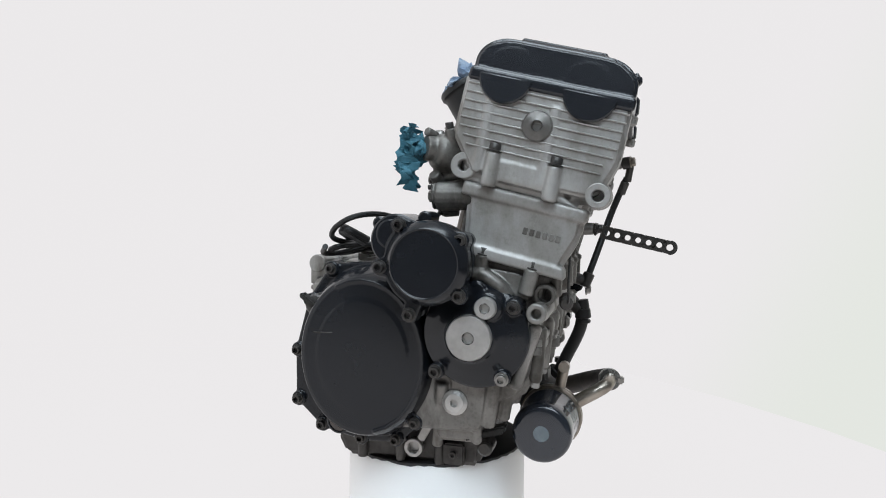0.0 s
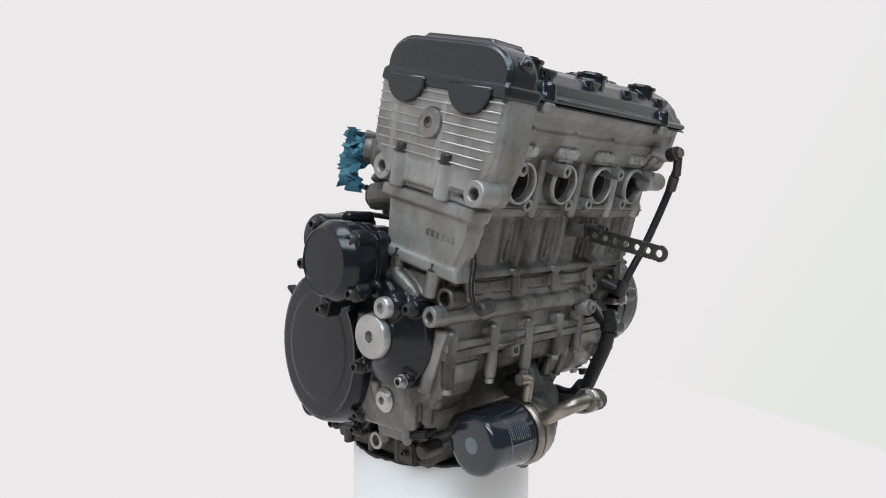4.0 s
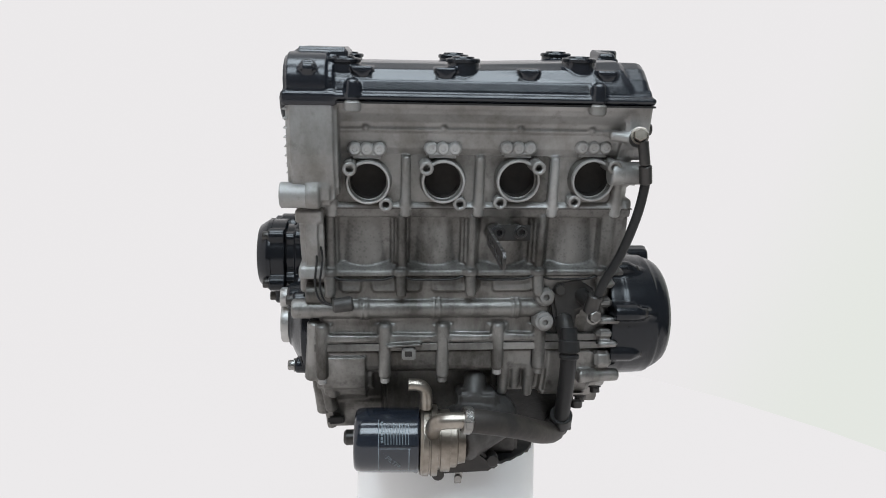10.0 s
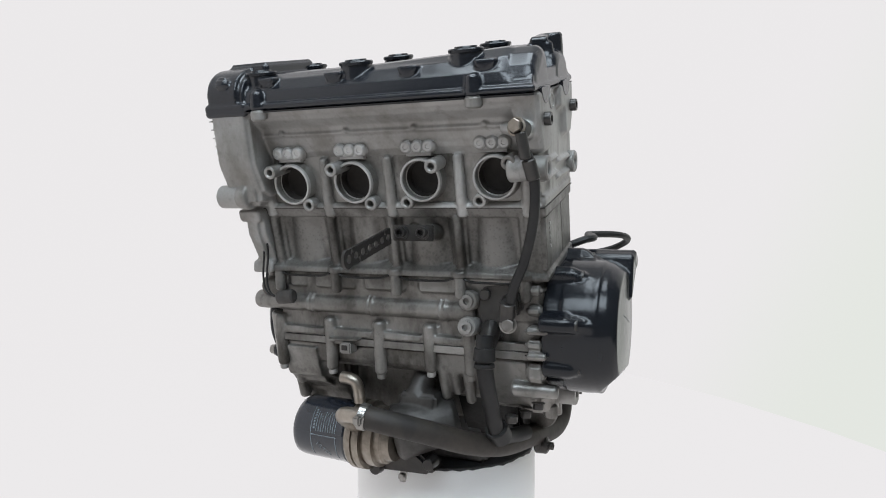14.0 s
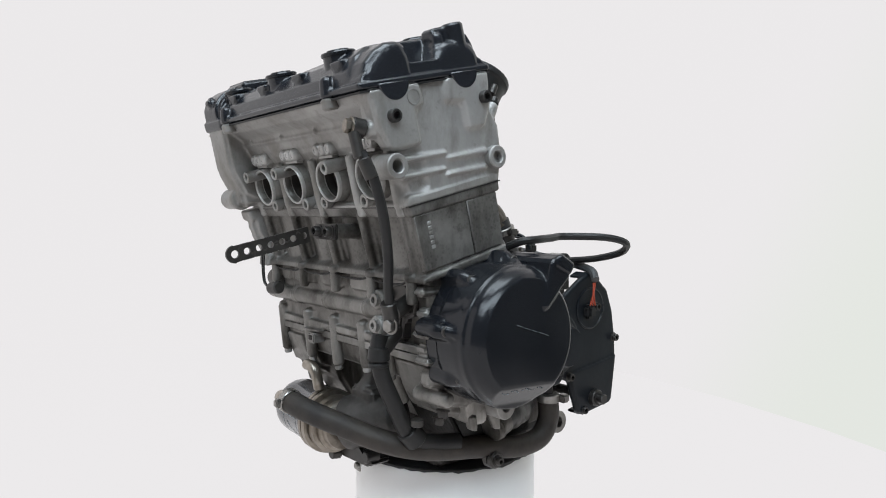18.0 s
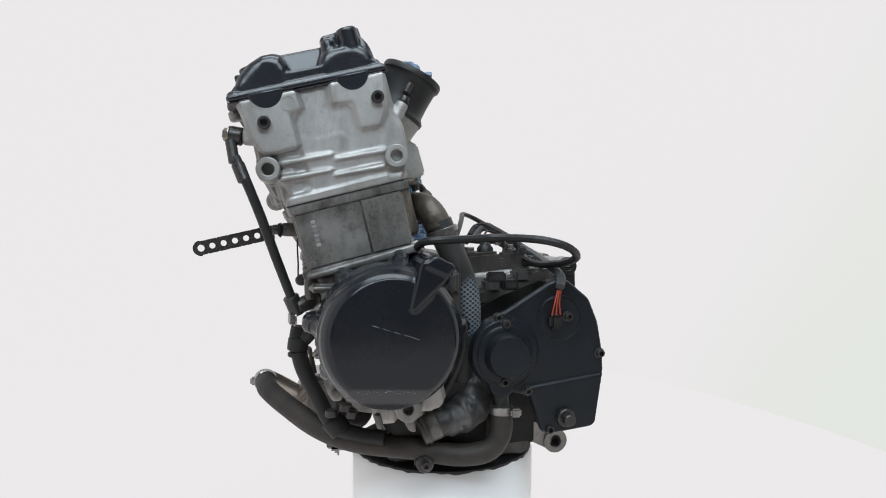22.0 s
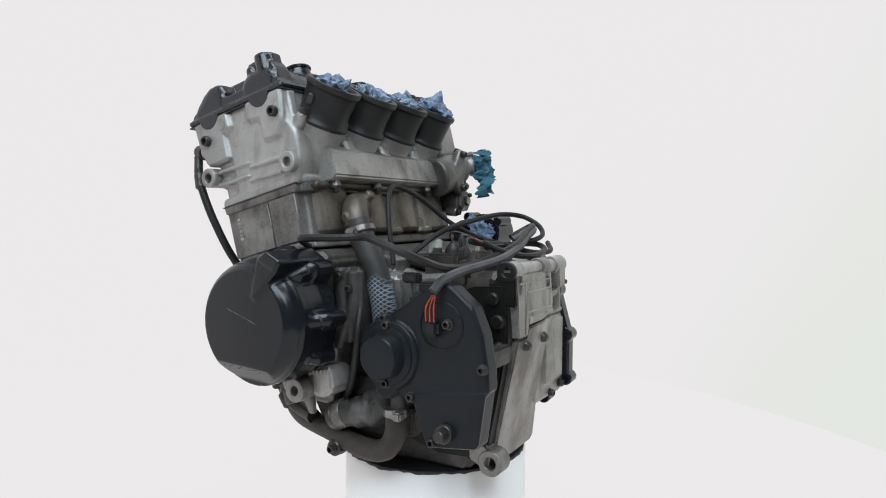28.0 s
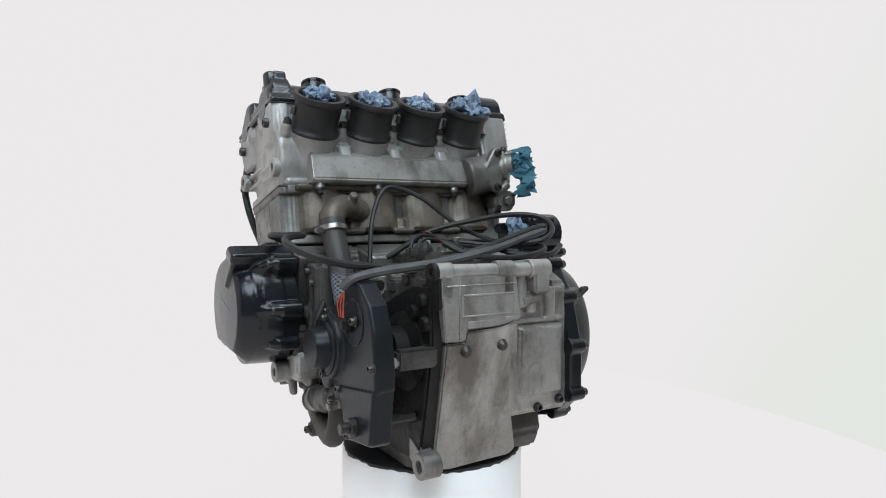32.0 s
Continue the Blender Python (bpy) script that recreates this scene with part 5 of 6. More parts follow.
def lubrication():
    # main oil gallery across the front
    bm = B()
    y, z = -0.157, -0.105
    rod(bm, (-0.150, y, z), (0.112, y, z), 0.0108, seg=24)
    for x in (-0.095, -0.0145, 0.0745):
        rod(bm, (x - 0.0042, y, z), (x - 0.0016, y, z), 0.0126, seg=24)
        rod(bm, (x + 0.0016, y, z), (x + 0.0042, y, z), 0.0126, seg=24)
    gal = part("oil_gallery", bm, CASTD, UPPER)
    bm = B()
    pipe(bm, (-0.15, y, z), (-0.174, y + 0.002, z), 0.0112, 0.0055, 0.012)
    part("gallery_end", bm, CAST, UPPER)
    bm = B()
    prism(bm, [(-0.1650, -0.060), (-0.1660, -0.078), (-0.160, -0.098), (-0.12, -0.098), (-0.12, -0.060)], -0.130, 0.104, FX, 0.002)
    part("front_panel", bm, CAST, UPPER)
    for x0, x1 in ((-0.122, -0.096), (-0.088, -0.030), (-0.022, 0.034), (0.046, 0.094)):
        bm = B()
        prism(bm, [(x0, -0.066), (x1, -0.066), (x1 - 0.002, -0.086), (x0 + 0.002, -0.086)], -0.1695, -0.150, FY, 0.002)
        part("raised_panel", bm, CAST, UPPER)
    for x0, x1 in ((-0.066, -0.016), (0.002, 0.048), (0.064, 0.098), (-0.134, -0.080)):
        bm = B()
        prism(bm, [(x0, -0.1345), (x1, -0.1355), (x1 - 0.002, -0.1428), (x0, -0.1432)], -0.1604, -0.152, FY, 0.0006, 1)
        part("flange_strip", bm, CASTD, UPPER)
    for x0, x1 in ((-0.132, -0.062), (-0.055, 0.014), (0.022, 0.092), (0.098, 0.165)):
        bm = B()
        tube(bm, [T(x0 + 0.004, -0.0735, 0.081), T(x0 + 0.014, -0.0735, 0.0775), T((x0 + x1) / 2, -0.0735, 0.0770), T(x1 - 0.012, -0.0735, 0.0775), T(x1, -0.0735, 0.081)], 0.0013, 8)
        part("gasket_edge", bm, GRIME_SHADE, UPPER)
    # bolt columns below
    for x in (-0.142, -0.072, -0.007, 0.056, 0.104):
        bm = B()
        rod(bm, (x, -0.157, -0.122), (x, -0.151, -0.186 if x < 0 else -0.178), 0.0078, 0.0072, 16, 0.003)
        col = part("bolt_column", bm, CASTD, UPPER)
        bm = B()
        lathe(bm, (x, -0.151, -0.186 if x < 0 else -0.178), (0, 0.1, -1), [(0.0052, -0.001), (0.0052, 0.004), (0.0042, 0.005), (0, 0.005)], 12)
        part("bolt_tip", bm, CAST, col)
        for dx in (-1, 1):
            bm = B()
            rod(bm, (x + dx * 0.0105, -0.1545, -0.124), (x + dx * 0.0105, -0.1520, -0.137), 0.0016, 0.0014, 8)
            part("rib_line", bm, CASTD, col)
    for x in (-0.132, -0.055, 0.022, 0.098, 0.17):
        bm = B()
        rod(bm, T(x, -0.0695, 0.086), T(x + 0.001, -0.0765, 0.058), 0.0066, 0.0060, 16, 0.002)
        part("stud_foot", bm, CASTD, UPPER)
    for x, z in ((0.107, -0.092), (0.106, -0.120)):
        bm = B()
        lathe(bm, (x, -0.155, z), (0, -1, 0), [(0.0115, 0), (0.0108, 0.016), (0.0098, 0.0175), (0.0070, 0.0175), (0.0070, 0.0215), (0.0035, 0.022), (0.0035, 0.018), (0, 0.018)], 28)
        part("union_bolt", bm, CAST, UPPER, "grey union bolt")
    # junction of the oil line with the case
    bm = B()
    prism(bm, [(0.114, -0.092), (0.120, -0.074), (0.150, -0.070), (0.168, -0.084), (0.164, -0.104), (0.146, -0.110), (0.142, -0.134), (0.122, -0.134), (0.118, -0.110)], -0.148, -0.166, FY, 0.004, 3)
    rod(bm, (0.131, -0.160, -0.118), (0.131, -0.181, -0.140), 0.0105, 0.0098, 18)
    rod(bm, (0.150, -0.160, -0.090), (0.157, -0.186, -0.100), 0.0090, 0.0085, 18)
    rod(bm, (0.125, -0.160, -0.085), (0.125, -0.171, -0.085), 0.0070, 0.0060, 16)
    part("oil_junction", bm, DARKSTEEL, UPPER)
    bolt((0.157, -0.188, -0.112), (0.2, -1, 0), UPPER, HEXB, 1.0)
    # level sensor bracket
    bm = B()
    prism(bm, [(-0.070, -0.1455), (-0.030, -0.1435), (-0.030, -0.1475), (-0.070, -0.1495)], -0.167, -0.15, FY, 0.001)
    part("sensor_bracket", bm, CAST, UPPER)
    bm = B()
    box(bm, -0.053, -0.038, -0.169, -0.152, -0.162, -0.149, 0.0015)
    part("sensor_plug", bm, CAST, UPPER)
    bm = B()
    box(bm, -0.050, -0.042, -0.1696, -0.167, -0.158, -0.152, 0.0005)
    part("plug_socket", bm, SOOT, UPPER)
    for k in (0, 1):
        bm = B()
        tube(bm, [(-0.150 + 0.005 * k, -0.185, -0.018), (-0.144 + 0.006 * k, -0.187, -0.045), (-0.146 + 0.005 * k, -0.186, -0.075), (-0.140 + 0.004 * k, -0.186, -0.093), (-0.124, -0.184, -0.099)], 0.0012, 8)
        part("sensor_wire", bm, RUBBER, UPPER, "thin black wire")
    bm = B()
    rod(bm, (-0.128, -0.183, -0.099), (-0.106, -0.181, -0.096), 0.0078, 0.0085, 16, 0.002)
    part("wire_plug", bm, GREY, UPPER)
    # oil filter
    axis = Vector((-1, 0.03, 0.02)).normalized()
    c = Vector((-0.034, -0.156, -0.256))
    bm = B()
    lathe(bm, c, axis, [(0, 0), (0.0355, 0), (0.0365, 0.002), (0.0355, 0.006), (0.0355, 0.050), (0.0352, 0.063), (0.0341, 0.0685), (0.0315, 0.0712), (0.0260, 0.0720), (0.0, 0.0712)], 56)
    filt = part("oil_filter", bm, FILTER, ENGINE, "glossy black oil filter canister with printed label")
    bm = B()
    rod(bm, c + axis * 0.0705, c + axis * 0.0716, 0.0095, seg=24, bev=0.0003)
    part("emblem", bm, PRINT, filt, "faded grey round emblem")
    # printed label: bars for small print, a frame, and a slanted word
    def wrap(u, v, r=0.03562):
        """A point of the can: u along it from the cooler, v round it in metres."""
        a = v / r + radians(0)
        ee = math.cos(a) * Vector((0, -1, 0)) + math.sin(a) * Vector((0, 0, 1))
        return c + axis * u + r * ee
    def strip(bm, u0, u1, v0, v1, r=0.0357):
        n = max(2, int(abs(v1 - v0) / 0.003))
        row = [[bm.verts.new(wrap(u, v0 + (v1 - v0) * i / n, r)) for u in (u0, u1)] for i in range(n + 1)]
        for p, q in zip(row, row[1:]):
            bm.faces.new((p[0], p[1], q[1], q[0]))
    bm = B()
    rng = random.Random(5)
    for k in range(9):
        u = 0.012 + 0.0032 * k
        strip(bm, u, u + 0.0009, 0.006, 0.024 + 0.006 * rng.random())
    strip(bm, 0.010, 0.044, 0.0012, 0.0020)
    strip(bm, 0.0445, 0.0455, -0.028, 0.034)
    strip(bm, 0.0115, 0.0125, -0.028, 0.002)
    for k in range(7):
        strip(bm, 0.040, 0.0425, 0.008 + 0.0035 * k, 0.0105 + 0.0035 * k)
    for s in (1, -1):
        a0, a1 = (0.043, 0.0) , (0.016, -0.026)
        pts = [(a0[0] + (a1[0] - a0[0]) * i / 8, a0[1] + (a1[1] - a0[1]) * i / 8 - (0.004 if s < 0 else 0)) for i in range(9)]
        for p, q in zip(pts, pts[1:]):
            vs = [bm.verts.new(wrap(u, v, 0.0357)) for u, v in (p, q, (q[0] + 0.0007, q[1] + 0.0007), (p[0] + 0.0007, p[1] + 0.0007))]
            bm.faces.new(vs)
    tagged(part("label_print", bm, PRINT, filt, "pale grey printed lines"), kind="stuff")
    # the word on the can
    data = bpy.data.curves.new("word", "FONT")
    data.body, data.size, data.align_x = "FILTER", 0.0075, "CENTER"
    tmp = new("word", data)
    dg = bpy.context.evaluated_depsgraph_get()
    me = bpy.data.meshes.new_from_object(tmp.evaluated_get(dg))
    bpy.data.objects.remove(tmp)
    bm = B()
    bm.from_mesh(me)
    ang = math.atan2(-0.026, -0.027)
    for v in bm.verts:
        x, y = v.co.x, v.co.y
        u = 0.0335 + x * math.cos(ang) * 1.0 + y * math.sin(ang) - 0.003
        w = -0.017 + x * math.sin(ang) - y * math.cos(ang)
        v.co = wrap(u, w, 0.0358)
    part("printed_word", bm, PRINT, filt)
    # cooler between filter and case
    bm = B()
    lathe(bm, c - axis * 0.052, axis, [(0, 0), (0.025, 0), (0.0265, 0.008), (0.0300, 0.010), (0.0300, 0.017), (0.0345, 0.0175), (0.0345, 0.028), (0.0325, 0.0285), (0.0325, 0.031), (0.0390, 0.0315), (0.0395, 0.034), (0.0395, 0.0385), (0.0375, 0.039), (0.0375, 0.041), (0.0395, 0.0415), (0.0395, 0.047), (0.0375, 0.0505), (0, 0.051)], 56)
    cool = part("oil_cooler", bm, NICKEL, ENGINE, "nickel-plated round oil cooler with pipe stubs", 25)
    bm = B()
    tube(bm, [(-0.046, -0.174, -0.188), (-0.034, -0.174, -0.189), (-0.027, -0.172, -0.196), (-0.026, -0.168, -0.216)], 0.0068, 14)
    part("upper_stub", bm, NICKEL, cool)
    bm = B()
    tube(bm, [(-0.020, -0.186, -0.238), (-0.020, -0.212, -0.222), (-0.012, -0.225, -0.214), (0.014, -0.2285, -0.2125)], 0.0085, 14)
    part("lower_stub", bm, NICKEL, cool)
    bm = B()
    rod(bm, (0.008, -0.150, -0.254), (0.075, -0.115, -0.236), 0.033, 0.027, 28, 0.006)
    rod(bm, (0.030, -0.140, -0.215), (0.036, -0.120, -0.190), 0.012, 0.014, 18, 0.003)
    box(bm, 0.012, 0.060, -0.148, -0.10, -0.232, -0.205, 0.004)
    casting("filter_housing", bm, GREY, LOWER)
    bm = B()
    prism(bm, [(-0.020, -0.269), (0.014, -0.260), (0.022, -0.262), (0.050, -0.283), (0.062, -0.290), (0.052, -0.298), (-0.012, -0.300), (-0.022, -0.292)], -0.150, -0.118, FY, 0.004)
    rod(bm, (-0.012, -0.148, -0.296), (-0.012, -0.160, -0.296), 0.008, 0.007, 16)
    rod(bm, (0.052, -0.135, -0.285), (0.052, -0.152, -0.285), 0.008, 0.007, 16)
    part("pan_bracket", bm, DARKSTEEL, LOWER)
    bm = B()
    prism(bm, [(-0.022, -0.271), (0.014, -0.2605), (0.022, -0.2615), (0.014, -0.2575), (-0.018, -0.266)], -0.152, -0.130, FY, 0.001, 1)
    part("bracket_edge", bm, STEEL, LOWER)
    # thin bracket hanging below the cooler
    bm = B()
    prism(bm, [(-0.012, -0.277), (0.012, -0.275), (0.020, -0.288), (0.028, -0.290), (0.027, -0.296), (0.020, -0.297), (0.017, -0.316), (0.009, -0.316), (0.010, -0.297), (-0.004, -0.286)], -0.137, -0.1345, FY, 0.0008, 1)
    rod(bm, (0.013, -0.1355, -0.309), (0.013, -0.1405, -0.309), 0.0045, seg=12)
    part("bracket", bm, STEEL, cool, "thin steel bracket tab")


lubrication()


def hoses():
    def hose(name, pts, r, m, label, seg=14):
        bm = B()
        tube(bm, pts, r, seg)
        return part(name, bm, m, ENGINE, label)
    h = hose("coolant_hose", [(0.008, -0.228, -0.212), (0.040, -0.222, -0.218), (0.074, -0.198, -0.231), (0.108, -0.162, -0.249), (0.132, -0.120, -0.260), (0.148, -0.060, -0.266), (0.157, -0.01, -0.274), (0.162, 0.025, -0.270), (0.163, 0.041, -0.250), (0.162, 0.042, -0.222)], 0.0128, BROWN, "dusty brown-black coolant hose along the sump")
    bm = B()
    rod(bm, (0.008, -0.228, -0.2120), (0.017, -0.227, -0.2135), 0.0142, seg=24)
    box(bm, 0.008, 0.017, -0.246, -0.236, -0.218, -0.208, 0.002)
    part("hose_clamp", bm, STEEL, h)
    bm = B()
    rod(bm, (0.162, 0.042, -0.228), (0.162, 0.042, -0.218), 0.0142, seg=20)
    box(bm, 0.170, 0.182, 0.048, 0.060, -0.228, -0.218, 0.002)
    part("hose_clamp", bm, STEEL, h)
    bm = B()
    rod(bm, (0.150, -0.047, -0.280), (0.166, -0.047, -0.280), 0.0105, 0.010, 20, 0.002)
    box(bm, 0.152, 0.162, -0.058, -0.036, -0.286, -0.262, 0.003)
    clip = part("hose_clip", bm, DARKSTEEL, h, "black steel hose clip")
    bolt((0.166, -0.047, -0.280), (1, 0, 0), clip, BOLTD, 0.9)
    h = hose("oil_line", [(0.190, -0.245, 0.056), (0.195, -0.236, 0.036), (0.192, -0.222, 0.000), (0.180, -0.208, -0.042), (0.166, -0.198, -0.072), (0.158, -0.190, -0.095)], 0.0050, RUBBER, "black rubber oil line with crimped fittings")
    bm = B()
    rod(bm, (0.186, -0.250, 0.074), (0.190, -0.246, 0.050), 0.0055, seg=14)
    rod(bm, (0.1915, -0.243, 0.050), (0.195, -0.236, 0.032), 0.0066, 0.0066, 16)
    part("fitting", bm, DARKSTEEL, h)
    bm = B()
    rod(bm, (0.158, -0.193, -0.088), (0.154, -0.185, -0.108), 0.0085, seg=16)
    part("fitting", bm, DARKSTEEL, h)
    bm = B()
    pipe(bm, (0.185, -0.238, 0.077), (0.1825, -0.250, 0.079), 0.0092, 0.004, 0.004)
    part("banjo", bm, DARKSTEEL, h)
    bolt((0.1825, -0.250, 0.079), (-0.2, -1, 0.1), h, HEXN, 1.0)
    bm = B()
    rod(bm, (0.160, -0.224, 0.082), (0.187, -0.234, 0.078), 0.0055, 0.0065, 16, 0.002)
    rod(bm, (0.186, -0.205, 0.076), (0.185, -0.238, 0.078), 0.0100, 0.0092, 20, 0.002)
    part("oil_outlet", bm, CAST, HEAD)
    drain = hose("drain_hose", [(0.131, -0.184, -0.125), (0.131, -0.186, -0.142), (0.131, -0.181, -0.17), (0.132, -0.165, -0.205), (0.133, -0.147, -0.238), (0.138, -0.12, -0.250), (0.15, -0.09, -0.252)], 0.0090, RUBBER, "black rubber hose at the crankcase front")
    bm = B()
    rod(bm, (0.131, -0.185, -0.138), (0.131, -0.186, -0.152), 0.0112, 0.0118, 18)
    rod(bm, (0.131, -0.186, -0.154), (0.131, -0.186, -0.159), 0.0110, seg=18)
    part("hose_end", bm, RUBBER, drain)
    bm = B()
    rod(bm, (0.1325, -0.150, -0.232), (0.1345, -0.138, -0.246), 0.0132, seg=18)
    part("hose_end", bm, RUBBER, drain)
    h = hose("water_hose", [(0.141, -0.028, -0.008), (0.142, -0.020, -0.028), (0.141, -0.006, -0.058), (0.139, 0.006, -0.095), (0.134, 0.008, -0.135), (0.13, 0.004, -0.175), (0.130, 0.0, -0.205)], 0.0152, WOVEN, "thick black water hose with rubbed weave behind the cylinders", 20)
    bm = B()
    rod(bm, (0.1414, -0.0250, -0.0165), (0.1417, -0.0225, -0.0235), 0.0186, seg=28, bev=0.0008)
    box(bm, 0.156, 0.166, -0.028, -0.014, -0.0245, -0.0165, 0.002)
    part("hose_clamp", bm, STEEL, h)
    bm = B()
    tube(bm, [(0.084, -0.066, 0.004), (0.106, -0.054, 0.009), (0.125, -0.043, 0.009), (0.137, -0.034, -0.001), (0.1412, -0.027, -0.016)], 0.0158, 20)
    box(bm, 0.078, 0.116, -0.075, -0.052, -0.010, 0.020, 0.006)
    rod(bm, (0.155, -0.038, -0.004), (0.140, -0.034, -0.004), 0.006, seg=12)
    rod(bm, (0.108, -0.040, 0.018), (0.108, -0.032, 0.026), 0.007, 0.006, 14)
    casting("water_elbow", bm, STAIN, BLOCK)
    # water pump below
    bm = B()
    lathe(bm, (0.10, 0.004, -0.246), (1, 0, 0), [(0.032, 0), (0.032, 0.032), (0.029, 0.040), (0.018, 0.044), (0.0, 0.045)], 32)
    tube(bm, [(0.157, -0.036, -0.237), (0.153, -0.016, -0.234), (0.143, 0.004, -0.227), (0.128, 0.018, -0.212), (0.115, 0.024, -0.195)], 0.018, 20, 6, [0.0165, 0.0190, 0.0225, 0.0255, 0.0270, 0.0275])
    for k, (y, z) in enumerate(((-0.006, -0.240), (0.008, -0.218), (-0.016, -0.228))):
        rod(bm, (0.150, y, z), (0.1705 - 0.004 * k, y, z), 0.006, 0.003, 10, 0.002)
    pump = casting("water_pump", bm, OXIDE, ENGINE, "oxidised cast water pump housing")
    # flat cast pad under the pump and a thin hose beside it
    bm = B()
    prism(bm, [(0.004, -0.236), (0.050, -0.226), (0.052, -0.258), (0.012, -0.262)], 0.120, 0.1405, FX, 0.003)
    part("pump_pad", bm, CASTD, pump)
    bm = B()
    tube(bm, [(0.160, -0.010, -0.110), (0.171, -0.005, -0.130), (0.172, -0.006, -0.150), (0.168, -0.012, -0.172), (0.158, -0.026, -0.204), (0.150, -0.040, -0.222)], 0.0042, 12)
    part("vent_hose", bm, RUBBER, ENGINE, "thin black rubber hose behind the generator")
    bm = B()
    rod(bm, (0.158, -0.052, -0.2435), (0.157, -0.032, -0.2355), 0.0172, 0.0178, 28)
    rod(bm, (0.1578, -0.048, -0.242), (0.1576, -0.044, -0.2404), 0.0184, seg=28)
    part("collar", bm, CASTD, pump)
    bm = B()
    rod(bm, (0.158, 0.042, -0.225), (0.156, 0.042, -0.185), 0.0095, seg=18)
    part("stub", bm, OXIDE, pump)


hoses()


def front_strap():
    """Perforated steel strap bolted to the cylinder."""
    bm = B()
    # foot with two bolts
    box(bm, 0.036, 0.082, -0.207, -0.204, -0.028, -0.011, 0.001)
    strap = part("strap", bm, DARKSTEEL, ENGINE, "perforated black steel strap sticking forwards")
    # the arm: a flat bar with round holes, built from frames round the holes
    n = 6
    d0, d1 = Vector((-0.2055, -0.0205)), Vector((-0.300, -0.042))
    bm = B()
    u = (d1 - d0).normalized()
    v = Vector((-u.y, u.x))
    L = (d1 - d0).length
    w, hole, pitch = 0.0086, 0.0036, 0.0135
    holes = [L - pitch * k for k in range(n + 1)]
    seg = 48
    for x0, x1 in ((0.0345, 0.0375),):
        def loop(c, x, r): return [bm.verts.new((x, *(d0 + u * (c + r * math.cos(2 * math.pi * i / seg)) + v * (r * math.sin(2 * math.pi * i / seg))))) for i in range(seg)]
        def square(c, x, half, end):
            out = []
            for i in range(seg):
                a = 2 * math.pi * (i + 0.5) / seg
                cx, sx = math.cos(a), math.sin(a)
                if end and cx > 0:
                    k = w
                    out.append((c + k * cx * 1.1, k * sx * 1.1))
                else:
                    k = 1 / max(abs(cx) / half, abs(sx) / w)
                    out.append((c + k * cx, k * sx))
            return [bm.verts.new((x, *(d0 + u * p + v * q))) for p, q in out]
        for j, c in enumerate(holes):
            rr = hole if j else 0.0042
            half = pitch / 2
            I0, I1, S0, S1 = loop(c, x0, rr), loop(c, x1, rr), square(c, x0, half, j == 0), square(c, x1, half, j == 0)
            for i in range(seg):
                k = (i + 1) % seg
                bm.faces.new((I0[i], I0[k], S0[k], S0[i]))
                bm.faces.new((I1[i], S1[i], S1[k], I1[k]))
                bm.faces.new((I0[i], I1[i], I1[k], I0[k]))
                bm.faces.new((S0[i], S0[k], S1[k], S1[i]))
        bmesh.ops.remove_doubles(bm, verts=bm.verts, dist=0.0001)
        bmesh.ops.recalc_face_normals(bm, faces=bm.faces)
    part("arm", bm, DARKSTEEL, strap)
    for x in (0.047, 0.071):
        bolt((x, -0.207, -0.019), (0, -1, 0), strap, BOLTD, 1.1)
        bm = B()
        rod(bm, (x, -0.16, -0.019), (x, -0.204, -0.019), 0.009, 0.008, 16)
        part("strap_boss", bm, CAST, BLOCK)


front_strap()


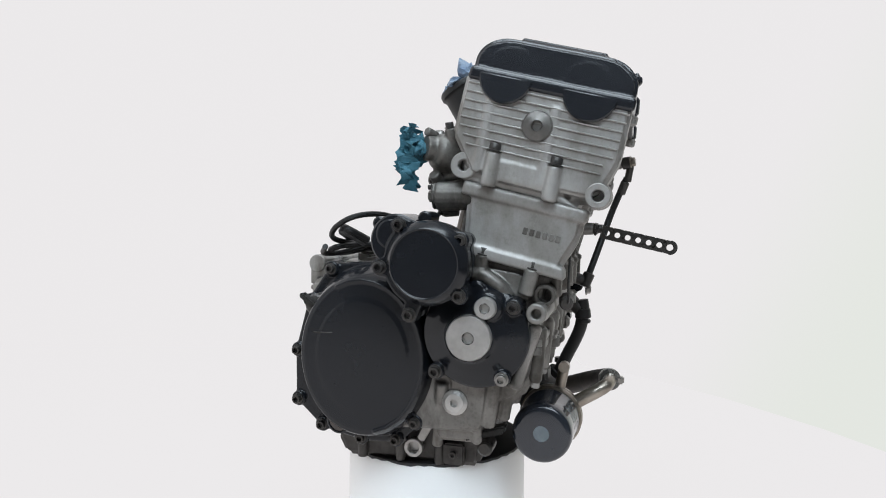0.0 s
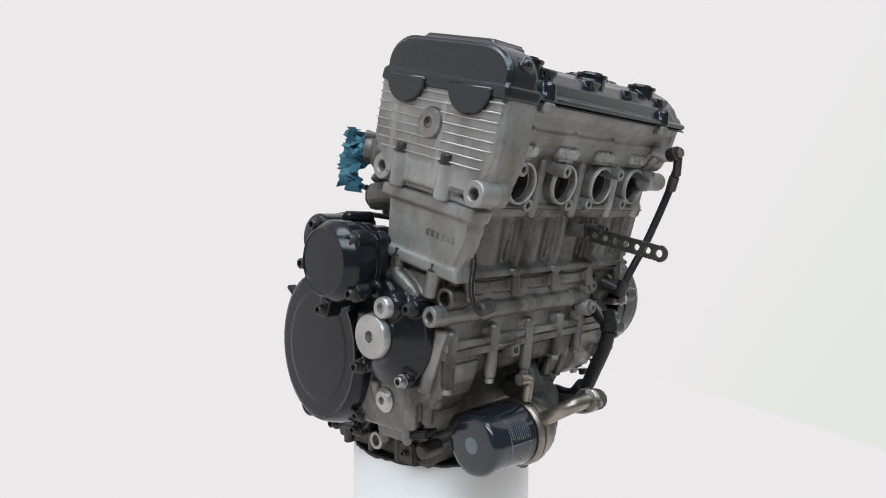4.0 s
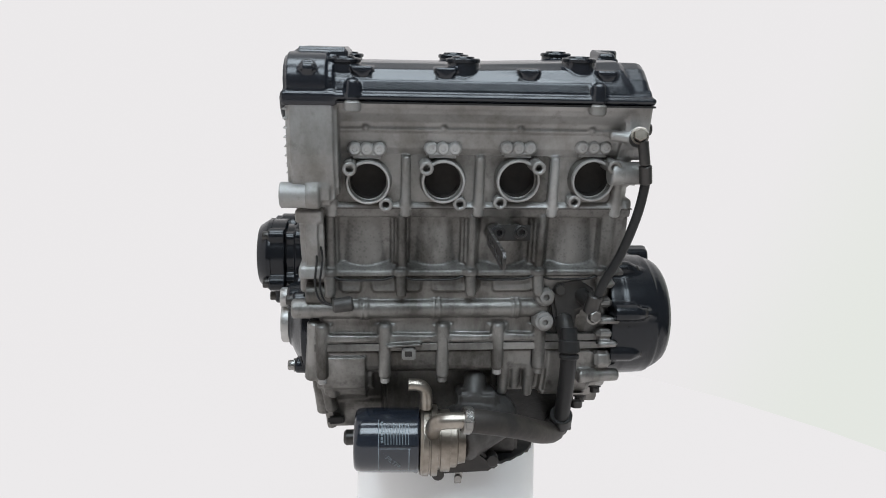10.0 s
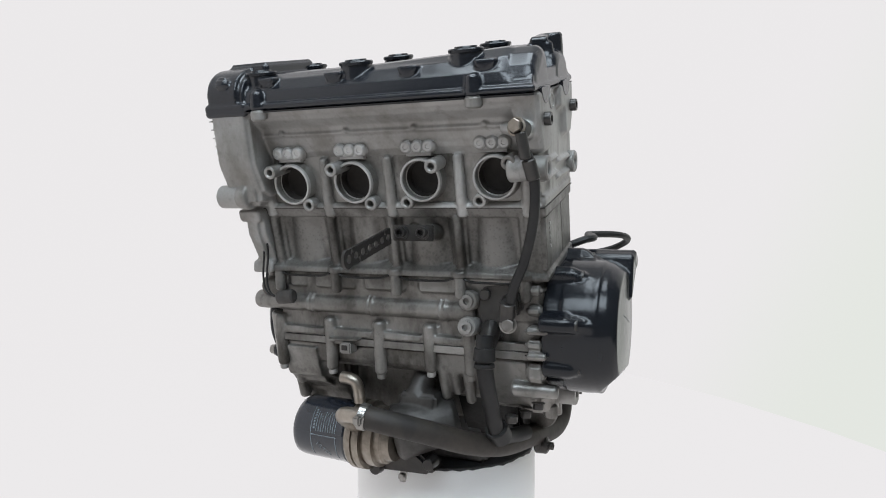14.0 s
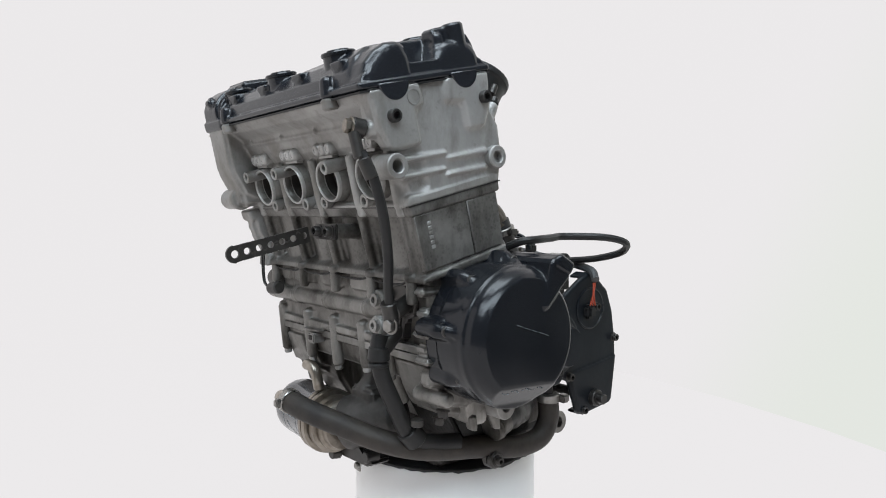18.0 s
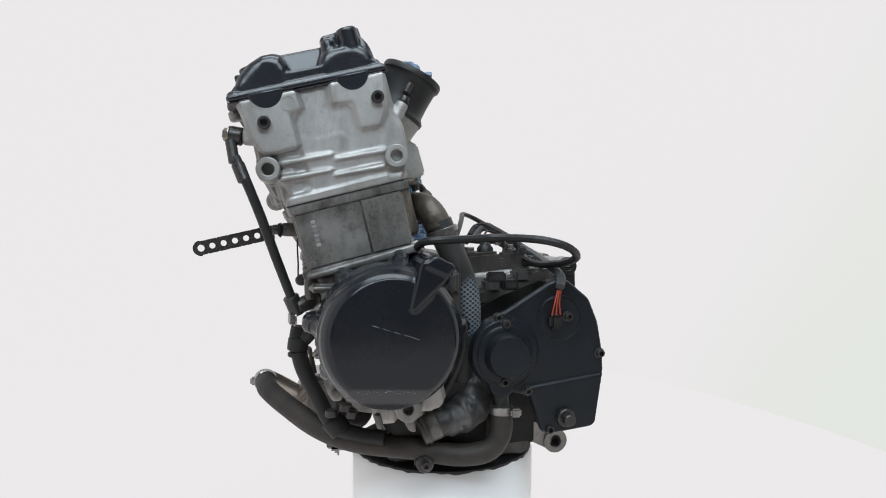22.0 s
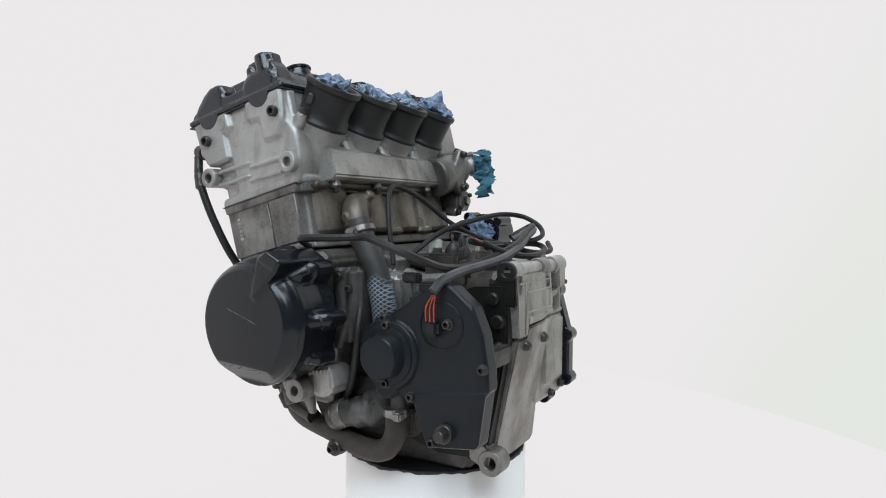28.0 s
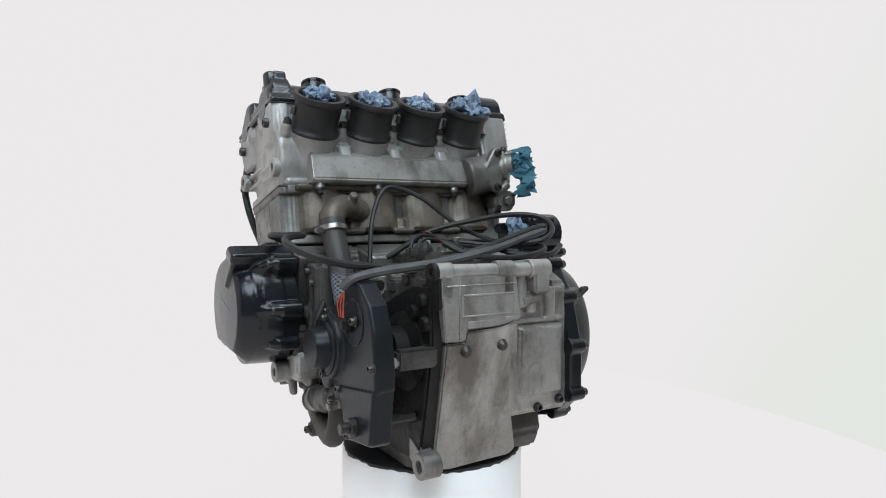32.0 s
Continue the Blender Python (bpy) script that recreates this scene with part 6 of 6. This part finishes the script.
def rear_details():
    # cover plate of the gearbox, with stepped panels
    def leaning(u, v, w): return Vector((u, 0.1575 + 0.22 * (v + 0.14) + w, v))
    bm = B()
    prism(bm, [(0.083, -0.1440), (0.060, -0.1440), (0.058, -0.1320), (0.010, -0.1300), (-0.011, -0.1240), (-0.013, -0.200), (-0.026, -0.250), (-0.038, -0.290), (-0.030, -0.297), (0.060, -0.300), (0.081, -0.292)], -0.030, 0.0, leaning, 0.002)
    plate = part("breather_plate", bm, CASE, GEAR)
    for x, z in ((0.056, -0.153), (0.006, -0.150)):
        bm = B()
        p = leaning(x, z, -0.004)
        rod(bm, p, p + Vector((0.001, 0.010, -0.003)), 0.0075, 0.0055, 14, 0.002)
        part("stop", bm, DARKSTEEL, plate)
    bm = B()
    prism(bm, [(0.0915, -0.068), (-0.012, -0.070), (-0.020, -0.122), (0.008, -0.128), (0.056, -0.130), (0.058, -0.142), (0.085, -0.142)], 0.125, 0.158, FY, 0.0015)
    box(bm, -0.020, 0.072, 0.120, 0.1520, -0.165, -0.118, 0.002)
    panel = part("rear_panel", bm, CASE, GEAR)
    bm = B()
    for u0, u1, v0, v1 in ((-0.010, 0.064, -0.0895, -0.0915), (-0.010, 0.064, -0.113, -0.115), (-0.010, -0.008, -0.115, -0.0895), (0.062, 0.064, -0.115, -0.0895)):
        prism(bm, [(u0, v0), (u1, v0), (u1, v1), (u0, v1)], 0.155, 0.1590, FY, 0.0004, 1)
    part("panel_frame", bm, CASE, panel)
    for u0, u1, v0, v1 in ((0.0665, 0.0675, -0.140, -0.074), (0.020, 0.056, -0.128, -0.120), (-0.016, 0.004, -0.122, -0.118), (-0.010, 0.084, -0.0800, -0.0785)):
        bm = B()
        prism(bm, [(u0, v0), (u1, v0), (u1, v1), (u0, v1)], 0.150, 0.1593, FY, 0.0005, 1)
        part("panel_pad", bm, CASE, panel)
    # mounting lugs along the top edge
    for x0, x1 in ((0.072, 0.097), (-0.012, 0.012), (-0.066, -0.036)):
        bm = B()
        pipe(bm, (x0, 0.147, -0.065), (x1, 0.147, -0.065), 0.0115, 0.0050, 0.020, 32)
        prism(bm, [(0.132, -0.060), (0.158, -0.060), (0.158, -0.095), (0.132, -0.095)], x0 + 0.002, x1 - 0.004, FX, 0.003)
        part("mounting_lug", bm, CASE, GEAR)
    bm = B()
    rod(bm, (0.076, 0.149, -0.064), (-0.06, 0.146, -0.066), 0.0085, seg=24)
    part("lug_bridge", bm, CASE, GEAR)
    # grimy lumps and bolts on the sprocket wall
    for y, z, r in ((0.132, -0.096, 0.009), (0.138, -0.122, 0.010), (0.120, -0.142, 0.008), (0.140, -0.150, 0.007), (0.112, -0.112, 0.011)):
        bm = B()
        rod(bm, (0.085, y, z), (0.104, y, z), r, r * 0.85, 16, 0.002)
        part("grimy_boss", bm, GRIME_SHADE, GEAR)
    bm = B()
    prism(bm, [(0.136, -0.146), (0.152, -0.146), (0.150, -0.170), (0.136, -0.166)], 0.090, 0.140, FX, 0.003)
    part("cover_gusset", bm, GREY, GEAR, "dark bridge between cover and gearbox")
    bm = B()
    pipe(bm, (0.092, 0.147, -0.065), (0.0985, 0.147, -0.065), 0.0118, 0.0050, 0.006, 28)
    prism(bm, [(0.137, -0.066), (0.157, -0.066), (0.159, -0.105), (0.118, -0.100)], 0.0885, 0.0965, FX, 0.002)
    part("lug_face", bm, GRIME_SHADE, GEAR)
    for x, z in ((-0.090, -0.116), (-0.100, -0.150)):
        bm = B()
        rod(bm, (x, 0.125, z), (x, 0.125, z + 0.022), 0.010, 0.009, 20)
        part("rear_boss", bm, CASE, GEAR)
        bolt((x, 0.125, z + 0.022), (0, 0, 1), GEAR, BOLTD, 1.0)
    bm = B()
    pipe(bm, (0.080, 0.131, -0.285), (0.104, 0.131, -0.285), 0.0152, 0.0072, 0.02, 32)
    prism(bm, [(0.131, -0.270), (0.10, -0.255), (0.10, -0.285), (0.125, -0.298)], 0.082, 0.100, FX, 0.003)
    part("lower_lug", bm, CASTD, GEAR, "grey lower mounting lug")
    # recessed sprocket space: the housing is blackened for the cavity's shade
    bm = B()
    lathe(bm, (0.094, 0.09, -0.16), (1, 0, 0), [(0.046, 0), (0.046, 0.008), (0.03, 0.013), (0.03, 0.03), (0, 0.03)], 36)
    part("output_housing", bm, GRIME_SHADE, GEAR)
    bm = B()
    rod(bm, (0.10, 0.131, -0.160), (0.165, 0.151, -0.160), 0.006, seg=14)
    part("cover_post", bm, CAST, GEAR)
    # shift shaft
    bm = B()
    rod(bm, (0.10, 0.114, -0.232), (0.192, 0.114, -0.232), 0.0065, seg=18)
    rod(bm, (0.174, 0.114, -0.232), (0.182, 0.114, -0.232), 0.0105, seg=18)
    part("shift_shaft", bm, DARKSTEEL, GEAR, "splined steel shift shaft end")
    # right rear part: ridges and bosses
    bm = B()
    for z in (-0.09, -0.126):
        prism(bm, [(-0.10, z), (-0.02, z), (-0.02, z - 0.006), (-0.10, z - 0.006)], 0.132, 0.1415, FY, 0.002)
    prism(bm, [(-0.10, -0.135), (-0.03, -0.135), (-0.03, -0.225), (-0.10, -0.225)], 0.132, 0.1435, FY, 0.004)
    part("rear_rib", bm, CASE, GEAR)
    for x, z0, z1, y in ((-0.030, -0.072, -0.112, 0.146), (-0.047, -0.076, -0.120, 0.143), (-0.078, -0.088, -0.128, 0.142)):
        bm = B()
        rod(bm, (x, y - 0.006, z0), (x, y - 0.004, z1), 0.0085, 0.0075, 18, 0.002)
        part("rear_boss", bm, CASE, GEAR)
        bolt((x, y - 0.006, z0), (0, 0, 1), GEAR, BOLTD, 1.0)
    bm = B()
    prism(bm, [(-0.026, -0.098), (-0.058, -0.094), (-0.060, -0.104), (-0.030, -0.110)], 0.138, 0.1500, FY, 0.002)
    part("rear_tab", bm, CASE, GEAR)
    for x, z in ((-0.094, -0.232), (-0.060, -0.238)):
        bolt((x, 0.139, z), (0, 1, 0), GEAR, BOLTD, 0.9)
    # top deck clutter behind the cylinders
    bm = B()
    prism(bm, [(-0.02, -0.066), (0.09, -0.074), (0.09, -0.058), (-0.02, -0.050)], -0.05, 0.068, FX, 0.004)
    deck = part("top_deck", bm, DECK, ENGINE, "oily cast deck behind the cylinders")
    for y0, y1, z1 in ((0.018, 0.070, -0.047), (0.075, 0.100, -0.044), (0.102, 0.128, -0.052)):
        bm = B()
        prism(bm, [(y0, -0.10), (y1, -0.10), (y1 - 0.003, z1), (y0 + 0.004, z1 - 0.003)], 0.020, 0.070, FX, 0.004)
        part("deck_housing", bm, DECK, deck)
    bm = B()
    prism(bm, [(0.010, -0.118), (0.014, -0.098), (0.060, -0.082), (0.108, -0.066), (0.130, -0.070), (0.130, -0.10)], 0.066, 0.096, FX, 0.005)
    part("side_ledge", bm, DECK, deck)
    for y, z in ((0.050, -0.086), (0.088, -0.074)):
        bm = B()
        box(bm, 0.072, 0.099, y - 0.010, y + 0.010, z - 0.010, z + 0.006, 0.003)
        part("ledge_rib", bm, GREY, deck)
    bm = B()
    box(bm, 0.024, 0.036, 0.006, 0.022, -0.052, -0.032, 0.002)
    part("pale_connector", bm, LABEL, deck, "small cream plastic connector")
    for p in ((0.052, 0.030, -0.049), (0.045, 0.086, -0.046)):
        bolt(p, (0, 0, 1), deck, HEXB, 1.0)
    # open hole of the starter gear case, facing inwards
    bm = B()
    pipe(bm, (-0.205, -0.010, -0.028), (-0.150, -0.010, -0.028), 0.0285, 0.0235, 0.030, 36, 0.002)
    for y, z in ((0.016, -0.010), (-0.036, -0.004)):
        rod(bm, (-0.186, y, z), (-0.148, y, z), 0.0075, 0.0070, 16, 0.002)
    part("starter_hole", bm, BLACK, ENGINE, "black rim of the empty starter hole")
    bm = B()
    rod(bm, (-0.010, 0.033, -0.07), (-0.010, 0.033, -0.031), 0.0062, seg=16)
    rod(bm, (-0.010, 0.033, -0.036), (-0.010, 0.033, -0.030), 0.0072, seg=16)
    part("stud", bm, STEEL, GEAR, "bright steel union on the deck")
    bm = B()
    lathe(bm, (0.050, 0.052, -0.052), (0, 0, 1), [(0.0105, 0), (0.0105, 0.008), (0.0085, 0.011), (0.0060, 0.014), (0.0030, 0.019), (0, 0.019)], 20)
    part("sensor", bm, RUBBER, ENGINE, "black rubber boot of a deck sensor")
    # thermostat outlet at the chain side
    bm = B()
    rod(bm, (-0.080, -0.058, 0.053), (-0.128, -0.050, 0.064), 0.0300, 0.0255, 32, 0.003)
    rod(bm, (-0.116, -0.064, 0.066), (-0.143, -0.034, 0.072), 0.0245, 0.0200, 28, 0.004)
    tube(bm, [(-0.134, -0.042, 0.072), (-0.141, -0.033, 0.074), (-0.147, -0.025, 0.075)], 0.0145, 18)
    rod(bm, (-0.142, -0.058, 0.076), (-0.147, -0.054, 0.096), 0.0068, seg=14)
    rod(bm, (-0.124, -0.040, 0.030), (-0.142, -0.034, 0.046), 0.0070, seg=14)
    prism(bm, hull([(-0.118, 0.090), (-0.118, 0.040), (-0.104, 0.065)], 0.008), -0.040, -0.028, FY, 0.002)
    wo = casting("water_outlet", bm, CASTD, ENGINE, "cast water outlet stuffed with paper")
    bolt((-0.147, -0.054, 0.096), (-0.2, 0.1, 1), wo, BOLTD, 0.9)
    for x, z in ((-0.118, 0.090), (-0.118, 0.040)):
        bolt((x, -0.028, z), (0, 1, 0), wo, BOLTD, 0.9)
    bm = B()
    rod(bm, (-0.138, -0.036, 0.088), (-0.150, -0.028, 0.093), 0.0050, seg=14)
    part("sensor_stub", bm, CASTD, wo)
    # chain tensioner: a squarish housing with an end plate
    bm = B()
    rod(bm, (-0.138, -0.082, 0.023), (-0.140, -0.046, 0.020), 0.0185, 0.0165, 28, 0.003)
    corners = [(-0.1585, 0.0150), (-0.1585, 0.0270), (-0.150, 0.0365), (-0.131, 0.0365), (-0.1215, 0.0280), (-0.1215, 0.0130), (-0.130, 0.0045), (-0.150, 0.0045)]
    prism(bm, corners, -0.092, -0.038, FY, 0.002)
    rod(bm, (-0.128, -0.060, 0.004), (-0.128, -0.042, 0.003), 0.0065, seg=14)
    ten = casting("chain_tensioner", bm, CASTD, ENGINE, "cast chain tensioner housing")
    bm = B()
    prism(bm, [(-0.140 + 0.93 * (x + 0.140), 0.0205 + 0.93 * (z - 0.0205)) for x, z in corners], -0.0385, -0.0350, FY, 0.001)
    plate = part("end_plate", bm, CASTD, ten)
    bolt((-0.140, -0.0350, 0.0205), (0, 1, 0), plate, HEXB, 1.0)
    for x, z in ((-0.1535, 0.0300), (-0.1265, 0.0110)):
        bolt((x, -0.0350, z), (0, 1, 0), plate, BOLTD, 0.55)
    bolt((-0.128, -0.042, 0.003), (0, 1, 0), ten, BOLTD, 0.8)


rear_details()


def wires():
    def wire(pts, r, m=RUBBER, label="black sheathed cable", name="cable"):
        bm = B()
        tube(bm, pts, r, 8, 6)
        return part(name, bm, m, ENGINE, label)
    # loom from the generator over the gearbox
    wire([(0.170, -0.066, -0.045), (0.205, -0.058, -0.030), (0.216, -0.042, -0.027), (0.206, -0.005, -0.026), (0.199, 0.024, -0.025), (0.230, 0.060, -0.026), (0.238, 0.088, -0.033), (0.218, 0.108, -0.045), (0.184, 0.108, -0.054), (0.152, 0.102, -0.058), (0.120, 0.100, -0.060), (0.070, 0.100, -0.057), (0.0, 0.112, -0.040), (-0.07, 0.10, -0.022), (-0.103, 0.094, -0.016), (-0.112, 0.080, -0.020), (-0.09, 0.066, -0.032)], 0.0043)
    wire([(0.184, 0.103, -0.081), (0.172, 0.108, -0.070), (0.136, 0.111, -0.063), (0.064, 0.119, -0.055), (0.0, 0.116, -0.044), (-0.06, 0.104, -0.030), (-0.095, 0.098, -0.022), (-0.106, 0.088, -0.022), (-0.085, 0.072, -0.036)], 0.0052, CABLE)
    wire([(0.082, -0.008, -0.062), (0.060, 0.004, -0.046), (0.025, 0.022, -0.022), (-0.04, 0.042, -0.006), (-0.09, 0.055, 0.0), (-0.118, 0.075, -0.004), (-0.115, 0.100, -0.018), (-0.090, 0.110, -0.032), (-0.045, 0.085, -0.040), (-0.005, 0.045, -0.036)], 0.0035)
    wire([(0.100, -0.004, -0.062), (0.090, -0.018, -0.010), (0.072, -0.030, 0.026), (0.050, -0.034, 0.036), (0.015, -0.020, 0.022), (-0.02, 0.005, -0.010), (-0.05, 0.03, -0.03), (-0.08, 0.06, -0.042)], 0.0032)
    # sensor lead: two thin wires that run into a sleeve
    for k, m in ((0, RED), (1, RUBBER)):
        wire([(0.050 + 0.002 * k, 0.052, -0.036), (0.054 + 0.002 * k, 0.050, -0.026), (0.052 + 0.002 * k, 0.056, -0.0215), (0.048, 0.072 + 0.001 * k, -0.0265), (0.0475, 0.094, -0.0345)], 0.0011, m, "thin sensor wire", "wire")
    wire([(0.0475, 0.092, -0.0340), (0.030, 0.110, -0.046), (0.0, 0.124, -0.052), (-0.040, 0.128, -0.052), (-0.078, 0.122, -0.047), (-0.092, 0.108, -0.042), (-0.075, 0.098, -0.040), (-0.030, 0.092, -0.040)], 0.0040, RUBBER, "black sensor lead")
    wire([(-0.02, 0.09, -0.040), (-0.05, 0.115, -0.050), (-0.09, 0.125, -0.050), (-0.12, 0.11, -0.040)], 0.0036)
    wire([(0.09, 0.085, -0.046), (0.082, 0.080, -0.030), (0.06, 0.072, -0.026), (0.02, 0.08, -0.038), (-0.03, 0.09, -0.042)], 0.0022, PLASTIC, "thin grey wire", "wire")
    wire([(0.084, 0.092, -0.048), (0.078, 0.086, -0.034), (0.055, 0.078, -0.030), (0.015, 0.086, -0.042)], 0.0018, RUBBER, "thin black wire", "wire")
    # plugs
    for c, s, lab in (((0.1315, 0.0435, -0.0734), (0.012, 0.022, 0.012), "open black wire connector"), ((0.124, 0.062, -0.084), (0.016, 0.020, 0.012), "black wire connector"), ((0.088, 0.088, -0.045), (0.014, 0.010, 0.012), "small grey connector")):
        bm = B()
        box(bm, c[0] - s[0] / 2, c[0] + s[0] / 2, c[1] - s[1] / 2, c[1] + s[1] / 2, c[2] - s[2] / 2, c[2] + s[2] / 2, 0.002)
        plug = part("connector", bm, RUBBER if "black" in lab else GREY, ENGINE, lab)
        bm = B()
        box(bm, c[0] + s[0] / 2 - 0.004, c[0] + s[0] / 2 + 0.0004, c[1] - s[1] * 0.3, c[1] + s[1] * 0.3, c[2] - s[2] * 0.3, c[2] + s[2] * 0.3, 0.0)
        part("socket", bm, SOOT, plug)
    for k in range(3):
        wire([(0.182, 0.101 + 0.002 * k, -0.085), (0.186 - 0.002 * k, 0.096 + 0.0035 * k, -0.098), (0.183, 0.094 + 0.005 * k, -0.113)], 0.0009, RED, "thin red wire", "wire")


wires()


# ---- paper stuffed into the openings ----
def wad(name, label, material, c, up, lobes, seed):
    """A crumpled paper: lobes of sharp folds run into one another. A lobe is (across, along, up, radius)."""
    rng = random.Random(seed)
    bm = B()
    axis, e1, e2 = basis(up)
    if abs(e1.z) > abs(e2.z):
        e1, e2 = e2, e1
    e2 = e2 if e2.z > 0 else -e2
    for n, (u, v, w, r) in enumerate(lobes):
        got = bmesh.ops.create_icosphere(bm, subdivisions=3, radius=1.0)["verts"]
        off = Vector((seed * 3.1 + n * 5.3, seed * 1.7, n * 2.9))
        sq = Vector((rng.uniform(0.75, 1.25), rng.uniform(0.75, 1.25), rng.uniform(0.7, 1.1)))
        tip = Vector((rng.uniform(-1, 1), rng.uniform(-1, 1), rng.uniform(0.1, 0.9))).normalized()
        for vert in got:
            d = vert.co.normalized()
            k = 0.9
            for f, amp in ((1.3, 0.55), (2.7, 0.38), (5.5, 0.16)):
                k += amp * (0.4 - abs(noise.noise(d * f + off)) * 1.8)
            k += 0.7 * max(0.0, (d.dot(tip) - 0.72) / 0.28) ** 1.4
            vert.co = axis * (w + d.z * k * r * sq.z) + e1 * (u + d.x * k * r * sq.x) + e2 * (v + d.y * k * r * sq.y)
    bmesh.ops.recalc_face_normals(bm, faces=bm.faces)
    bmesh.ops.translate(bm, verts=bm.verts, vec=Vector(c) + Vector((0, 0, BASE)))
    ob = new(name, to_mesh(name, bm, material, 0, 14))
    ob.location = (0, 0, TOP)
    return tagged(ob, label, "paper wipe", "paper wipes")


WADS = []
INTAKE = (0.656 * ES + 0.755 * EH).normalized()
for i, x in enumerate(INTAKE_X):
    k = 1 if i % 2 else -1
    lobes = [(k * 0.008, 0.006, 0.0, 0.012), (-k * 0.010, 0.003, 0.001, 0.011), (0.0, -0.011, -0.001, 0.011), (k * 0.012, -0.008, 0.0, 0.009), (-k * 0.004, 0.013, 0.0, 0.009)]
    if i == 0:
        lobes = [(u * 1.25, v * 1.2, w + 0.003, r * 1.25) for u, v, w, r in lobes]
    WADS.append(wad("paper_wipe", "crumpled light blue paper wipe stuffed into intake boot", BLUE, T(x, 0.0920, 0.2675), INTAKE, lobes, 11 + i))
WADS.append(wad("paper_wipe", "crumpled blue paper wipe in the empty starter hole", BLUE, (-0.150, -0.008, -0.027), (1.0, 0.25, 0.15), [(-0.010, 0.004, 0.0, 0.015), (0.008, 0.006, 0.004, 0.015), (0.012, -0.006, 0.002, 0.012), (-0.004, -0.010, 0.002, 0.013)], 31))


def crumpled_sheet(name, label, material, c, along, across, long, wide, seed, taper=0.5):
    """A crumpled sheet of paper hanging from c: sharp folds at three scales, thin, wider at its head than at its tail."""
    along, across = Vector(along).normalized(), Vector(across).normalized()
    out = along.cross(across).normalized()
    bm = B()
    nu, nv = 34, 26
    off = Vector((seed * 1.37, seed * 0.71, seed * 2.9))
    rows = []
    for i in range(nu + 1):
        row = []
        for j in range(nv + 1):
            u, v = i / nu, 2 * j / nv - 1
            q = Vector((u * 2.2, v * 1.6, 0)) + off
            edge = 1 + 0.35 * noise.noise(Vector((u * 4.0, seed * 1.0, 3.3))) * (1 if v > 0 else -1)
            w = wide * (1 - taper * u) * edge * (0.75 + 0.5 * abs(noise.noise(Vector((u * 3.1, 7.7, seed * 1.0)))))
            fold = 0.0
            for f, amp in ((1.0, 0.020), (2.3, 0.010), (4.7, 0.005)):
                fold += amp * (abs(noise.noise(q * f)) * 2.2 - 0.5)
            side = 0.008 * noise.noise(q * 1.9 + Vector((9, 0, 0)))
            drop = 0.010 * noise.noise(q * 2.1 + Vector((0, 9, 4)))
            row.append(bm.verts.new(Vector(c) + along * (u * long + drop) + across * (v * w * 0.5 + side) + out * (fold - 0.5 * wide * (v * v) * 0.5)))
        rows.append(row)
    back = [[bm.verts.new(p.co - out * 0.0007) for p in row] for row in rows]
    for R in (rows, back):
        for A, C in zip(R, R[1:]):
            for j in range(nv):
                bm.faces.new((A[j], A[j + 1], C[j + 1], C[j]))
    for line in (lambda R: R[0], lambda R: R[-1], lambda R: [r[0] for r in R], lambda R: [r[-1] for r in R]):
        A, C = line(rows), line(back)
        for k in range(len(A) - 1):
            bm.faces.new((A[k], A[k + 1], C[k + 1], C[k]))
    bmesh.ops.recalc_face_normals(bm, faces=bm.faces)
    bmesh.ops.translate(bm, verts=bm.verts, vec=(0, 0, BASE))
    ob = new(name, to_mesh(name, bm, material, 0, 16))
    ob.location = (0, 0, TOP)
    return tagged(ob, label, "paper wipe", "paper wipes")


WADS.append(crumpled_sheet("paper_wipe", "crumpled teal paper wipe hanging from the water outlet", TEAL, (-0.149, -0.014, 0.096), (-0.10, 0.10, -1.0), (0.65, 0.75, 0.0), 0.064, 0.017, 5))
WADS.append(wad("paper_wipe", "teal paper wipe stuffed into the water outlet", TEAL, (-0.146, -0.018, 0.077), (-0.75, 0.65, 0.05), [(0.002, 0.004, 0.0, 0.010), (-0.004, -0.004, 0.001, 0.009)], 43))


finish_castings()


def motions():
    rows = [(t, pose(0, 0, TOP, 0, 0, a)) for t, a in TURNS]
    walk(ENGINE, rows)
    for ob in WADS:
        walk(ob, rows)
    walk(PEDESTAL, [(t, pose(0, 0, 0, 0, 0, a)) for t, a in TURNS])


motions()
